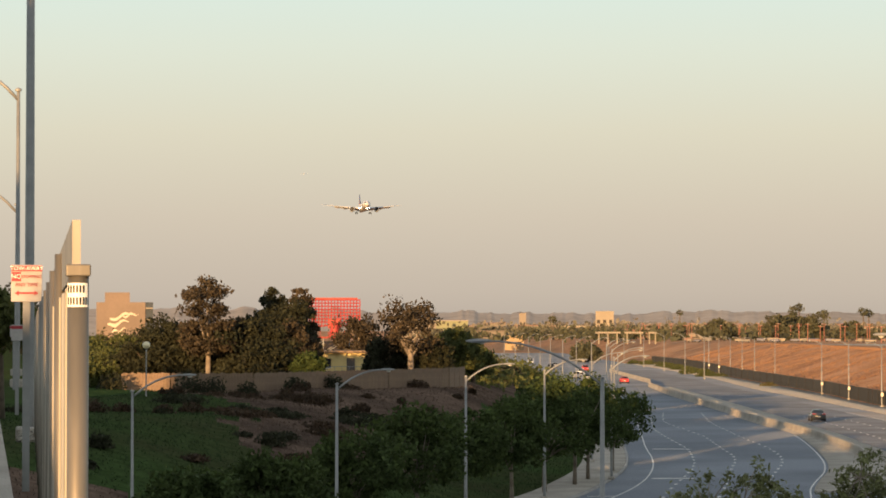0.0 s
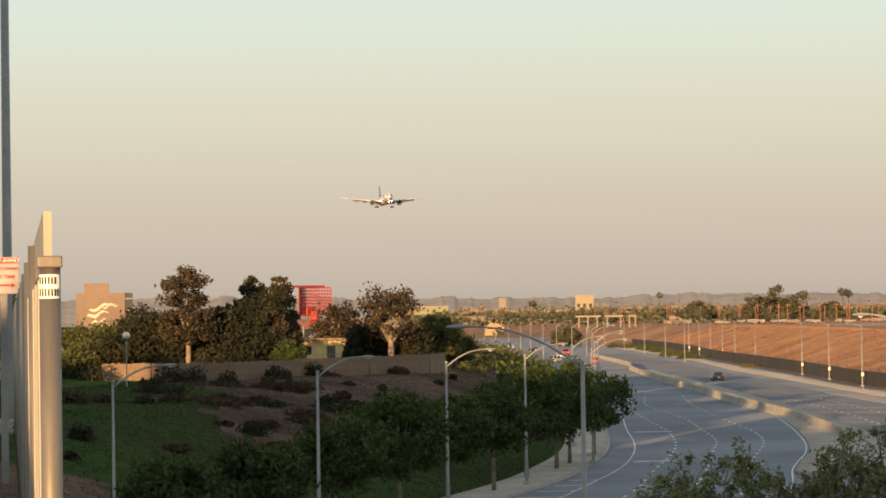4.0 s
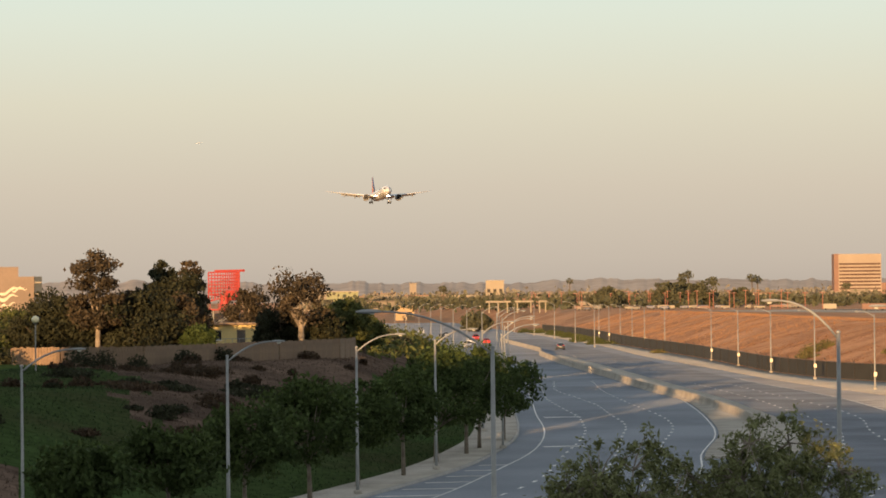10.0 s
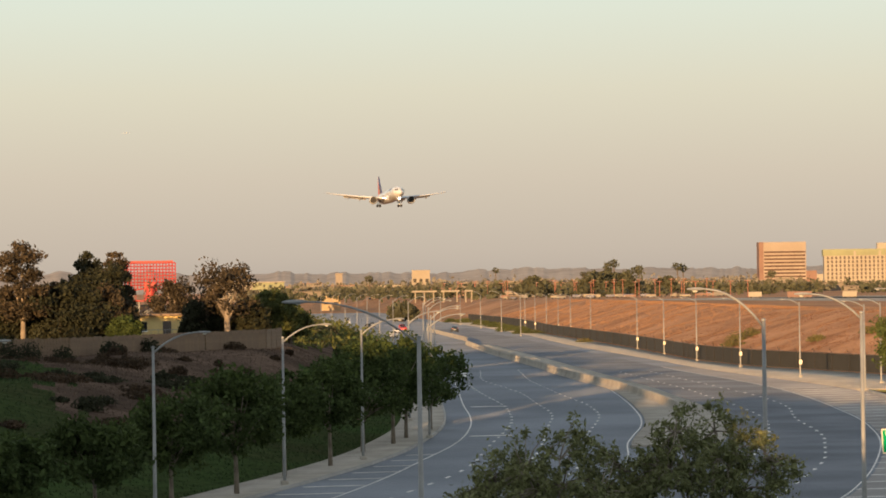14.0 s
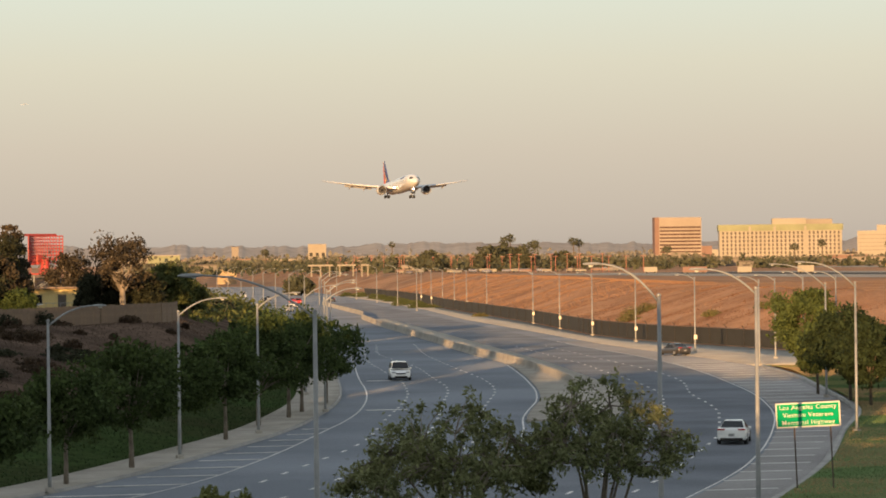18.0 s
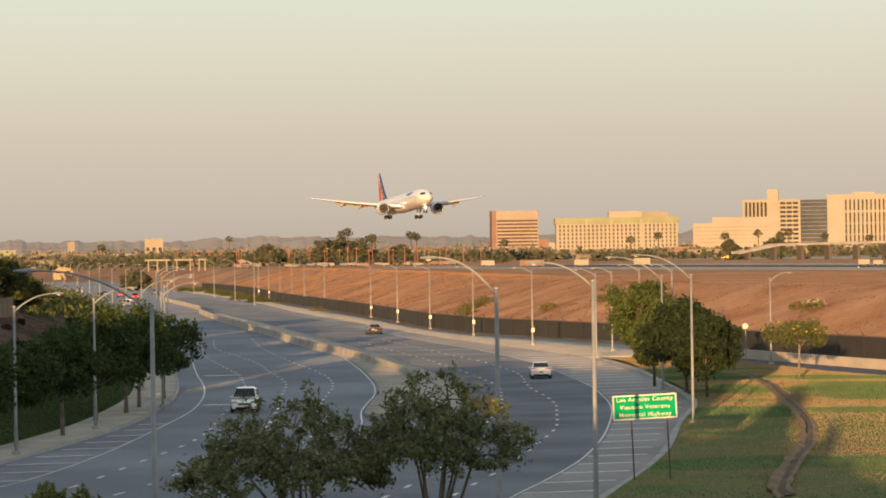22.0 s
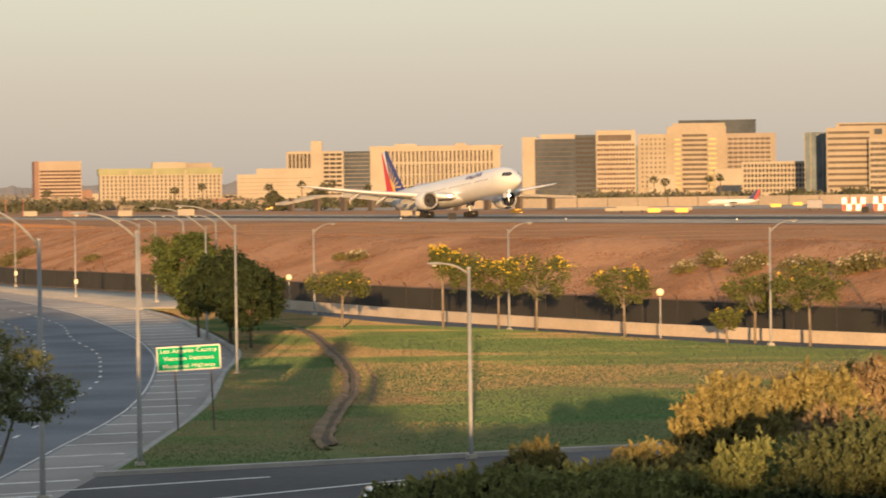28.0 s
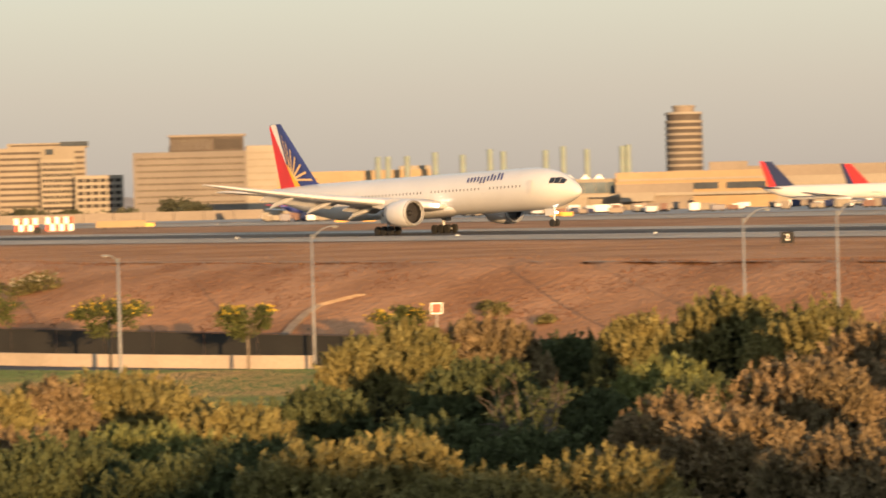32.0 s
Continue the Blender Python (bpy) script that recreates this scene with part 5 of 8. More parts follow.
M["blade"] = leaf_material("lawn_blades", (0.130, 0.185, 0.078), (0.102, 0.155, 0.066), 0.12, 0.2)
M["blade_dry_lit"] = leaf_material("dry_and_lit_lawn_blades", (0.38, 0.275, 0.15), (0.29, 0.215, 0.12), 0.12, 0.3)
M["blade_pale"] = leaf_material("pale_lawn_blades", (0.215, 0.23, 0.10), (0.17, 0.195, 0.085), 0.12, 0.2)
grass_stuff("lawn_grass", lp[keep & (patch < 0.54)], 0.048, "blade", "short green blades of the lawn")
grass_stuff("lawn_grass", lp[keep & (patch >= 0.54) & (patch < 0.63)], 0.048, "blade_pale", "pale green blades of the lawn")
grass_stuff("lawn_grass", lp[keep & (patch >= 0.63)], 0.048, "blade_dry_lit", "straw-coloured blades of the lawn, dry and partly painted sunlit")


# ---- airfield ----
def flat(name, a, b, y0, y1, z, mat, label, category):
    return tagged(fast(name, [(a, y0, z), (b, y0, z), (b, y1, z), (a, y1, z)], [(0, 1, 2, 3)], M[mat]), label, category, kind="structure")


M["runway"] = material("runway_concrete", (0.40, 0.36, 0.31), 0.95, 0, (0.32, 0.288, 0.245), 0.03, 0.6, 0, 0.2, spec=0.1, stony=3.5)
M["rubber_marks"] = material("rubber_streaks", (0.085, 0.075, 0.068), 0.95, 0, (0.16, 0.14, 0.12), 0.05, 0.8, 0, 0.3, stretch=(1, 0.08, 1), spec=0.05)
M["chute"] = material("stained_concrete", (0.33, 0.245, 0.165), 0.9, 0, (0.25, 0.175, 0.11), 0.5, 4, 0.2, 0.2)
runway = flat("runway", 250, 345, -700, 960, RUNWAY_Z + 0.02, "runway", "pale grey runway with dark tyre marks", "runway")
flat("runway_marks", 284, 317, -700, 940, RUNWAY_Z + 0.04, "rubber_marks", "dark rubber marks along the runway", "runway")
fast("edge_stripe", [(281.5, -700, RUNWAY_Z + 0.04), (282.8, -700, RUNWAY_Z + 0.04), (282.8, 960, RUNWAY_Z + 0.04), (281.5, 960, RUNWAY_Z + 0.04)], [(0, 1, 2, 3)], M["paint"], runway, "white edge stripe")
fast("edge_stripe", [(319, -700, RUNWAY_Z + 0.04), (320.2, -700, RUNWAY_Z + 0.04), (320.2, 960, RUNWAY_Z + 0.04), (319, 960, RUNWAY_Z + 0.04)], [(0, 1, 2, 3)], M["paint"], runway, "white edge stripe")
flat("service_road", 161, 163, 120, 245, RUNWAY_Z + 0.06, "chute", "pale worn track along the airfield's edge", "road")
flat("taxiway", 456, 548, -900, 1300, RUNWAY_Z + 0.02, "runway", "grey concrete taxiway", "taxiway")
flat("taxiway_apron", 560, 1000, -900, 1300, RUNWAY_Z + 0.02, "asphalt_pale", "grey terminal apron", "apron")
chute = bmesh.new()
CHUTE = [(134.5, 182.3), (139.0, 186.6), (143.9, 191.1), (146.7, 193.1), (148.4, 193.7), (149.9, 192.4), (150.8, 191.4)]
loft(chute, [[Vector((x - dy, y + dy, on_ground(x, y) + dz)) for dy, dz in ((-0.24, 0.18), (0.24, 0.18), (0.24, -0.25), (-0.24, -0.25))] for x, y in CHUTE])
tagged(part("drainage_chute", chute, M["chute"]), "pale concrete drainage chute down the embankment", "drain")


# ---- buildings ----
M["beige_wall"] = material("beige_stucco", (0.285, 0.250, 0.200), 0.9, 0, (0.25, 0.218, 0.172), 0.05, 0.8, 0, 0.10)
M["tan_wall"] = material("tan_stone", (0.25, 0.215, 0.18), 0.9, 0, (0.215, 0.185, 0.155), 0.05, 0.8, 0, 0.10)
M["cream_wall"] = material("cream_wall", (0.312, 0.280, 0.230), 0.9, 0, (0.278, 0.248, 0.203), 0.05, 0.8, 0, 0.08)
M["red_band"] = material("reddish_panel", (0.21, 0.13, 0.105), 0.9, 0, (0.18, 0.11, 0.09), 0.1, 1, 0, 0.1)
M["window"] = glass("far_window", (0.055, 0.05, 0.048), 0.45)
M["window"].node_tree.nodes["Principled BSDF"].inputs["Specular IOR Level"].default_value = 0.03
M["glass_grey"] = material("grey_curtain_glass", (0.072, 0.084, 0.100), 0.6, 0, (0.052, 0.062, 0.076), 0.06, 0.5, 0, 0.2, spec=0.03)
M["glass_teal"] = material("teal_curtain_glass", (0.14, 0.175, 0.20), 0.6, 0, (0.095, 0.122, 0.14), 0.12, 0.5, 0, 0.3, spec=0.03)
M["sandgreen"] = material("copper_roof", (0.24, 0.25, 0.15), 0.9, 0, (0.20, 0.21, 0.13), 0.1, 1, 0, 0.1)
# Wall tone greyed, with weaker sunlight put into the colour
M["shade_grey"] = material("shade_toned_grey", (0.20, 0.185, 0.17), 0.9, 0, (0.175, 0.16, 0.15), 0.05, 0.8, 0, 0.1)
M["tan_light"] = material("pale_panel", (0.30, 0.252, 0.208), 0.9, 0, (0.265, 0.222, 0.182), 0.05, 0.8, 0, 0.1)
WINDOW_MESHES = {}


def window_mesh(w, h, mat):
    key = (round(w, 2), round(h, 2), mat)
    if key not in WINDOW_MESHES:
        bm = boxed(0, 0, 0, w, 0.16, h)
        me = bpy.data.meshes.new("window")
        bm.to_mesh(me)
        bm.free()
        me.materials.append(M[mat])
        WINDOW_MESHES[key] = me
    return WINDOW_MESHES[key]


class Block:
    """A building face-on to the viewer between two bearings; x runs along its front, from its left corner."""

    def __init__(self, name, az0, az1, dist, label, skew=0.0, z0=RUNWAY_Z):
        p, q = polar(az0, dist), polar(az1, dist)
        self.width, self.z0 = (q - p).length, z0
        self.k = dist * math.pi / 180
        self.az0 = az0
        self.root = empty(name, pose(p.x, p.y, z0 - 0.3, 0, 0, -(az0 + az1) / 2 + skew), label, "building")

    def x(self, az):
        return (az - self.az0) * self.k

    def slab(self, a0, a1, z_top, wall, depth=22.0, front=0.0, z_low=None, name="wall"):
        """A block of the building between two bearings up to z_top."""
        xa, xb, lo = self.x(a0), self.x(a1), (z_low if z_low is not None else self.z0 - 0.3) - self.z0 + 0.3
        hi = z_top - self.z0 + 0.3
        return part(name, boxed((xa + xb) / 2, front + depth / 2, (lo + hi) / 2, xb - xa, depth, hi - lo), M[wall], self.root)

    def grid(self, a0, a1, z_low, z_top, cols, rows, wall_part, fill=(0.55, 0.55), mat="window", front=0.0):
        """Windows over a stretch of the front, each a pane of its own set in the wall."""
        xa, xb = self.x(a0), self.x(a1)
        cw, rh = (xb - xa) / cols, (z_top - z_low) / rows
        me = window_mesh(cw * fill[0], rh * fill[1], mat)
        for r in range(rows):
            for c in range(cols):
                alike("window", me, wall_part, pose(xa + (c + 0.5) * cw, front - 0.03, z_low - self.z0 + 0.3 + (r + 0.5) * rh))

    def bands(self, a0, a1, z_low, z_top, rows, wall_part, fill=0.5, mat="window", front=0.0, name="window_band"):
        xa, xb = self.x(a0), self.x(a1)
        rh = (z_top - z_low) / rows
        for r in range(rows):
            part(name, boxed((xa + xb) / 2, front - 0.03, z_low - self.z0 + 0.3 + (r + 0.5) * rh, xb - xa - 0.3, 0.16, rh * fill), M[mat], wall_part)

    def fins(self, a0, a1, z_low, z_top, n, wall_part, width=0.5, mat="cream_wall", front=0.0, out=0.6):
        xa, xb = self.x(a0), self.x(a1)
        for k in range(n + 1):
            part("fin", boxed(xa + (xb - xa) * k / n, front - out / 2, (z_low + z_top) / 2 - self.z0 + 0.3, width, out, z_top - z_low), M[mat], wall_part)


def make_city():
    b = Block("office_tower", 17.39, 18.23, 2600, "banded tan office tower with a reddish end", 6)
    w = b.slab(17.39, 18.23, 43.8, "tan_light")
    b.bands(17.47, 18.22, 11, 37, 9, w, 0.50, "red_brown")
    b.slab(17.38, 17.46, 43.9, "red_band", 20, -0.4)
    b.slab(18.23, 18.42, 20, "red_band", 18)
    b.slab(18.42, 18.62, 17, "cream_wall", 18)

    b = Block("hotel", 18.55, 20.76, 2000, "long cream hotel with rows of windows and a green roof edge", 3)
    w = b.slab(18.55, 20.76, 29.6, "cream_wall", 24)
    b.slab(18.53, 20.78, 31.2, "sandgreen", 25, -0.5, 27.2, "roof_band")
    b.grid(18.58, 20.08, 9.5, 27.0, 20, 7, w, (0.44, 0.72), "tan_dark")
    b.grid(20.14, 20.74, 9.5, 27.0, 8, 7, w, (0.44, 0.72), "tan_dark")
    for a in (19.1, 19.55, 20.1):
        b.slab(a - 0.02, a + 0.02, 30, "cream_wall", 3, -1.2, None, "pilaster")
    b.slab(19.51, 20.12, 35, "cream_wall", 10, 5, 31.2, "penthouse")
    b.slab(20.12, 20.6, 34.4, "tan_wall", 10, 6, 31.2, "penthouse")

    b = Block("hotel_podium", 21.03, 22.9, 1990, "low stepped cream hotel wing", 0)
    w = b.slab(21.03, 22.5, 26.4, "cream_wall", 20)
    b.slab(21.38, 22.42, 30.0, "cream_wall", 16, 2, 26.4, "upper_wall")
    b.bands(21.05, 22.4, 13, 25, 5, w, 0.22, "tan_wall")

    b = Block("slab_hotel", 21.93, 25.85, 2300, "tall cream slab hotel with dark glass and vertical fins", 0)
    w = b.slab(21.93, 22.97, 45.1, "cream_wall", 20)
    b.fins(21.96, 22.38, 10, 44.2, 6, w, 0.7)
    b.grid(21.96, 22.38, 10, 44, 6, 1, w, (0.6, 0.96))
    b.slab(22.38, 22.58, 52.5, "cream_wall", 9, -2, None, "lift_tower")
    b.grid(22.6, 22.94, 12, 44, 3, 10, w, (0.86, 0.55))
    g = b.slab(22.97, 23.45, 44.6, "glass_grey", 19, -0.8, None, "glass_wall")
    b.bands(22.98, 23.44, 10, 44, 12, g, 0.12, "tan_wall", -0.8)
    w2 = b.slab(23.45, 25.82, 46.0, "cream_wall", 22)
    b.slab(23.44, 25.86, 48.0, "cream_wall", 22.6, -0.3, 46.0, "parapet")
    b.slab(23.9, 24.3, 49.6, "cream_wall", 8, 4, 48.0, "penthouse")
    b.slab(25.0, 25.2, 49.8, "cream_wall", 8, 4, 48.0, "penthouse")
    b.grid(23.75, 25.7, 36, 44.6, 26, 1, w2, (0.38, 0.92))
    b.grid(23.75, 25.7, 11, 35.2, 26, 3, w2, (0.38, 0.92))

    b = Block("glass_office", 26.22, 28.28, 1900, "dark glass office block beside a white striped tower", 0)
    b.slab(26.22, 26.5, 46.0, "cream_wall", 20, 0.6)
    g = b.slab(26.45, 27.18, 44.6, "glass_grey", 22, -0.6, None, "glass_wall")
    g2 = b.slab(27.18, 27.56, 46.9, "glass_grey", 22, 0.4, None, "glass_wall")
    b.bands(26.46, 27.17, 10, 44, 12, g, 0.16, "tan_dark", -0.6)
    b.grid(27.19, 27.55, 12, 46, 6, 12, g2, (0.8, 0.6), "window", 0.4)
    b.slab(26.55, 27.2, 47.6, "cream_wall", 14, 3, 44.6, "penthouse")
    w = b.slab(27.56, 28.28, 49.4, "cream_wall", 22, -0.3)
    b.bands(27.58, 28.26, 10, 42.0, 11, w, 0.5, "red_brown", -0.3)
    b.fins(27.58, 28.26, 10, 42.0, 12, w, 0.45, "cream_wall", -0.3, 0.3)
    b.slab(27.6, 28.2, 46.6, "tan_dark", 1, -0.5, 43.0, "louvre_band")
    b.slab(28.2, 28.32, 40, "glass_teal", 18, 0.8, None, "glass_wall")

    b = Block("stepped_hotel", 28.32, 30.84, 1900, "stepped golden hotel towers with banded balconies", 0)
    w = b.slab(28.32, 28.85, 46.7, "beige_wall", 20)
    b.grid(28.36, 28.84, 14, 45, 6, 11, w, (0.34, 0.45), "tan_dark")
    w = b.slab(28.85, 29.92, 51.0, "beige_wall", 22, -2)
    b.slab(28.95, 29.12, 46.5, "beige_wall", 4, -4.5, None, "bay_wall")
    b.slab(29.58, 29.8, 46.5, "beige_wall", 4, -4.5, None, "bay_wall")
    b.bands(29.12, 29.58, 12, 47, 12, w, 0.5, "tan_dark", -2)
    for r in range(11):
        for a in (28.95, 29.58):
            part("balcony", boxed(b.x(a + 0.09), -4.9, 8 + 2.9 * r, 3.4 if a < 29 else 4.6, 0.8, 0.9), M["yellow_tower"], w)
    b.slab(28.95, 29.9, 53.0, "beige_wall", 12, 2, 51.0, "penthouse")
    w = b.slab(29.92, 30.81, 46.5, "tan_wall", 20)
    b.bands(29.94, 30.72, 14, 44.5, 11, w, 0.5, "tan_dark")
    b.fins(29.94, 30.72, 14, 44.5, 8, w, 0.4, "tan_light", 0, 0.3)
    b.slab(28.5, 29.0, 22, "cream_wall", 8, -9, None, "annex_wall")
    b.slab(29.7, 30.2, 25, "cream_wall", 8, -9, None, "annex_wall")
    b.slab(29.05, 30.1, 55.4, "glass_grey", 12, 30, None, "rear_wall")
    b.slab(30.1, 30.47, 55.4, "glass_grey", 12, 29, None, "rear_wall")

    b = Block("low_office", 30.19, 31.72, 1700, "low cream office block with square windows", 0)
    w = b.slab(30.19, 31.5, 27.4, "cream_wall", 20)
    b.grid(30.22, 31.48, 10.5, 26.6, 19, 6, w, (0.62, 0.62))
    w = b.slab(31.5, 31.72, 27.8, "tan_wall", 18, 1)
    b.bands(31.5, 31.72, 12, 27, 5, w, 0.6, "window", 1)

    b = Block("teal_tower", 31.33, 31.76, 1650, "narrow teal glass tower", 0)
    g = b.slab(31.33, 31.76, 41.8, "glass_teal", 16, 0, None, "glass_wall")
    b.fins(31.33, 31.76, 9, 41.8, 4, g, 0.35, "beige_wall")

    b = Block("ribbed_office", 31.72, 33.35, 1600, "broad white office building with ribbon windows", 0)
    w = b.slab(31.72, 33.3, 43.0, "beige_wall", 22)
    b.slab(31.9, 33.35, 45.4, "beige_wall", 20, 1, 43.0, "upper_wall")
    b.slab(32.85, 33.35, 45.9, "glass_grey", 18, 0.6, 43.6, "roof_band")
    b.bands(31.74, 32.5, 12, 42, 10, w, 0.42, "tan_dark")
    b.bands(33.1, 33.28, 28, 42, 5, w, 0.42, "tan_dark")
    b.bands(31.95, 33.33, 43.4, 45.2, 1, w, 0.45, "tan_dark", 0.9)
    w2 = b.slab(32.48, 33.1, 37.0, "cream_wall", 8, -8.5, None, "front_wall")
    b.bands(32.5, 33.09, 11, 36, 9, w2, 0.55, "window", -8.5)
    b.fins(32.5, 33.09, 13, 36, 16, w2, 0.25, "cream_wall", -8.5, 0.3)
    b.slab(32.58, 32.72, 42.2, "glass_grey", 3, -1.2, 39.5, "vent_wall")

    b = Block("parking_block", 33.1, 33.97, 1580, "cream parking block with large openings", 0)
    w = b.slab(33.1, 33.97, 28.3, "cream_wall", 16)
    b.grid(33.13, 33.94, 11.5, 27.4, 6, 5, w, (0.78, 0.55))

    b = Block("brown_office", 34.15, 36.76, 1500, "broad ribbed tan office building with a dark rooftop", 0)
    # Grey front against a cream end: the uneven sunlight is painted in
    w = b.slab(34.15, 36.2, 37.6, "shade_grey", 30)
    b.fins(34.17, 36.18, 10, 37.2, 40, w, 0.4, "tan_wall", 0, 0.35)
    b.bands(34.2, 36.16, 12, 36, 8, w, 0.35, "tan_dark")
    w2 = b.slab(36.2, 36.76, 39.8, "cream_wall", 34, -0.5)
    b.bands(36.22, 36.74, 12, 38, 8, w2, 0.3, "beige_wall", -0.5)
    p = b.slab(34.82, 35.62, 44.6, "tan_dark", 14, 3, 37.6, "penthouse")
    b.fins(34.84, 35.6, 38.5, 43.4, 20, p, 0.3, "shade_grey", 3, 0.3)
    b.slab(34.8, 36.2, 45.6, "tan_wall", 15, 1.5, 44.6, "roof_band")
    p = b.slab(35.6, 36.16, 44.6, "tan_dark", 14, 2, 37.6, "penthouse")
    b.grid(35.62, 36.14, 38.4, 43.6, 14, 1, p, (0.55, 0.95), "window", 2)
    b.slab(34.8, 35.0, 40.5, "glass_grey", 8, 4, 37.6, "penthouse")

    b = Block("terminal_hall", 36.76, 39.6, 1300, "long low ochre terminal hall", 0)
    w = b.slab(36.76, 39.55, 24.6, "ochre_wall", 30)
    b.slab(38.98, 39.55, 26.2, "cream_wall", 20, 4, 24.6, "upper_wall")
    b.slab(36.85, 39.5, 14.5, "beige_wall", 10, -10.2, None, "low_wall")
    b.grid(36.9, 39.5, 9.5, 13.5, 26, 1, w, (0.6, 0.6), "window", -10.2)

    b = Block("airport_terminal", 39.6, 48.6, 1100, "long pale airport terminal with dark window bands", 0)
    w = b.slab(41.0, 42.95, 17.6, "beige_wall", 26)
    g = b.slab(41.05, 42.95, 16.4, "glass_teal", 3, -0.4, 12.6, "glass_wall")
    b.fins(41.05, 42.95, 12.6, 16.4, 9, g, 0.2, "beige_wall", -0.4, 0.3)
    b.slab(39.3, 39.72, 17.8, "glass_teal", 4, 1.6, 14.4, "glass_wall")
    b.slab(39.25, 39.72, 14.4, "beige_wall", 8, 1, None, "low_wall")
    b.slab(40.04, 40.34, 17.2, "glass_grey", 1, 1.7, 15.0, "glass_wall")
    b.slab(41.0, 46.0, 12.2, "cream_wall", 3, -7.6, 11.2, "canopy")
    b.slab(42.95, 45.7, 17.2, "cream_wall", 1, -2.5, 16.4, "ledge")
    b.slab(41.2, 42.4, 11.2, "beige_wall", 8, -9, None, "gate_wall")
    b.slab(40.4, 40.7, 12.6, "cream_wall", 16, -18, 9.6, "jet_bridge")
    b.slab(41.7, 41.95, 12.4, "cream_wall", 16, -20, 9.4, "jet_bridge")
    w = b.slab(42.9, 45.8, 19.5, "ochre_wall", 28, -2)
    b.slab(42.9, 44.3, 15.4, "tan_wall", 4, -6.2, None, "front_wall")
    b.slab(44.0, 44.75, 15.4, "glass_grey", 1, -2.6, 13.2, "glass_wall")
    b.slab(44.9, 45.6, 15.4, "glass_grey", 1, -2.6, 13.2, "glass_wall")
    b.slab(45.6, 48.6, 17.0, "cream_wall", 24, 1)
    b.slab(44.6, 45.3, 22.6, "tan_wall", 10, 10, 19.0, "penthouse")
    b.slab(45.2, 48.6, 21.0, "tan_wall", 20, 30, None, "rear_wall")
    b.slab(43.0, 43.6, 12.4, "cream_wall", 14, -20, 9.4, "jet_bridge")
    b.slab(39.72, 41.0, 19.2, "beige_wall", 20, 2)
    for a in (42.05, 42.35, 42.6):
        part("roof_peak", loft(bmesh.new(), [[Vector((b.x(a) + dx, y, 17.9 - RUNWAY_Z + dz)) for dx, dz in ((-1.6, 0), (0, 1.7), (1.6, 0))] for y in (0.5, 6)]), M["sign_white"], b.root)

    root = empty("control_tower", pose(*polar(44.16, 1400)[:2], RUNWAY_Z - 0.3), "round banded control tower with a stepped cap", "tower")
    part("shaft", tubed([(0, 0, 0), (0, 0, 38)], [8.0, 8.0], 24), M["tan_dark"], root, smooth=True)
    for k in range(10):
        z = 12 + k * 2.75
        part("floor_band", tubed([(0, 0, z), (0, 0, z + 1.1)], [8.35, 8.35], 24), M["beige_wall"], root, "pale ring")
    part("cab_glass", tubed([(0, 0, 37.8), (0, 0, 40.6)], [7.6, 7.9], 20), M["tan_dark"], root)
    part("cab_roof", tubed([(0, 0, 40.6), (0, 0, 41.6)], [8.6, 8.2], 20), M["cream_wall"], root)
    part("upper_cab", tubed([(0, 0, 41.6), (0, 0, 44.0)], [4.6, 5.0], 18), M["tan_wall"], root)
    part("upper_roof", tubed([(0, 0, 44.0), (0, 0, 44.6)], [5.4, 5.0], 18), M["beige_wall"], root)

    for a, top in ((38.59, 30.0), (38.77, 30.0), (39.12, 30.0), (39.63, 31.2), (40.13, 30.0), (40.63, 32), (40.87, 31), (41.64, 31), (41.96, 32.4), (42.39, 31), (43.03, 32), (43.14, 32.4)):
        q = polar(a, 1282)
        py = empty("glass_pylon", pose(q.x, q.y, RUNWAY_Z - 0.2), "tall slim translucent glass pylon", "pylon", "glass pylons")
        part("shaft", tubed([(0, 0, 0), (0, 0, top - RUNWAY_Z)], [1.25, 1.25], 12), M["pylon"], py)
        for k in range(5):
            part("ring", tubed([(0, 0, 6 + 3.6 * k), (0, 0, 6.25 + 3.6 * k)], 1.33, 12), M["steel"], py)


M["red_brown"] = material("red_brown_spandrel", (0.10, 0.066, 0.056), 0.8, 0, (0.083, 0.055, 0.047), 0.1, 1, 0, 0.1, spec=0.05)
M["yellow_tower"] = material("golden_panels", (0.46, 0.36, 0.16), 0.6, 0, (0.41, 0.32, 0.14), 0.1, 1, 0, 0.1)
M["ochre_wall"] = material("ochre_wall", (0.36, 0.27, 0.165), 0.9, 0, (0.32, 0.24, 0.145), 0.05, 0.6, 0, 0.1)
M["tan_dark"] = material("shaded_brown_panel", (0.115, 0.098, 0.086), 0.8, 0, (0.092, 0.079, 0.070), 0.1, 1, 0, 0.1, spec=0.05)
M["pylon"] = material("frosted_pylon_glass", (0.23, 0.28, 0.25), 0.35, 0, (0.19, 0.23, 0.21), 0.2, 2, 0, 0.08)
make_city()


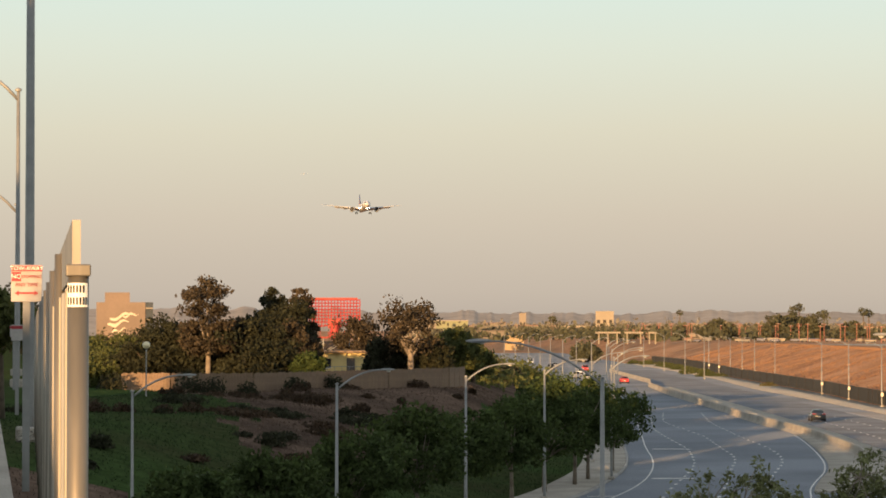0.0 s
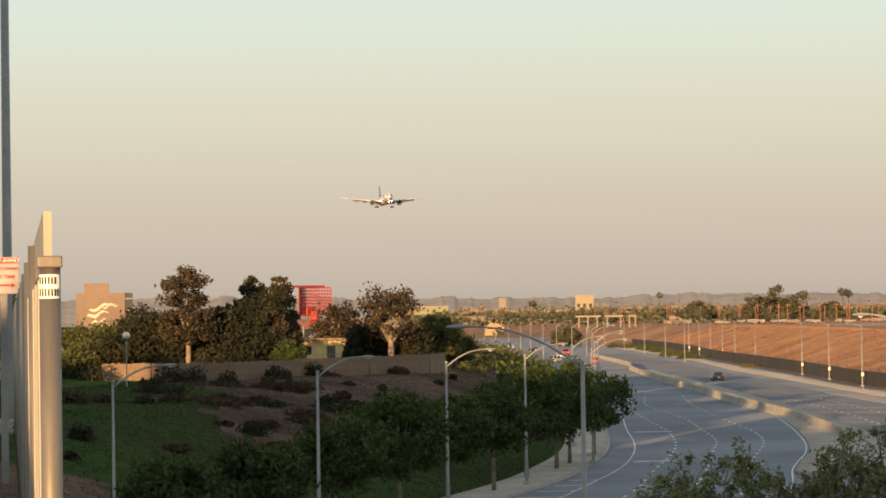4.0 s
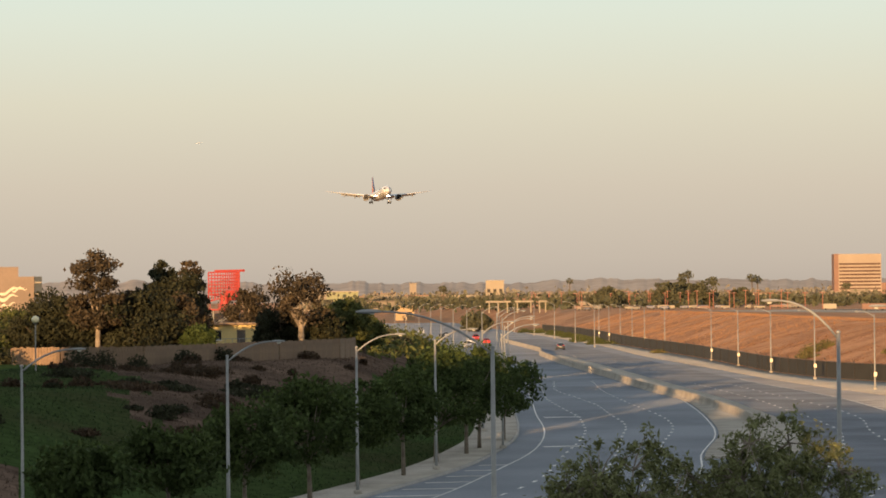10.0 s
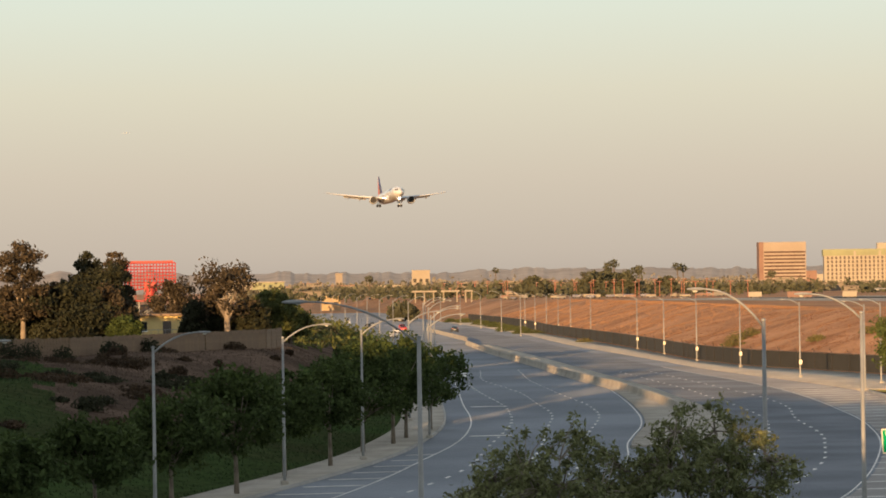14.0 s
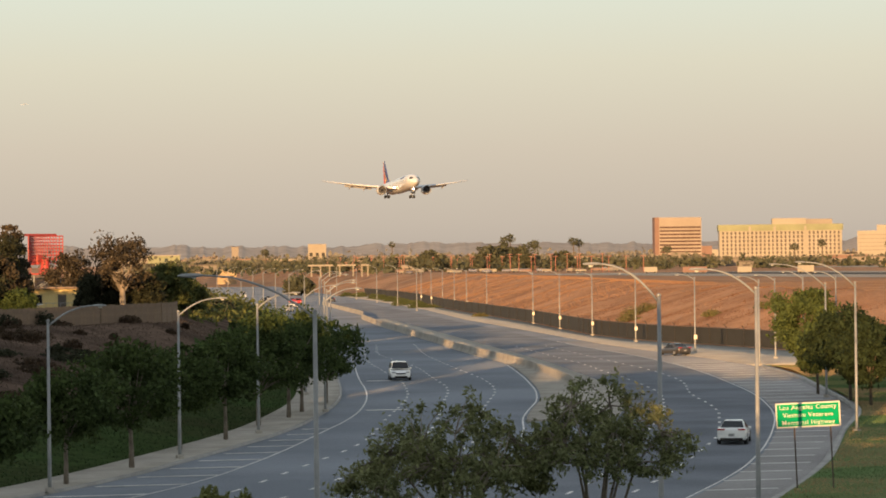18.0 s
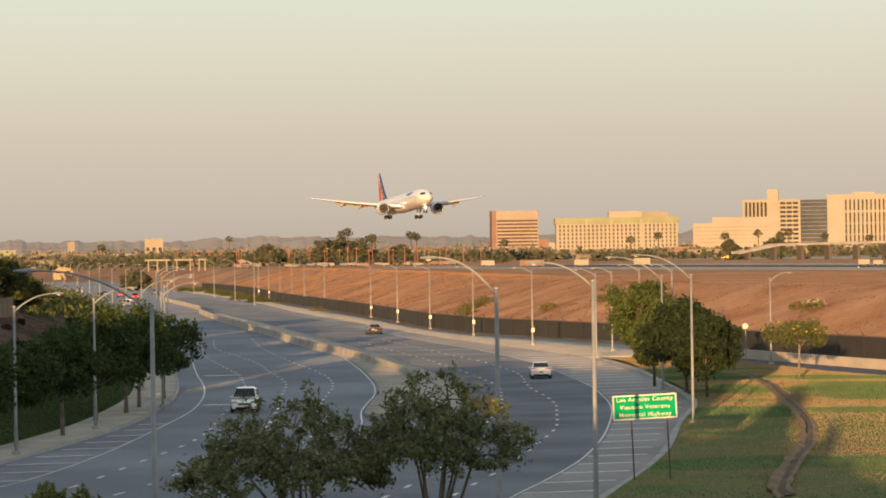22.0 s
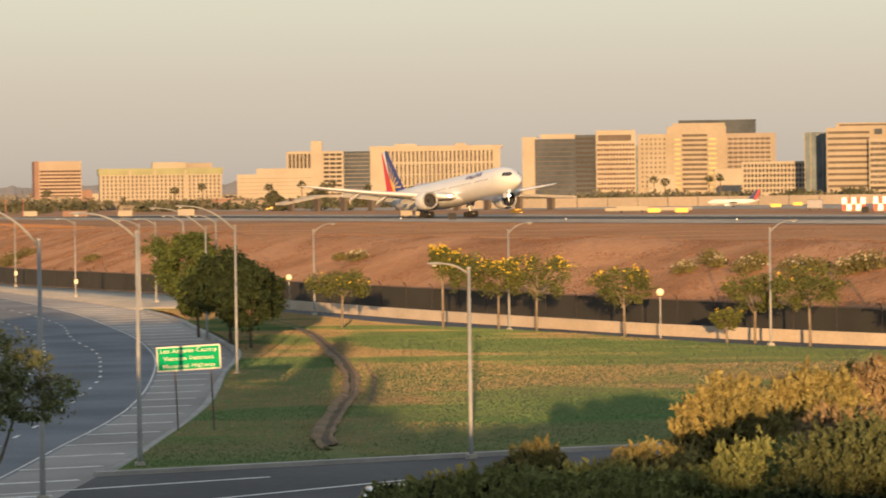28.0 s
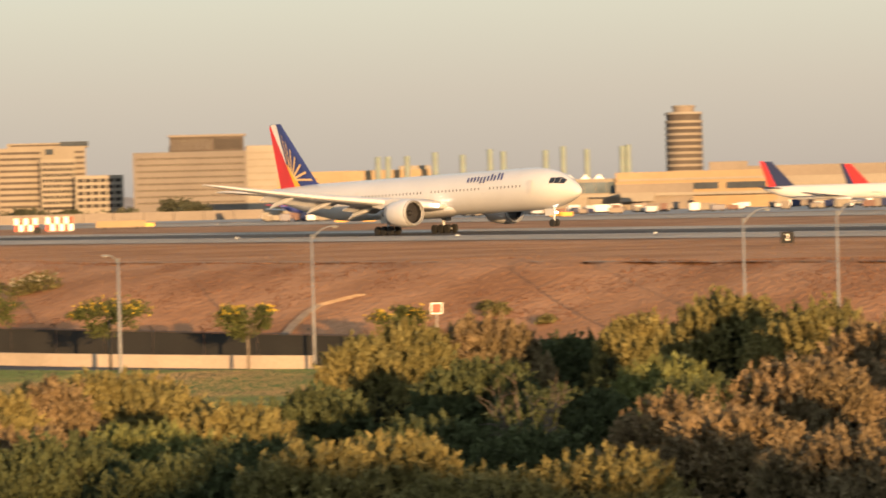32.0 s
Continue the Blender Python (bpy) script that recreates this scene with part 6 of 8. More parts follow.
# ---- mural block beyond the park, and other far houses ----
def make_mural_block():
    b = Block("mural_block", 2.02, 3.04, 640, "pinkish block of flats with a pale painted mural", 0, 4.5)
    w = b.slab(2.02, 2.9, 16.6, "pink_wall", 14)
    # End wall in dark grey; its shade is painted by the colour
    e = b.slab(2.9, 3.04, 16.6, "glass_grey", 12, 0.2, None, "shaded_wall")
    b.slab(2.17, 2.62, 18.6, "pink_wall", 8, 2, 16.6, "upper_wall")
    for z0, a0, a1, rise, thick in ((8.9, 2.26, 2.72, 1.5, 0.65), (7.6, 2.22, 2.60, 1.1, 0.75), (6.3, 2.30, 2.55, 0.7, 0.55), (9.6, 2.5, 2.78, 0.5, 0.45), (5.4, 2.42, 2.62, 0.2, 0.35)):
        stroke, rows = bmesh.new(), []
        for k in range(9):
            u = k / 8
            x, z = b.x(a0 + (a1 - a0) * u), z0 + rise * u + 0.35 * math.sin(u * 9 + z0)
            w_ = thick * (0.25 + 0.75 * math.sin(math.pi * min(1, u + 0.12)))
            rows.append([Vector((x, -0.10, z - w_ / 2)), Vector((x, -0.10, z + w_ / 2)), Vector((x, -0.02, z + w_ / 2)), Vector((x, -0.02, z - w_ / 2))])
        part("mural_stroke", loft(stroke, rows), M["mural"], w, "pale painted stroke")
    for k in range(5):
        part("balcony", boxed(b.x(2.97), -0.3, 2.0 + 2.3 * k, 1.4, 1.0, 0.25), M["cream_wall"], e)
    return b


M["pink_wall"] = material("pinkish_stucco", (0.215, 0.165, 0.135), 0.9, 0, (0.18, 0.14, 0.115), 0.2, 2, 0, 0.1)
M["mural"] = material("mural_paint", (0.60, 0.53, 0.43), 0.9, 0, None, 0.4, 3, 0, 0.1)
make_mural_block()


def far_house(az, dist, w, z0, z1, mat, roof="roof_dark", depth=12, label="far low pale building"):
    q = polar(az, dist)
    root = empty("far_building", pose(q.x, q.y, z0 - 0.2, 0, 0, -az), label, "building", "far buildings")
    wl_ = part("wall", boxed(0, depth / 2, (z1 - z0) / 2, w, depth, z1 - z0), M[mat], root)
    part("roof", boxed(0, depth / 2, z1 - z0 + 0.25, w + 0.6, depth + 0.6, 0.5), M[roof], root)
    n = max(2, int(w / 5))
    me = window_mesh(w / n * 0.5, (z1 - z0) * 0.16, "window")
    for k in range(n):
        alike("window", me, wl_, pose(-w / 2 + (k + 0.5) * w / n, -0.03, (z1 - z0) * 0.55))
    return root


M["far_wall"] = material("far_dull_wall", (0.20, 0.175, 0.145), 0.9, 0, (0.16, 0.14, 0.115), 0.05, 0.8, 0, 0.1)
r5 = np.random.default_rng(21)
far_house(11.24, 2600, 15, 7, 25, "beige_wall", "beige_wall", 16, "white block standing above far trees")
far_house(10.65, 1900, 20, 5, 12.5, "tan_wall", "cream_wall", 16)
far_house(9.6, 1500, 9, 1, 7.5, "ochre_wall", "ochre_wall", 10, "low yellow roadside building")
far_house(8.45, 1600, 17, 5, 15, "sandgreen", "cream_wall", 20, "pale green far hall")
far_house(7.9, 1600, 22, 5, 15, "tan_wall", "cream_wall", 20)
far_house(9.75, 2300, 5, 5, 22, "tan_wall", "tan_wall", 8)
for k in range(64):
    az = float(r5.uniform(8.0, 27))
    d = float(r5.uniform(1550, 3400)) if k % 3 else float(r5.uniform(1350, 1800))
    up = 6 + float(r5.uniform(2.5, 5.0)) + (d - 1500) * 0.0035
    far_house(az, d, float(r5.uniform(8, 26)), 6, up, ("far_wall", "tan_wall", "beige_wall", "far_wall", "red_band")[int(r5.integers(5))], ("roof_dark", "red_band", "tan_wall")[k % 3])


def make_canopies():
    """Flat pale roofs on columns beside the far road."""
    for a0, a1 in ((11.07, 11.53), (11.6, 11.94), (12.03, 12.18)):
        q, w = polar((a0 + a1) / 2, 1000), (a1 - a0) * 17.45
        root = empty("forecourt_canopy", pose(q.x, q.y, RUNWAY_Z - 0.1, 0, 0, -(a0 + a1) / 2), "flat pale canopy on columns beside the far road", "canopy", "forecourt canopies")
        part("roof", boxed(0, 3, 3.6, w, 6, 0.55), M["beige_wall"], root)
        for k in range(max(2, int(w / 2.4))):
            part("column", boxed(-w * 0.36 + 0.72 * w * k / (max(2, int(w / 2.4)) - 1), 1.0, 1.7, 0.4, 0.4, 3.4), M["beige_wall"], root)


make_canopies()


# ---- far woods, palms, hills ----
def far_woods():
    """Tree belts at growing distances, each a mass of leafy clumps with an uneven top. Haze is put into their leaf
    colours.
    """
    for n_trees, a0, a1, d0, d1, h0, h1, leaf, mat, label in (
            (520, 7.5, 30, 2500, 3700, 6, 13, 1.9, "leaf_haze", "far suburb trees with haze painted into their leaves"),
            (620, 7.5, 36, 1500, 2400, 3.5, 8.5, 1.25, "leaf_far", "belt of far trees beyond the airfield, haze painted into the leaves"),
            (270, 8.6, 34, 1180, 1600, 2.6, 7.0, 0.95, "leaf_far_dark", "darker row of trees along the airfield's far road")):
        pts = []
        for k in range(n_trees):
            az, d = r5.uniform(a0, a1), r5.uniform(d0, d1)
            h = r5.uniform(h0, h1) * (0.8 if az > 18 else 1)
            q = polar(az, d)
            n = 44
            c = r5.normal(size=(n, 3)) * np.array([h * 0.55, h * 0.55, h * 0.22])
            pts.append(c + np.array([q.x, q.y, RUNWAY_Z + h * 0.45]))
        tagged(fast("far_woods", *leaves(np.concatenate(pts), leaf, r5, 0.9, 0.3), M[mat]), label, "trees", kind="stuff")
    mid = []
    for k in range(90):
        az = r5.uniform(9.0, 12.5)
        d = r5.uniform(430, 1000)
        yy = d * math.cos(radians(az))
        x = float(smooth_line(LEFT_KERB, [yy])[0]) - r5.uniform(6, 26)
        mid.append(r5.normal(size=(60, 3)) * np.array([1.5, 1.5, 1.0]) + np.array([x, yy, 1.6 + on_ground(x, yy)]))
    tagged(fast("roadside_scrub", *leaves(np.concatenate(mid), 0.5, r5, 0.6, 0.3), M["leaf_olive"]), "olive scrub between the far roads", "scrub", kind="stuff")


# Leaf colours turn greyer with distance; the haze is painted into them
M["leaf_haze"] = leaf_material("haze_painted_suburb_leaves", (0.20, 0.182, 0.15), (0.165, 0.152, 0.126), 0.12, 0.1)
M["leaf_far"] = leaf_material("haze_greyed_far_leaves", (0.125, 0.12, 0.085), (0.10, 0.097, 0.07), 0.18, 0.1)
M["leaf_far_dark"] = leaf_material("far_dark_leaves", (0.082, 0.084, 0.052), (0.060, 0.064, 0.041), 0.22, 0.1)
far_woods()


def palm(az, dist, top, crown=2.0, z0=RUNWAY_Z):
    q = polar(az, dist)
    root = empty("palm_tree", pose(q.x, q.y, z0 - 0.2), "tall palm with a ragged round head", "palm", "palm trees")
    part("trunk", tubed([(0, 0, 0), (0.2, 0, (top - z0) * 0.5), (0, 0, top - z0)], [0.4, 0.28, 0.22], 6), M["bark"], root)
    n = 90
    a = r5.normal(size=(n, 3))
    a /= np.linalg.norm(a, axis=1)[:, None]
    a[:, 2] = a[:, 2] * 0.8 - 0.1
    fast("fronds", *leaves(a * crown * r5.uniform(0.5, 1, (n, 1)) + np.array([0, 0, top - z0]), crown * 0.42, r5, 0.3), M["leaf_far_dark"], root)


for az, d, top in [(14.65, 1350, 19.5), (14.75, 1350, 20.5), (15.2, 1360, 18), (15.9, 1400, 19), (16.0, 1410, 18.5), (17.6, 1500, 15.5), (19.9, 1500, 16), (20.4, 1500, 17.5), (21.6, 1500, 17), (22.2, 1500, 18), (22.6, 1500, 17), (22.75, 1480, 18), (23.4, 1480, 16), (15.0, 1900, 19), (14.2, 1900, 18), (28.6, 1500, 18), (28.8, 1500, 17), (29.6, 1480, 18), (29.8, 1480, 18.5), (12.6, 1900, 21), (10.3, 1500, 16), (24.2, 1490, 15)]:
    palm(az, d, top, 2.3)
for az, d, top, sp in [(22.5, 1480, 16.5, 6), (21.7, 1490, 15, 5), (23.3, 1470, 14, 5), (14.35, 1300, 17, 9), (14.95, 1305, 17.5, 9), (14.65, 1320, 18, 8), (13.3, 1300, 14, 9), (10.9, 1050, 13.5, 6), (15.7, 1350, 14, 6), (34.9, 1300, 15, 11), (35.2, 1290, 13, 9), (31.2, 1500, 12, 7), (32.2, 1500, 12.5, 6), (33.0, 1480, 11, 6), (9.0, 520, 9, 4), (9.3, 560, 8, 4)]:
    p = polar(az, d)
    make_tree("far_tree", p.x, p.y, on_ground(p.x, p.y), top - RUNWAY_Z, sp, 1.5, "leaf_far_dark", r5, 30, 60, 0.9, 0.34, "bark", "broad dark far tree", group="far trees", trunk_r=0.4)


def far_hills():
    az = np.arange(-14, 62, 0.03)
    top = 28 + 9 * patches(az * 0.35, az * 0, 21) + 4 * patches(az * 1.7, az * 0, 22) + 4.5 * patches(az * 6, az * 0, 23) ** 2 + 2.2 * patches(az * 17, az * 0, 24)
    top = top * np.interp(az, [24, 30], [1.0, 0.78])
    v = [tuple(polar(a, 4400, -1)) for a in az] + [tuple(polar(a, 4700, h)) for a, h in zip(az, top)]
    n = len(az)
    tagged(fast("backdrop_hills", v, [(i, i + 1, n + i + 1, n + i) for i in range(n - 1)], M["hill"]), "low wooded hills far off, haze painted into their colour", "hills", kind="structure")


# Pale hill colour that holds the haze itself
M["hill"] = material("haze_painted_hill", (0.37, 0.33, 0.295), 1.0, 0, (0.32, 0.287, 0.26), 0.01, 0.05, 0, 0.25, spec=0.0)
far_hills()


# ---- airfield furniture ----
def approach_lights():
    for k, y in enumerate(np.arange(1000, 1440, 31.0)):
        for dx in ((-9, -3, 3, 9) if k % 3 == 0 else (-4, 4)):
            root = empty("approach_light_mast", pose(RUNWAY_X + dx, y, RUNWAY_Z - 1.0), "orange-red lattice mast of the approach lights", "mast", "approach light masts")
            h = 6.3 + 0.002 * (y - 985) + 0.8 * (k % 2)
            part("mast", tubed([(0, 0, 0), (0, 0, h)], [0.15, 0.11], 6), M["mast_red"], root)
            part("light_bar", boxed(0, 0, h + 0.1, 2.0, 0.15, 0.15), M["mast_red"], root)
            part("lamp", boxed(0, -0.2, h + 0.3, 0.3, 0.2, 0.25), M["steel"], root)


M["mast_red"] = material("faded_orange_paint", (0.30, 0.12, 0.085), 0.6, 0, (0.25, 0.10, 0.07), 0.6, 4, 0, 0.1)
approach_lights()


def board(x, y, w, h, mat, name, label, legs=True, z=RUNWAY_Z, turn=-24):
    root = empty(name, pose(x, y, z, 0, 0, turn), label, "sign board", "airfield signs")
    part("panel", boxed(0, 0, 0.35 + h / 2, w, 0.25, h, bevel=0.03), M[mat], root)
    for s in (-1, 1):
        part("leg", boxed(s * w * 0.3, 0, 0.2, 0.08, 0.08, 0.4), M["dark_metal"], root)
    return root


def on_field(az, x):
    return x, x / math.tan(radians(az))


nb = board(*on_field(45.98, 205), 1.2, 1.05, "rubber", "distance_board", "black runway board with a white figure", turn=-46)
lettering("2", 0.85, pose(0, -0.14, 0.87, 90, 0, 0), M["sign_white"], nb.children[0])
board(*on_field(24.93, 258), 1.5, 1.3, "rubber", "distance_board", "black and yellow runway board", turn=-25)
board(*on_field(32.4, 345), 1.5, 1.3, "rubber", "distance_board", "plain black runway distance board", turn=-32)
for az, xx in ((26.1, 352), (28.6, 356), (29.1, 356), (22.0, 500), (21.6, 480), (30.8, 470), (34.4, 440), (37.9, 470), (38.4, 470), (41.8, 520), (42.0, 520), (31.2, 520), (19.2, 500)):
    board(*on_field(az, xx), 3.0, 1.0, "yellow_paint", "taxiway_board", "small yellow taxiway sign", turn=-az)
for az in (43.6, 40.0, 36.0, 30.1, 27.0, 24.0):
    q = on_field(az, 262)
    li = empty("edge_light", pose(*q, RUNWAY_Z), "small runway edge light", "light", "edge lights")
    part("stem", tubed([(0, 0, 0), (0, 0, 0.35)], 0.05, 6), M["dark_metal"], li)
    part("cap", tubed([(0, 0, 0.35), (0, 0, 0.55)], [0.13, 0.08], 8), M["sign_white"], li)


def checker_trailer(az, x, w, h, cols, rows):
    q = on_field(az, x)
    root = empty("checkered_cabin", pose(*q, RUNWAY_Z, 0, 0, -az), "red and white checkered airfield cabin", "cabin")
    b = part("body", boxed(0, 1.2, 0.4 + h / 2, w, 2.4, h), M["sign_white"], root)
    for i in range(cols):
        for j in range(rows):
            if (i + j) % 2 == 0:
                part("red_panel", boxed(-w / 2 + (i + 0.5) * w / cols, -0.04, 0.4 + (j + 0.5) * h / rows, w / cols, 0.06, h / rows), M["orange_check"], b)
    part("chassis", boxed(0, 1.2, 0.25, w * 0.9, 2.0, 0.3), M["dark_metal"], root)
    return root


M["orange_check"] = material("orange_check_paint", (0.60, 0.085, 0.05), 0.6, 0, (0.52, 0.07, 0.04), 0.5, 4, 0, 0.1)
checker_trailer(32.2, 380, 5.2, 2.9, 5, 2)
checker_trailer(32.8, 380, 6.0, 3.1, 6, 2)


# ---- parked airliners and apron clutter ----
def parked_jet(az, dist, turn, scale, body, tail, tail2, label):
    q = polar(az, dist)
    root = empty("parked_airliner", pose(q.x, q.y, RUNWAY_Z + 0.05, 0, 0, turn), label, "airplane", "parked airliners")
    S = scale
    ring = lambda x, r, z: [Vector((x * S, r * S * math.cos(k * math.tau / 14), (z + r * math.sin(k * math.tau / 14)) * S)) for k in range(14)]
    part("fuselage", loft(bmesh.new(), [ring(x, r, z) for x, r, z in ((-18.5, 0.1, 3.4), (-17.6, 0.9, 3.5), (-16, 1.5, 3.8), (-13, 1.95, 4.0), (10, 1.95, 4.0), (15, 1.3, 4.5), (19.5, 0.3, 5.2))]), M[body], root, smooth=True)
    fin = part("fin", loft(bmesh.new(), [[Vector((x0 * S, -0.15, z * S)), Vector((x1 * S, -0.15, z * S)), Vector((x1 * S, 0.15, z * S)), Vector((x0 * S, 0.15, z * S))] for x0, x1, z in ((11.0, 18.0, 5.6), (17.2, 20.2, 12.2))]), M[tail], root)
    part("rudder", loft(bmesh.new(), [[Vector((x0 * S, -0.2, z * S)), Vector((x1 * S, -0.2, z * S)), Vector((x1 * S, 0.2, z * S)), Vector((x0 * S, 0.2, z * S))] for x0, x1, z in ((16.0, 18.1, 5.6), (19.2, 20.3, 12.3))]), M[tail2], fin)
    for s in (-1, 1):
        part("wing", loft(bmesh.new(), [[Vector((x0 * S, s * y * S, z * S)), Vector((x1 * S, s * y * S, z * S)), Vector((x1 * S, s * y * S, (z + 0.35) * S)), Vector((x0 * S, s * y * S, (z + 0.35) * S))] for x0, x1, y, z in ((-4, 4, 1.5, 2.7), (4.5, 6.3, 17, 4.0))]), M["grey_paint"], root)
        part("tailplane", loft(bmesh.new(), [[Vector((x0 * S, s * y * S, z * S)), Vector((x1 * S, s * y * S, z * S)), Vector((x1 * S, s * y * S, (z + 0.2) * S)), Vector((x0 * S, s * y * S, (z + 0.2) * S))] for x0, x1, y, z in ((14, 18, 0.5, 5.0), (17.5, 19.2, 7, 5.6))]), M[tail], root)
        part("engine", tubed([(-4.6 * S, s * 5.6 * S, 1.7 * S), (-3.8 * S, s * 5.6 * S, 1.7 * S), (-0.6 * S, s * 5.6 * S, 1.8 * S)], [0.85 * S, 1.0 * S, 0.6 * S], 12), M[body], root)
        part("wheel", tubed([(0.5 * S, s * 2.6 * S - 0.3, 0.5 * S), (0.5 * S, s * 2.6 * S + 0.3, 0.5 * S)], 0.5 * S, 12), M["rubber"], root)
    if "belly" in label:
        under = lambda x, r, z: [Vector((x * S, (r + 0.04) * S * math.cos(math.radians(195 + 15 * k)), (z + (r + 0.04) * math.sin(math.radians(195 + 15 * k))) * S)) for k in range(11)]
        part("belly", loft(bmesh.new(), [under(x, r, z) for x, r, z in ((-17.6, 0.9, 3.5), (-16, 1.5, 3.8), (-13, 1.95, 4.0), (10, 1.95, 4.0), (15, 1.3, 4.5))]), M[tail], root, "red underside", smooth=True)
    part("nose_wheel", tubed([(-14 * S, -0.25, 0.4 * S), (-14 * S, 0.25, 0.4 * S)], 0.4 * S, 10), M["rubber"], root)
    part("gear_leg", boxed(-14 * S, 0, 1.3 * S, 0.2, 0.2, 2.0 * S), M["grey_paint"], root)
    return root


M["violet_blue"] = material("violet_blue_paint", (0.07, 0.09, 0.32), 0.4, 0, (0.06, 0.08, 0.28), 0.2, 3, 0, 0.08)
M["navy"] = material("navy_paint", (0.02, 0.03, 0.09), 0.4, 0, None, 0.2, 3, 0, 0.08)
parked_jet(30.02, 1010, -42, 0.44, "grey_paint", "navy", "red_paint", "small white regional jet with a dark red tail")
parked_jet(37.34, 1045, 197, 0.86, "violet_blue", "red_paint", "yellow_paint", "blue parked airliner with a red and yellow tail")
parked_jet(38.22, 1003, 196, 0.86, "violet_blue", "red_paint", "red_paint", "blue parked airliner with a red tail")
parked_jet(38.5, 961, 195, 0.82, "violet_blue", "red_paint", "red_paint", "blue parked airliner with a red tail")
parked_jet(39.4, 915, 17, 0.88, "violet_blue", "red_paint", "red_paint", "blue parked airliner with a red tail and red belly")
parked_jet(46.9, 940, 122, 1.15, "white_paint", "navy", "red_paint", "white parked airliner with a navy and red tail")
parked_jet(48.2, 950, 118, 1.05, "white_paint", "red_paint", "navy", "white parked airliner with a navy and red tail")


def apron_cart(x, y, w, d, h, mat, turn):
    root = empty("apron_cart", pose(x, y, RUNWAY_Z + 0.04, 0, 0, turn), "small apron vehicle or baggage cart", "cart", "apron carts")
    part("body", boxed(0, 0, 0.45 + h / 2, w, d, h, bevel=0.1), M[mat], root)
    part("chassis", boxed(0, 0, 0.4, w * 0.95, d * 0.9, 0.2), M["dark_metal"], root)
    for sx in (-1, 1):
        for sy in (-1, 1):
            part("wheel", tubed([(sx * w * 0.32, sy * d * 0.45 - 0.1, 0.3), (sx * w * 0.32, sy * d * 0.45 + 0.1, 0.3)], 0.3, 8), M["rubber"], root)


for k in range(150):
    az = float(r5.uniform(36.5, 48.2))
    q = polar(az, float(r5.uniform(860, 1060)))
    apron_cart(q.x, q.y, float(r5.uniform(1.4, 4.2)), 1.8, float(r5.uniform(0.9, 2.2)), ("cream_wall", "grey_paint", "red_band", "beige_wall", "sign_white", "navy", "tan_wall", "tan_light")[int(r5.integers(8))], -az + float(r5.uniform(-20, 20)))
for k in range(46):
    az = 12.6 + 4.2 * float(r5.uniform(0, 1))
    q = polar(az, float(r5.uniform(1060, 1160)))
    apron_cart(q.x, q.y, float(r5.uniform(1.8, 4.0)), 1.8, float(r5.uniform(0.5, 1.1)), ("navy", "tan_wall", "red_band", "navy", "beige_wall", "tan_dark", "shade_grey")[int(r5.integers(7))], -az)
for az, d, w, h, mname in [(18.1, 900, 7, 1.6, "red_band"), (19.0, 880, 4, 1.5, "cream_wall"), (20.1, 860, 4.5, 1.8, "cream_wall"), (17.3, 950, 4, 1.5, "cream_wall"), (24.1, 720, 2.6, 1.2, "cream_wall"), (24.35, 715, 2.2, 1.0, "cream_wall"), (28.5, 800, 22, 0.8, "cream_wall"), (28.2, 800, 8, 1.2, "cream_wall"), (33.9, 760, 12, 1.6, "ochre_wall"), (31.5, 800, 4, 2.2, "navy")]:
    q = polar(az, d)
    apron_cart(q.x, q.y, w, 2.2, h, mname, -az)


# ---- viaduct of the far road ----
def make_viaduct():
    root = empty("viaduct", None, "low concrete road viaduct beyond the runway", "bridge")
    a, b = polar(21.9, 1150), polar(27.2, 1000)
    n = 10
    part("deck", loft(bmesh.new(), [[Vector((p.x, p.y + dy, z)) for dy, z in ((0, 11.3 + hh), (0, 12.1 + hh), (10, 12.1 + hh), (10, 11.3 + hh))] for p, hh in ((a, -2.5), (a.lerp(b, 0.15), 0.2), (a.lerp(b, 0.6), 0.6), (b, -1.2))]), M["concrete"], root)
    for k in range(n):
        p = a.lerp(b, (k + 0.5) / n)
        # Concrete piers coloured dark brown, standing in for shade below the deck
        part("pier", boxed(p.x, p.y + 6.5, 8.8, 1.0, 4, 5.0), M["tan_dark"], root)


make_viaduct()
wall_a, wall_b = polar(24.5, 1150), polar(36.5, 1150)
blast = empty("blast_wall", None, "long low beige wall beyond the taxiways", "wall")
for k in range(22):
    p, q = wall_a.lerp(wall_b, k / 22), wall_a.lerp(wall_b, (k + 0.97) / 22)
    part("wall_panel", loft(bmesh.new(), [[Vector((c.x, c.y + dy, z)) for dy, z in ((0, RUNWAY_Z - 0.2), (0, RUNWAY_Z + 3.4), (0.5, RUNWAY_Z + 3.4), (0.5, RUNWAY_Z - 0.2))] for c in (p, q)]), M["tan_wall"], blast)

post_sign(121.08, 146.4, 0.05, 0.72, 0.68, 4.6, "orange_check", "sign_white", "warning_sign", "orange road sign with a pale border on a post", -39.6)


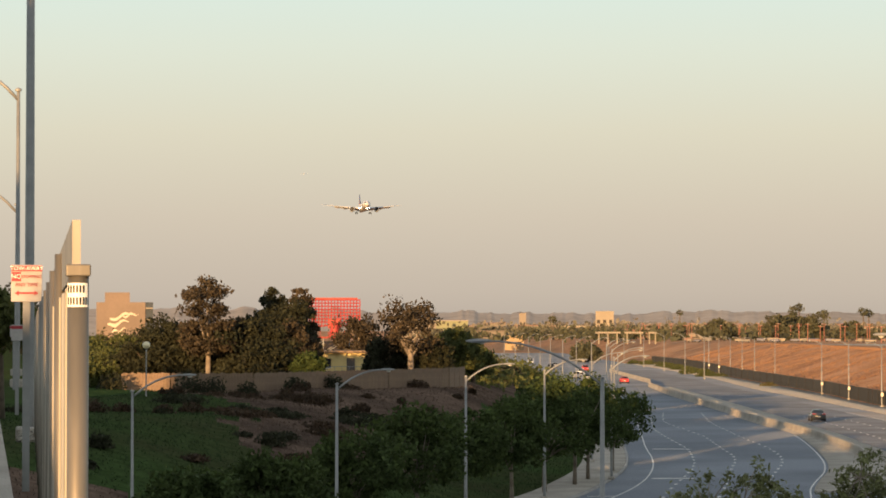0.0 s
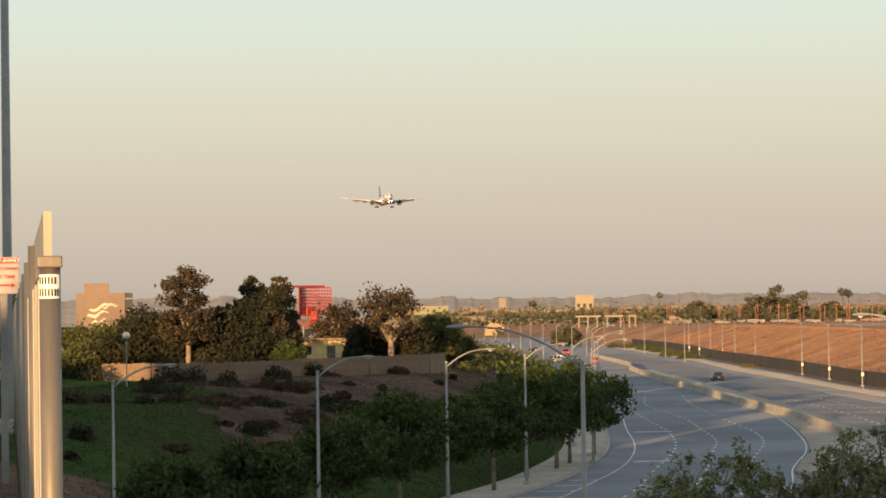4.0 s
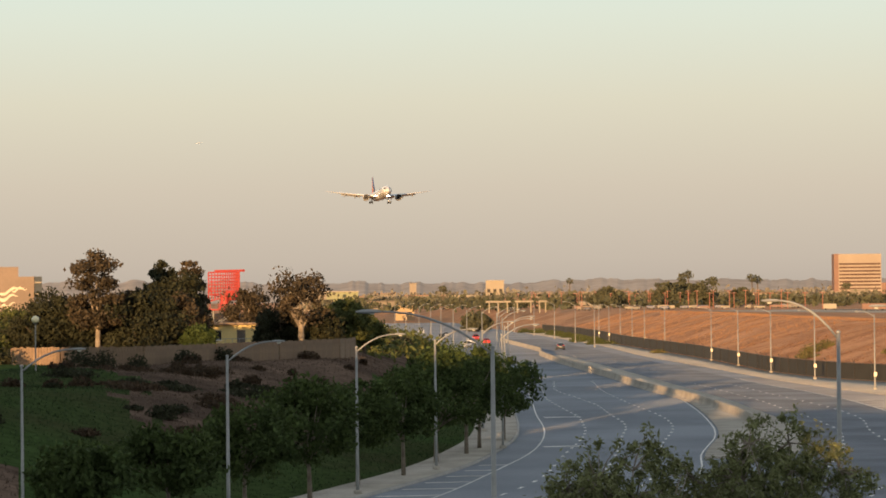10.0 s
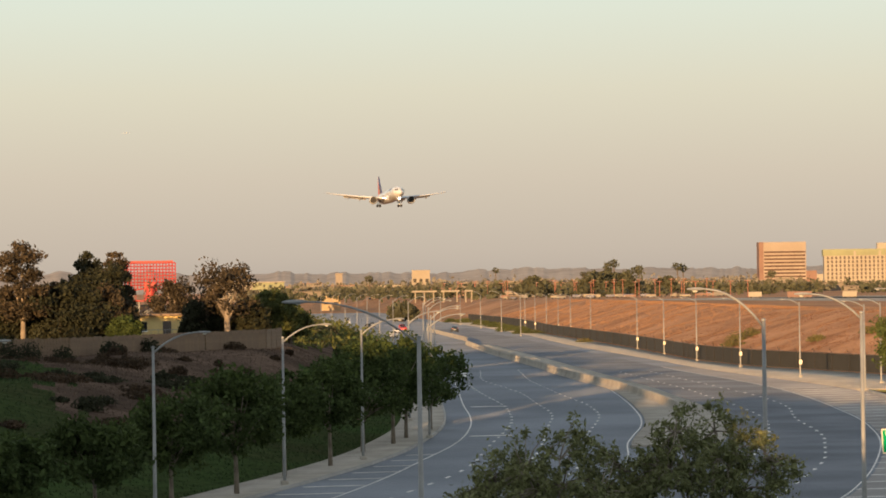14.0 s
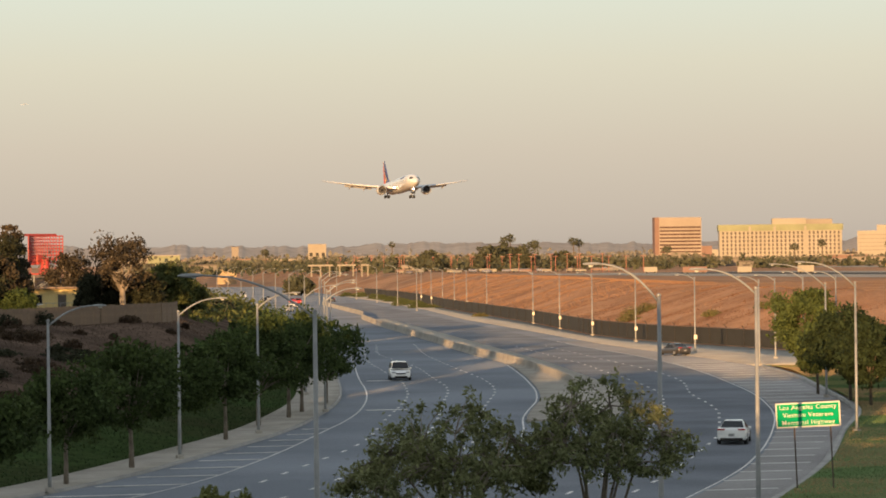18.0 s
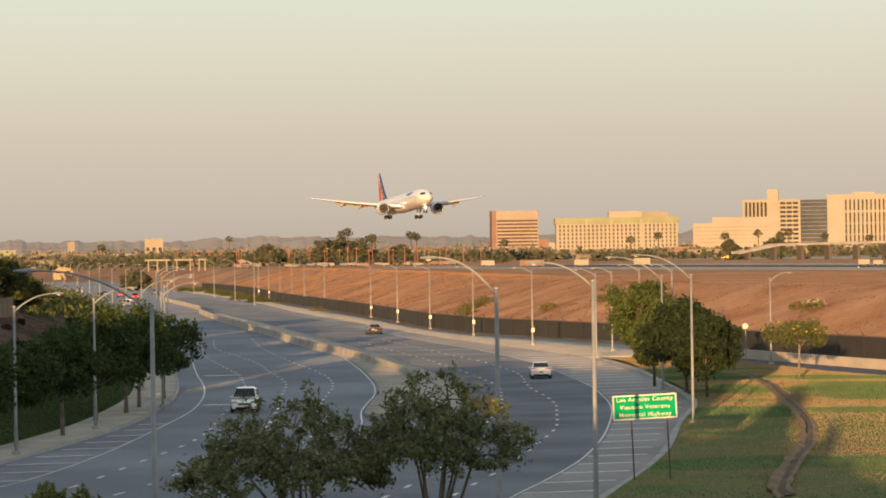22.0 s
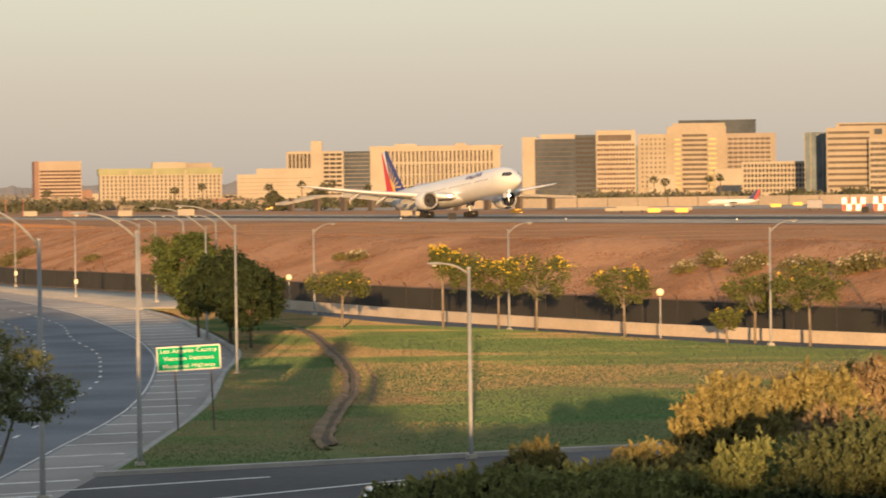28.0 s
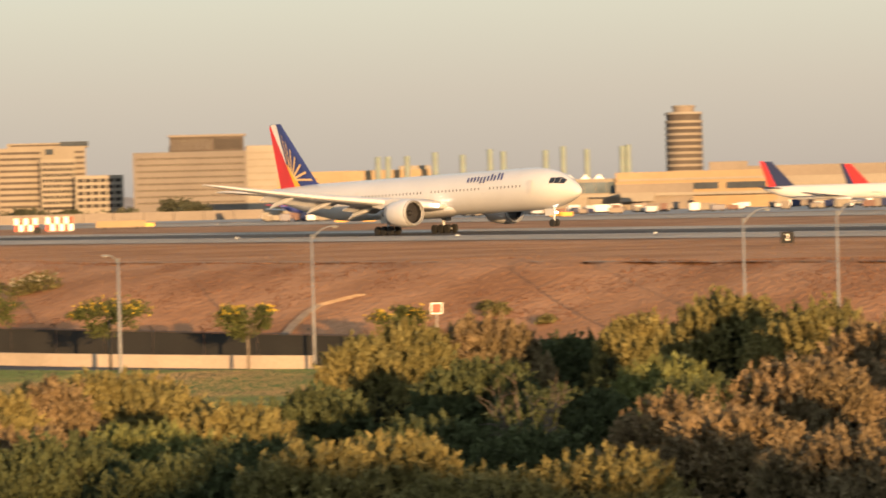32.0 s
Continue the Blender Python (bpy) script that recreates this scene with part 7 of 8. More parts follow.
# ---- a ridge added unseen behind the camera to shade the valley, notched to pass sunlight ----
def make_ridge():
    across = Vector((SUN_DIR.y, -SUN_DIR.x, 0))
    base = -SUN_DIR * 62
    v, f = [], []
    us = np.concatenate([np.arange(-420, -136, 2.0), np.arange(-136, 20, 0.5), np.arange(20, 260, 2.0)])
    r2 = np.random.default_rng(3)
    hs = []
    # Shadow lengths across the view; dips let sun onto chosen spots
    reach = [(-420, 402), (-118, 402), (-117.6, 343), (-113.6, 343), (-113.2, 402), (-103.4, 398), (-102, 500), (-90, 460), (-87.6, 425), (-87.2, 392), (-83.4, 385), (-83, 425), (-79, 415), (-75, 425), (-73.8, 350), (-71.2, 350), (-70.6, 415), (-69, 400), (-68, 320), (-64.7, 318), (-64.2, 264), (-62.5, 264), (-61.9, 330),
             (-58, 312), (-55, 306), (-53, 300), (-51.5, 300), (-49, 306), (-46, 318), (-41, 308), (-35, 300), (-31, 298), (-22, 294), (-18, 266), (-16.6, 262), (-16.0, 193), (-12.6, 193), (-12.0, 250), (-10.4, 243), (-9.9, 230), (-9.3, 180), (-7.4, 180), (-7.2, 213), (-6.4, 205), (-6, 172), (-3.0, 158), (-2.6, 166), (-1, 157), (1, 154), (5, 154), (7, 156), (8, 161), (10, 161), (11.5, 144), (14, 136), (15.5, 150), (16.5, 170), (19, 170), (20, 140), (60, 130), (260, 130)]
    for u in us:
        s0 = np.interp(u, [a for a, b in reach], [b for a, b in reach]) + 3 * math.sin(u * 0.41) + 3 * math.sin(u * 1.13 + 1) + r2.uniform(-3, 3)
        hs.append((s0 + 62) * math.tan(SUN_ELEV))
    for u, h in zip(us, hs):
        p = base + across * float(u)
        for d, z in ((-40, 4.0), (-5, h * 0.93), (0, h), (5, h * 0.93), (26, 6.0)):
            q = p + SUN_DIR * d
            v.append((q.x, q.y, z))
    n = len(us)
    for i in range(n - 1):
        for j in range(4):
            f.append((i * 5 + j, i * 5 + j + 1, i * 5 + j + 6, i * 5 + j + 5))
    ob = fast("wooded_ridge", v, f, M["bank"])
    return tagged(ob, "unseen ridge added behind the viewpoint to shape sun and shade", "hill", kind="structure")


make_ridge()


# ---- airliner ----
def section(y, rx, rz, zc, n=20):
    return [Vector((rx * math.sin(k * math.tau / n), y, zc + rz * math.cos(k * math.tau / n))) for k in range(n)]


def wing_rings(stations):
    """Rings of an aerofoil: (x, y front, y back, z, thickness)."""
    out = []
    for x, y0, y1, z, th in stations:
        c = y1 - y0
        out.append([Vector((x, y0 + c * u, z + th * w)) for u, w in ((0, 0), (0.06, 0.5), (0.25, 0.9), (0.55, 0.75), (1, 0.02), (0.55, -0.25), (0.25, -0.45), (0.06, -0.3))])
    return out


M["cabin_glass"] = glass("cabin_window_glass", (0.16, 0.16, 0.17), 0.2)
M["door_paint"] = material("door_paint", (0.62, 0.62, 0.62), 0.35, 0, None, 0.4, 4, 0, 0.04)


def make_airliner():
    root = empty("airliner", None, "white twin-engine airliner landing, red, blue and yellow tail", "airplane")
    R, zc = 3.1, 5.55
    prof = [(-37.1, 0.05, 0.05, -0.75), (-36.8, 0.5, 0.5, -0.72), (-36.0, 1.1, 1.05, -0.6), (-34.6, 1.85, 1.75, -0.42), (-33, 2.4, 2.35, -0.26), (-31, 2.83, 2.8, -0.12), (-28.5, 3.06, 3.06, -0.02), (-26, R, R, 0), (-10, R, R, 0), (6, R, R, 0), (15, R, R, 0), (19, 3.0, 2.95, 0.15), (24, 2.55, 2.5, 0.6), (29, 1.85, 1.85, 1.15), (33, 1.15, 1.3, 1.6), (36, 0.5, 0.75, 1.95), (36.8, 0.12, 0.5, 2.0)]
    part("fuselage", loft(bmesh.new(), [section(y, rx, rz, zc + dz, 28) for y, rx, rz, dz in prof]), M["white_paint"], root, smooth=True)
    part("belly_fairing", loft(bmesh.new(), [section(y, rx, rz, 3.5, 16) for y, rx, rz in ((-14, 0.3, 0.2), (-11, 2.6, 0.9), (-5, 3.3, 1.35), (4, 3.3, 1.35), (9, 2.2, 0.8), (12, 0.3, 0.2))]), M["grey_paint"], root, smooth=True)
    for s in (-1, 1):
        st = [(s * 2.6, -10.6, 3.8, 3.7, 1.4), (s * 6, -8.0, 3.9, 4.2, 1.15), (s * 10.2, -5.0, 4.6, 4.75, 0.9), (s * 18, -0.4, 6.2, 5.8, 0.62), (s * 26, 4.2, 7.7, 7.1, 0.4), (s * 30.5, 6.8, 8.9, 7.9, 0.24), (s * 32.4, 8.9, 9.6, 8.3, 0.08)]
        rings = wing_rings(st if s > 0 else st)
        wing = part("wing", loft(bmesh.new(), rings), M["grey_paint"], root, "grey swept wing with flaps down", smooth=True)
        fl = bmesh.new()
        for a, b in (((3.4, 3.6, 3.9), (9.2, 4.4, 4.5)), ((11.2, 4.8, 4.85), (22.5, 7.0, 6.4))):
            loft(fl, [[Vector((s * x, y - 0.2, z + 0.1)), Vector((s * x, y + 1.0, z - 0.1)), Vector((s * x, y + 1.9, z - 0.55)), Vector((s * x, y + 1.85, z - 0.62)), Vector((s * x, y + 0.9, z - 0.25))] for x, y, z in (a, b)])
        part("flap", fl, M["grey_paint"], wing)
        for fxp in (7.5, 14.5, 20.5):
            yb = np.interp(fxp, [2.6, 10.2, 26], [3.8, 4.6, 7.7])
            zb = np.interp(fxp, [2.6, 10.2, 26], [3.7, 4.75, 7.1])
            part("flap_fairing", tubed([(s * fxp, yb - 3.6, zb - 0.25), (s * fxp, yb - 1.5, zb - 0.65), (s * fxp, yb + 1.2, zb - 1.15), (s * fxp, yb + 2.6, zb - 1.7)], [0.1, 0.36, 0.32, 0.05], 8), M["white_paint"], wing)
        part("landing_light", boxed(s * 4.1, -9.75, 4.0, 0.9, 0.3, 0.35), M["landing_light"], wing, "bright landing light")
        ex, ez, ey = s * 9.75, 2.95, -11.7
        eng = part("engine", loft(bmesh.new(), [section(ey + dy, r, r, ez, 24) for dy, r in ((0.35, 1.55), (0.0, 1.72), (0.15, 1.88), (0.9, 2.02), (2.5, 2.05), (4.2, 1.85), (5.4, 1.55), (5.4, 1.45))], cap=False), M["white_paint"], root, "white engine nacelle", smooth=True)
        for v in eng.data.vertices:
            v.co.x += ex
        part("intake_lip", loft(bmesh.new(), [[p + Vector((ex, 0, 0)) for p in section(ey + dy, r, r, ez, 24)] for dy, r in ((0.45, 1.54), (0.05, 1.64), (-0.06, 1.74), (0.06, 1.84), (0.4, 1.95))], cap=False), M["steel"], eng, "bare metal intake lip", smooth=True)
        part("fan", loft(bmesh.new(), [[p + Vector((ex, 0, 0)) for p in section(ey + dy, r, r, ez, 24)] for dy, r in ((1.3, 0.02), (1.35, 1.6), (0.3, 1.6))], cap=False), M["dark_metal"], eng, "dark fan disc")
        part("spinner", loft(bmesh.new(), [[p + Vector((ex, 0, 0)) for p in section(ey + dy, r, r, ez, 14)] for dy, r in ((0.6, 0.02), (0.9, 0.3), (1.3, 0.48))]), M["dark_metal"], eng, "grey spinner with white mark")
        part("exhaust_core", loft(bmesh.new(), [[p + Vector((ex, 0, 0)) for p in section(ey + dy, r, r, ez, 18)] for dy, r in ((4.6, 1.4), (5.6, 1.1), (6.6, 0.7), (7.6, 0.1))]), M["dark_metal"], eng)
        part("pylon", loft(bmesh.new(), [[Vector((ex + w, y, z)) for w, z in ((-0.22, z0), (-0.22, z1), (0.22, z1), (0.22, z0))] for y, z0, z1 in ((-10.0, 4.6, 4.9), (-7.2, 4.2, 5.2), (-4.0, 3.8, 4.9), (-2.0, 4.2, 4.5))]), M["grey_paint"], eng)
        st = [(s * 0.8, 26.2, 33.2, 6.9, 0.7), (s * 10.8, 33.9, 36.6, 8.0, 0.2)]
        part("tailplane", loft(bmesh.new(), wing_rings(st)), M["grey_paint"], root, smooth=False)
        # main gear
        gear = part("main_gear", tubed([(s * 5.0, 0, 3.4), (s * 5.5, 0, 0.66)], [0.26, 0.2], 8), M["grey_paint"], root, "six-wheel main landing gear")
        part("drag_brace", tubed([(s * 5.45, 0, 1.6), (s * 4.4, -2.2, 3.2)], 0.09, 6), M["steel"], gear)
        part("bogie_beam", boxed(s * 5.5, 0, 0.68, 0.3, 3.4, 0.26, bevel=0.05), M["steel"], gear)
        part("gear_door", boxed(s * 6.15, 0, 2.5, 0.06, 1.6, 1.5), M["white_paint"], gear)
        for dy in (-1.47, 0, 1.47):
            for dx in (-0.72, 0.72):
                part("wheel", tubed([(s * 5.5 + dx - 0.24, dy, 0.66), (s * 5.5 + dx - 0.2, dy, 0.66), (s * 5.5 + dx + 0.2, dy, 0.66), (s * 5.5 + dx + 0.24, dy, 0.66)], [0.54, 0.66, 0.66, 0.54], 18), M["rubber"], gear)
    ng = part("nose_gear", tubed([(0, -31.2, 2.9), (0, -31.2, 0.55)], [0.2, 0.14], 8), M["grey_paint"], root, "twin-wheel nose landing gear")
    for dx in (-0.42, 0.42):
        part("wheel", tubed([(dx - 0.2, -31.2, 0.54), (dx - 0.16, -31.2, 0.54), (dx + 0.16, -31.2, 0.54), (dx + 0.2, -31.2, 0.54)], [0.44, 0.54, 0.54, 0.44], 16), M["rubber"], ng)
    part("taxi_light", boxed(0, -31.5, 2.0, 0.7, 0.25, 0.28), M["landing_light"], ng, "bright nose light")
    part("nose_gear_door", boxed(-0.8, -31.2, 2.1, 0.05, 2.0, 1.0), M["white_paint"], ng)
    # fin
    fin = [(21.6, 32.6, 7.6, 0.55), (24.2, 33.0, 9.0, 0.5), (33.0, 35.8, 18.6, 0.18)]
    bm = bmesh.new()
    loft(bm, [[Vector((t * w, y0 + (y1 - y0) * u, z)) for u, w in ((0, 0), (0.15, 0.7), (0.45, 1), (1, 0.05), (1, -0.05), (0.45, -1), (0.15, -0.7))] for y0, y1, z, t in fin])
    tail = part("fin", bm, M["blue_paint"], root, "tail fin in blue, white and red with sun rays")
    def fin_y(z, u):
        y0 = np.interp(z, [7.6, 9.0, 18.6], [21.6, 24.2, 33.0])
        y1 = np.interp(z, [7.6, 9.0, 18.6], [32.6, 33.0, 35.8])
        return y0 + (y1 - y0) * u
    def fin_w(z):
        return np.interp(z, [7.6, 9.0, 18.6], [0.57, 0.52, 0.20])
    for s in (-1, 1):
        def panel(name, pts, mat, lab, out):
            b = bmesh.new()
            vs = [b.verts.new((s * (fin_w(z) + out), fin_y(z, u), z)) for u, z in pts]
            b.faces.new(vs if s > 0 else vs[::-1])
            part(name, b, M[mat], tail, lab)
        panel("red_field", [(0.62, 8.3), (1.0, 8.3), (1.0, 18.3), (0.86, 18.3), (0.64, 12.5)], "red_paint", "red rear field", 0.02)
        panel("white_field", [(0.62, 12.0), (0.64, 12.5), (0.86, 18.3), (0.86, 18.55), (0.34, 18.55)], "white_paint", "white top field", 0.022)
        panel("sun", [(0.47, 8.2), (0.62, 8.3), (0.64, 12.3), (0.58, 11.6), (0.50, 10.2)], "yellow_paint", "yellow sun", 0.026)
        for k in range(7):
            u1, z1 = 0.02 + 0.05 * k, 9.2 + 1.25 * k
            panel("ray", [(0.50 + 0.012 * k, 9.4 + 0.25 * k), (u1, z1), (u1, z1 + 0.32), (0.51 + 0.012 * k, 9.7 + 0.25 * k)], "ray_gold", "golden ray", 0.03)
    # cockpit glass, cabin windows, doors, name bars
    for s in (-1, 1):
        for k in range(3):
            y = -35.05 + k * 0.75
            rx = np.interp(y, [p[0] for p in prof], [p[1] for p in prof])
            b = bmesh.new()
            n1, n2 = 5, 4
            pane = []
            for i in range(n1):
                yy = y + 0.70 * i / (n1 - 1)
                rxx, rzz, dz = (np.interp(yy, [p[0] for p in prof], [p[c] for p in prof]) for c in (1, 2, 3))
                lo_, hi_ = 6.05 + 0.06 * k, min(6.95, zc + dz + rzz * 0.93)
                for j in range(n2):
                    zz = lo_ + (hi_ - lo_) * j / (n2 - 1)
                    h = (zz - zc - dz) / rzz
                    pane.append(b.verts.new((s * (rxx * math.sqrt(max(0, 1 - h * h)) + 0.05), yy, zz)))
            for i in range(n1 - 1):
                for j in range(n2 - 1):
                    b.faces.new((pane[i * n2 + j], pane[i * n2 + j + 1], pane[(i + 1) * n2 + j + 1], pane[(i + 1) * n2 + j]))
            part("cockpit_window", b, M["glass_dark"], root, "dark cockpit window")
        for yd in (-29.5, -19.5, -6.5, 10.5, 21.5):
            hw = 0.55
            b = bmesh.new()
            zr = lambda z: math.sqrt(max(0.01, R * R - (z - zc) ** 2)) + 0.015
            rows = [[b.verts.new((s * zr(z) * (1 if yd < 18 else 0.93), yd + dy, z)) for dy in (-hw, hw)] for z in (4.9, 5.5, 6.1, 6.8)]
            for u, v in zip(rows, rows[1:]):
                b.faces.new((u[0], u[1], v[1], v[0]))
            part("cabin_door", b, M["door_paint"], root)
        for k in range(58):
            y = -27.5 + k * 0.83
            if min(abs(y - q) for q in (-29.5, -19.5, -6.5, 10.5, 21.5)) < 1.0:
                continue
            part("cabin_window", boxed(s * (math.sqrt(R * R - 0.45 ** 2) + 0.0), y, 6.0, 0.03, 0.22, 0.32), M["cabin_glass"], root)
        bx = -22.9
        for ht in (1.2, 1.25, 0.9, 1.2, 0.9, 1.15, 1.15, 0.9, 0.85, 0.85, 0.8):
            z0 = 7.0 - (0.3 if ht == 1.15 else 0.0)
            zr = math.sqrt(R * R - (z0 + ht / 2 - zc) ** 2)
            mm = Matrix.Translation((s * (zr + 0.05), bx, z0 + ht / 2)) @ Matrix.Rotation(-s * 0.62, 4, "Y") @ Matrix.Rotation(-0.22, 4, "X")
            part("name_bar", boxed(0, 0, 0, 0.03, 0.34, ht, m=mm), M["blue_paint"], root, "dark blue bar standing for lettering")
            bx += 0.74
    return root


airliner = make_airliner()



# ---- cars ----
def make_car(name, color, label, kind_="sedan"):
    """A car facing +y, standing at its centre."""
    root = empty(name, None, label, "car")
    L, W, Hc = {"sedan": (4.75, 1.84, 1.44), "van": (5.1, 1.98, 1.76), "suv": (4.5, 1.84, 1.66)}[kind_]
    h = L / 2
    belt = (0.58 if kind_ == "sedan" else 0.60) * Hc
    deck = 1.20 if kind_ == "sedan" else 1.0      # height of the tail over the belt line
    rows = [(-h, 0.86, 0.42, 0.60 * belt * deck + 0.32), (-h + 0.12, 0.95, 0.30, belt * 0.98 * deck), (-h + 0.75, 1.0, 0.24, belt * 1.02 * deck), (-h + 1.15, 1.0, 0.24, belt * (0.52 + 0.5 * deck)), (0.0, 1.0, 0.22, belt * 1.02), (h - 1.3, 1.0, 0.24, belt * 0.96), (h - 0.45, 0.95, 0.27, belt * 0.82), (h - 0.08, 0.84, 0.34, belt * 0.66), (h, 0.70, 0.42, belt * 0.58)]
    ring = lambda y, w, lo, hi: [Vector((s * W / 2 * k, y, z)) for s, k, z in ((-1, 0.90 * w, lo), (-1, w, lo + 0.12), (-1, w, (lo + hi) * 0.55), (-1, 0.95 * w, hi - 0.05), (-1, 0.86 * w, hi), (1, 0.86 * w, hi), (1, 0.95 * w, hi - 0.05), (1, w, (lo + hi) * 0.55), (1, w, lo + 0.12), (1, 0.90 * w, lo))]
    body = part("body", loft(bmesh.new(), [ring(*r) for r in rows]), color, root, smooth=True)
    back, front = {"sedan": (-h + 0.55, h - 1.35), "van": (-h + 0.12, h - 1.0), "suv": (-h + 0.18, h - 1.4)}[kind_]
    rb, rf = {"sedan": (-h + 1.70, h - 2.25), "van": (-h + 0.45, h - 2.1), "suv": (-h + 0.65, h - 2.2)}[kind_]
    z0, z1 = belt - 0.02, Hc
    mid = (rb + rf) / 2
    kt = 0.335 if kind_ == "sedan" else 0.365     # half width of the roof
    ribs = [(back, 0.43, z0, z0 + 0.03), (rb - 0.18, kt + 0.015, z0, z1 - 0.11), (rb + 0.15, kt, z0, z1 - 0.03), (mid, kt, z0, z1), (rf - 0.15, kt - 0.005, z0, z1 - 0.03), (rf + 0.18, kt + 0.005, z0, z1 - 0.12), (front, 0.43, z0, z0 + 0.03)]
    hoop = lambda y, k, lo, hi: [Vector((sx * W * f, y, lo + (hi - lo) * g)) for sx, f, g in ((-1, 0.455, 0), (-1, (k + 0.455) / 2, 0.5), (-1, k, 0.86), (-1, k * 0.8, 1), (1, k * 0.8, 1), (1, k, 0.86), (1, (k + 0.455) / 2, 0.5), (1, 0.455, 0))]
    part("cabin", loft(bmesh.new(), [hoop(*r) for r in ribs]), color, root, smooth=True)

    def pane(name, pts):
        bm = bmesh.new()
        bm.faces.new([bm.verts.new(p) for p in pts])
        part(name, bm, M["car_glass"], root, "dark glass")

    for name, ya, yb in (("rear_window", back, rb - 0.12), ("windscreen", front, rf + 0.12)):
        lift = Vector((0, 0.05 if ya > 0 else -0.05, 0.05))
        pane(name, [Vector((sx * W * k, ya + (yb - ya) * u, z0 + 0.03 + (z1 - 0.12 - z0) * u)) + lift for sx, k, u in ((-1, 0.405, 0.05), (1, 0.405, 0.05), (1, kt - 0.03, 0.97), (-1, kt - 0.03, 0.97))])
    for s in (-1, 1):
        for ya, yb, yc, yd in ((back + 0.55, mid - 0.06, mid - 0.06, rb + 0.12), (mid + 0.06, front - 0.5, rf - 0.1, mid + 0.06)):
            pane("side_window", [Vector((s * W * 0.472, ya, z0 + 0.06)), Vector((s * W * 0.472, yb, z0 + 0.06)), Vector((s * W * (kt + 0.033), yc, z1 - 0.16)), Vector((s * W * (kt + 0.033), yd, z1 - 0.16))])
        part("mirror", boxed(s * (W / 2 - 0.01), front - 0.35, belt + 0.07, 0.22, 0.12, 0.13, bevel=0.03), color, root)
        part("headlight", boxed(s * W * 0.34, h - 0.16, belt * 0.74, 0.36, 0.22, 0.16, bevel=0.03), M["headlight"], root)
        part("tail_light", boxed(s * W * 0.345, -h + 0.03, belt * 0.93 * deck, 0.46, 0.14, 0.10, bevel=0.02), M["tail_light"], root)
        for y in (-h + 0.95, h - 0.95):
            tyre = part("wheel", tubed([(s * (W / 2 - 0.22), y, 0.33), (s * (W / 2 - 0.19), y, 0.33), (s * (W / 2 + 0.0), y, 0.33), (s * (W / 2 + 0.02), y, 0.33)], [0.28, 0.335, 0.335, 0.28], 18), M["rubber"], root)
            part("rim", tubed([(s * (W / 2 + 0.0), y, 0.33), (s * (W / 2 + 0.025), y, 0.33)], [0.22, 0.2], 12), M["steel"], tyre)
    part("grille", boxed(0, h + 0.0, belt * 0.62, W * 0.46, 0.1, 0.12, bevel=0.02), M["rubber"], root)
    part("air_intake", boxed(0, h + 0.0, 0.36, W * 0.60, 0.1, 0.15, bevel=0.02), M["rubber"], root)
    part("front_bumper", boxed(0, h - 0.12, 0.42, W * 0.86, 0.28, 0.24, bevel=0.06), color, root)
    part("rear_bumper", boxed(0, -h + 0.1, 0.46, W * 0.88, 0.26, 0.28, bevel=0.06), color, root)
    part("number_plate", boxed(0, -h - 0.04, 0.72 * belt, 0.36, 0.02, 0.16), M["steel"], root, "plain plate")
    part("diffuser", boxed(0, -h + 0.06, 0.34, W * 0.74, 0.36, 0.16, bevel=0.03), M["rubber"], root)
    part("underbody", boxed(0, 0, 0.26, W * 0.82, L * 0.9, 0.12), M["rubber"], root)
    return root


M["car_glass"] = material("car_glass", (0.014, 0.017, 0.021), 0.12, 0, None, 2, 10, 0, 0.1, spec=0.22)
M["headlight"] = material("headlight_lens", (0.42, 0.43, 0.44), 0.2, 0, None, 3, 10, 0, 0.05)
M["tail_light"] = material("tail_light_lens", (0.35, 0.02, 0.02), 0.3, 0, None, 3, 10, 0, 0.05)
M["car_white"] = material("white_car_paint", (0.80, 0.80, 0.79), 0.25, 0, (0.77, 0.77, 0.76), 0.5, 5, 0, 0.02, coat=0.6)
M["car_dark"] = material("dark_car_paint", (0.03, 0.032, 0.036), 0.25, 0, None, 0.5, 5, 0, 0.05, coat=0.6)
M["car_bronze"] = material("dark_bronze_car_paint", (0.055, 0.05, 0.047), 0.3, 0.3, None, 0.5, 5, 0, 0.05, coat=0.6)
M["car_silver"] = material("silver_car_paint", (0.45, 0.45, 0.45), 0.3, 0.4, None, 0.5, 5, 0, 0.05, coat=0.6)
white_sedan = make_car("white_sedan", M["car_white"], "white sedan driving away round the bend", "sedan")
white_van = make_car("white_minivan", M["car_white"], "white minivan coming along the highway", "van")
dark_car = make_car("black_sedan", M["car_dark"], "black sedan driving away along the highway", "sedan")
bronze_suv = make_car("bronze_car", M["car_bronze"], "dark bronze saloon car driving away", "sedan")
red_car = make_car("red_sedan", M["red_paint"], "red sedan far along the highway", "sedan")
for k, (off, y, mname, away) in enumerate([(4, 700, "car_silver", 0), (8, 760, "car_white", 0), (4, 850, "car_dark", 0), (8, 900, "car_silver", 0), (5, 980, "car_white", 0), (9, 1060, "car_white", 0), (12, 820, "red_paint", 0)]):
    c = make_car("waiting_car", M[mname], "far car waiting in the oncoming lanes", "sedan" if k % 2 else "suv")
    tagged(c, group="waiting cars")
    x = float(smooth_line(LEFT_KERB, [y])[0]) + off
    c.matrix_basis = pose(x, y, 0.02, 0, 0, 180 - 8)
parked = make_car("parked_pickup", M["car_white"], "white vehicle parked beside the bushes", "suv")
parked.matrix_basis = pose(*polar(24.25, 107)[:2], 0.03, 0, 0, -112)


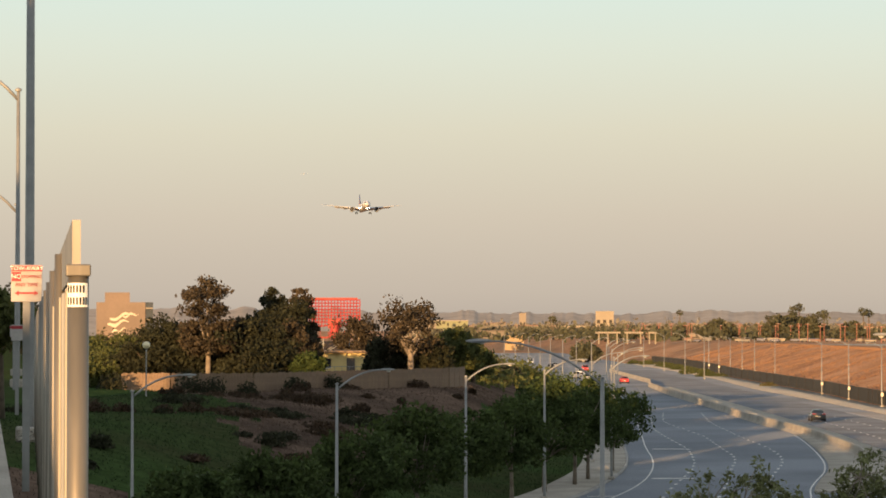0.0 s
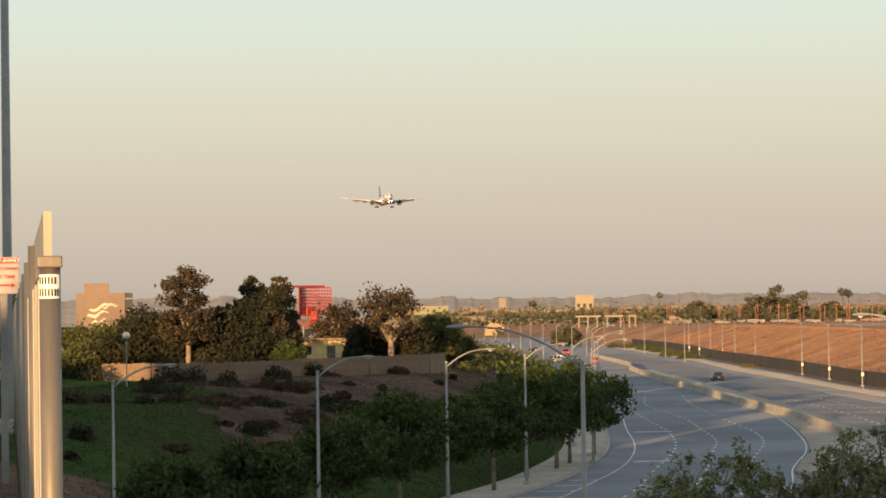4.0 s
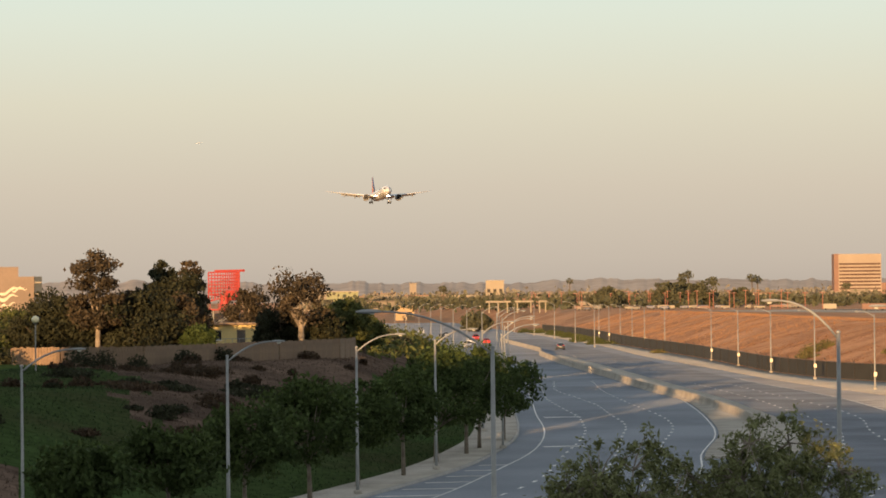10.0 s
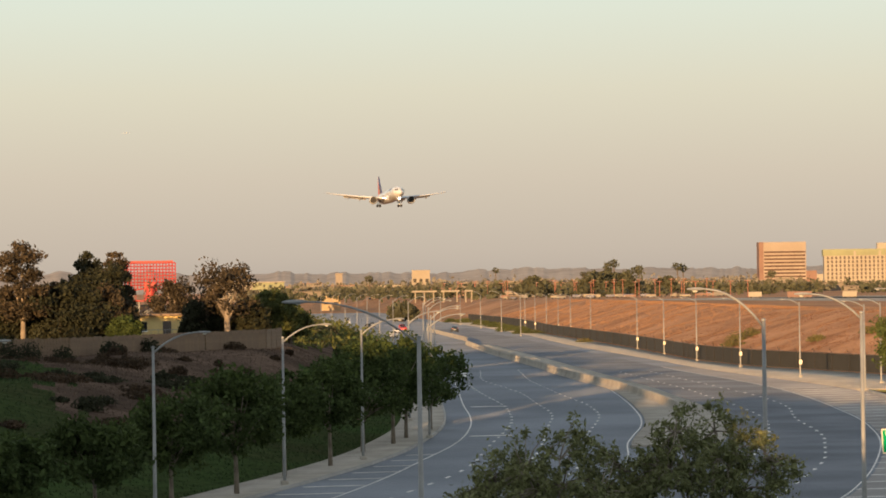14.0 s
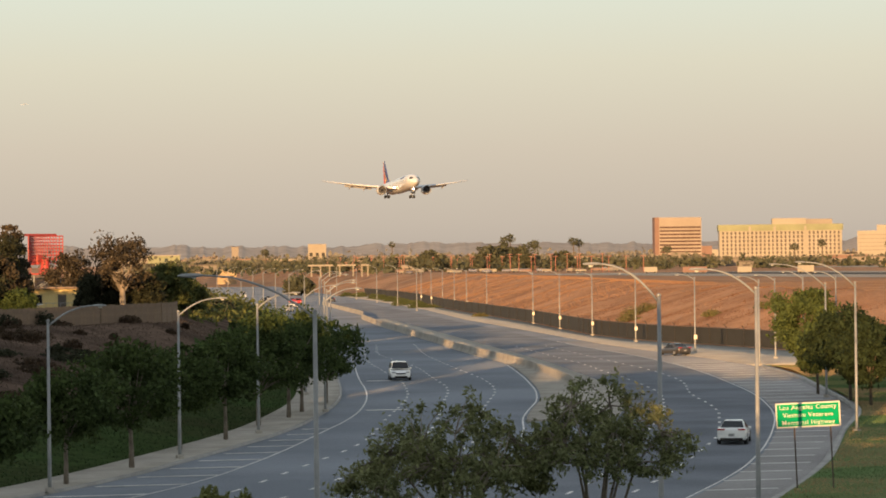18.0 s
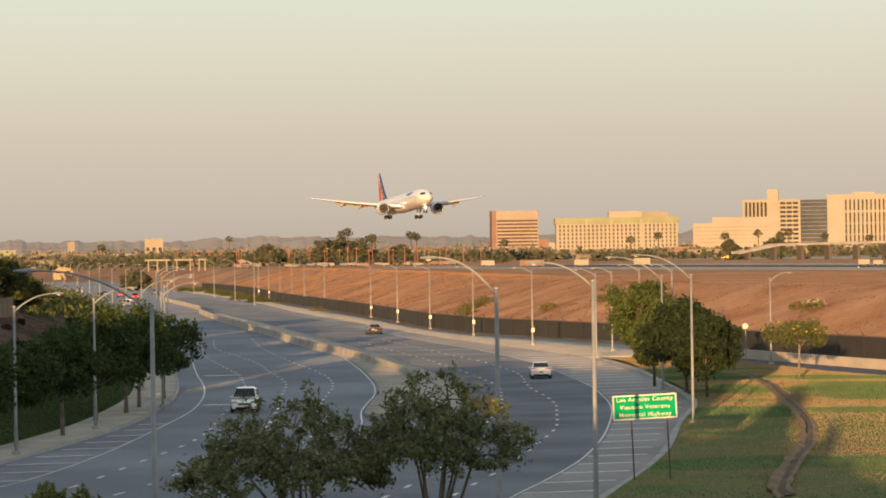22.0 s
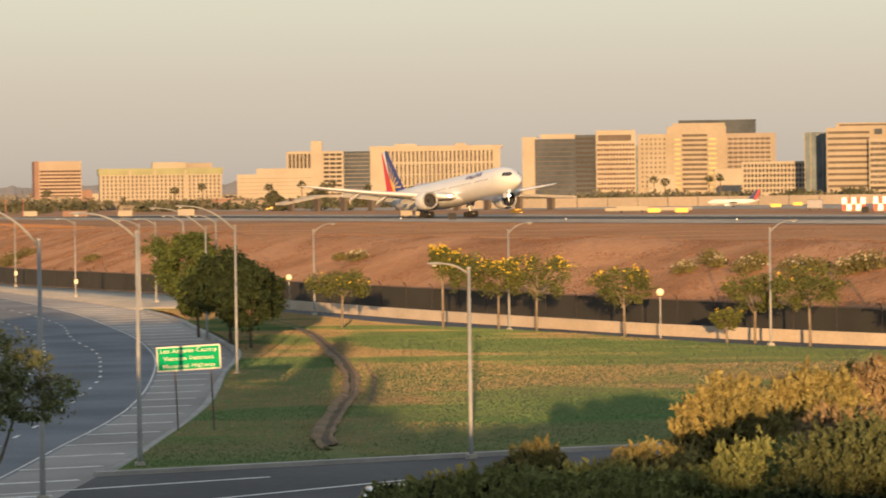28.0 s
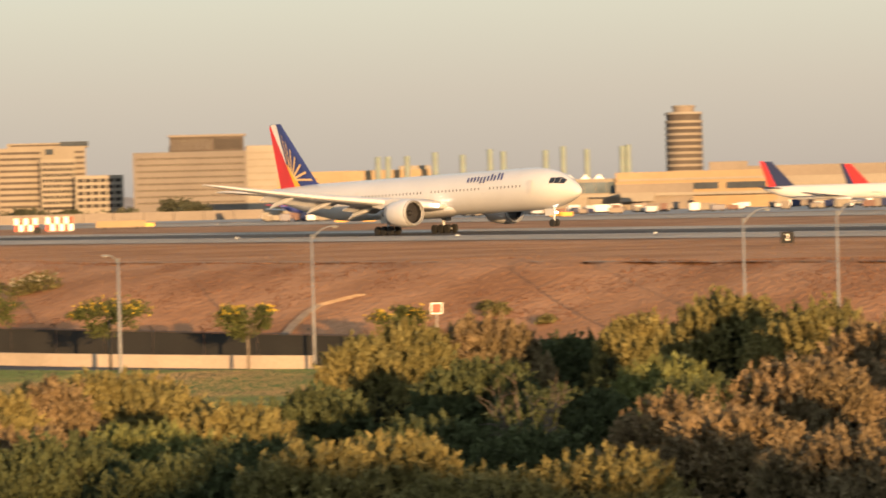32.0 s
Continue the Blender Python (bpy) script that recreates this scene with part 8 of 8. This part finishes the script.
def on_lane(line, off, rows, forward, wave=0.03):
    """Poses along a lane: (seconds, y) rows; forward: +1 drives towards +y."""
    out = []
    for t, y in rows:
        aside = off if not isinstance(off, tuple) else float(np.interp(y, off[0], off[1]))
        x0, x1 = smooth_line(line, [y - 1.5, y + 1.5]) + aside
        a = math.degrees(math.atan2(-(x1 - x0), 3.0))
        out.append((t, pose((x0 + x1) / 2, y, wave, 0, 0, a if forward > 0 else a + 180)))
    return out


def steady(t0, y0, t1, y1, n):
    return [(t0 + (t1 - t0) * k / n, y0 + (y1 - y0) * k / n) for k in range(n + 1)]


# ---- a far airliner high in the sky, tyre smoke ----
far_jet = empty("distant_airliner", None, "tiny pale airliner far off in the sky", "airplane")
part("fuselage", tubed([(0, -6, 0), (0, -5, 0), (0, 4, 0), (0, 6, 0.3)], [0.1, 0.6, 0.6, 0.15], 10), M["white_paint"], far_jet)
part("wing", boxed(0, 0.5, -0.2, 11, 1.3, 0.2), M["grey_paint"], far_jet)
part("fin", boxed(0, 5.4, 1.2, 0.15, 1.3, 1.6), M["white_paint"], far_jet)

M["smoke"] = leaf_material("tyre_smoke", (0.30, 0.38, 0.62), (0.26, 0.34, 0.57), 0.1, 0.4)
puffs = []
r9 = np.random.default_rng(9)
for k in range(60):
    p_ = r9.normal(size=(800, 3)) * 0.44
    p_ /= np.maximum(1, np.linalg.norm(p_, axis=1) / 1.2)[:, None]
    p_ = p_ * np.array([1.7, 4.6, 1.75])
    p_ = p_ + 0.25 * np.sin(p_[:, [1, 2, 0]] * 1.1 + k)
    puff = fast("smoke_puff", *leaves(p_, 0.10, r9, 0.8), M["smoke"])
    tagged(puff, "thin bluish puff of tyre smoke over the runway", "smoke", "tyre smoke", "stuff")
    puffs.append(puff)

# airliner: seconds, y, z, nose-up degrees, crab degrees
AIRLINER_ROWS = [(0, 2498, 102.3, 2.4, 1.8), (3, 2303, 91.3, 2.4, 1.8), (7, 2056, 78.9, 2.4, 1.8), (11, 1791, 64.2, 2.4, 1.8), (14, 1590, 52.7, 2.4, 1.8), (17, 1392, 42.0, 2.4, 1.8), (20, 1193, 30.2, 2.5, 1.8), (22, 1062, 23.0, 2.8, 1.8), (24, 928, 14.7, 3.6, 1.6), (26, 789, 8.9, 5.0, 0.8), (27.6, 676, 6.54, 5.4, 0.2), (28, 647, 6.53, 5.0, 0.0), (29, 577, 6.53, 3.6, 0.0), (30, 507, 6.53, 2.6, 0.0), (32, 367, 6.53, 1.5, 0.0)]


def plane_at(t):
    ts = [r[0] for r in AIRLINER_ROWS]
    return tuple(float(np.interp(t, ts, [r[k] for r in AIRLINER_ROWS])) for k in (1, 2, 3))


def motions():
    walk(airliner, [(t, pose(RUNWAY_X, y, z, -p, 0, -c)) for t, y, z, p, c in AIRLINER_ROWS])
    walk(radar_dish, [(32 / 55 * k, pose(42.6, 384, 11.5, 0, 0, -6 - 45 * k)) for k in range(56)])
    walk(white_sedan, on_lane(DASH_B, 1.6, steady(0, -70, 14, 76, 4) + [(15.6, 124), (17, 160), (18, 184), (19, 207), (20, 228.5), (21, 248), (22, 267.5), (23, 285.5), (25, 324), (28, 384), (32, 470)], 1))
    walk(white_van, on_lane(DASH_1, ((225, 260, 300, 350, 420), (1.5, 0.9, 0.0, -1.1, -1.5)), steady(0, 660, 12, 424, 6) + [(13, 400), (14, 377), (15, 353), (16.5, 323), (17, 313), (19, 276), (20, 257.5), (22, 224.5), (23, 208), (24.5, 182), (26, 156), (28, 120), (30, 80), (32, 30)], -1))
    walk(dark_car, on_lane(DASH_A, ((380, 600), (-0.4, 0.5)), [(0, 378.5), (3, 470), (6, 553), (10, 662), (12, 718), (13, 748), (14, 775), (16, 820), (20, 885), (26, 955), (32, 1010)], 1))
    walk(bronze_suv, [(t, pose(x, y, 0.16 if y < 345 else 0.03, 0, 0, a)) for t, x, y, a in ((0, 150, 120, 30), (6, 128, 172, 22), (11, 117, 218, 4), (14, 115.5, 268, 0), (15.5, 116, 303, 3), (17, 114.5, 338, 14), (18, 111.8, 350, 14), (19, 109.4, 361, 4), (20, 109.6, 377, -6), (21, 112, 399, -8), (22, 115.5, 425, -8), (23, 119, 451, -8), (25, 127, 505, -8), (28, 139, 590, -8), (32, 157, 700, -8))])
    walk(red_car, on_lane(DASH_2, 1.8, [(0, 640), (6, 700), (12, 780), (18, 840), (25, 900), (32, 950)], 1))
    walk(far_jet, [(0, pose(470, 4650, 240, 0, 0, 0)), (32, pose(465, 4300, 235, 0, 0, 0))])
    for k, puff in enumerate(puffs):
        t0 = 28.1 + 0.027 * k
        y, z, tilt = plane_at(t0)
        side = -5.5 if k % 2 else 5.5
        rows = [(t, pose(RUNWAY_X, plane_at(t)[0] - 4 + (k % 7) * 2.5, plane_at(t)[1] + 5.4, -plane_at(t)[2])) for t in (0, 7, 14, 20, 24, 26, 27, t0)]
        rise = (k * 5 % 7) * 0.75
        rows.append((t0 + 0.18, pose(RUNWAY_X + side, y + 2, RUNWAY_Z + 1.6 + rise * 0.3)))
        rows.append((t0 + 1.2, pose(RUNWAY_X + side + 1, y + 5, RUNWAY_Z + 1.8 + rise * 1.1, 4, 6, 20)))
        rows.append((32, pose(RUNWAY_X + side + 3, y + 4 + 0.18 * k, RUNWAY_Z + 3.0 + rise * 1.9, 8, 12, 50)))
        walk(puff, rows)


motions()
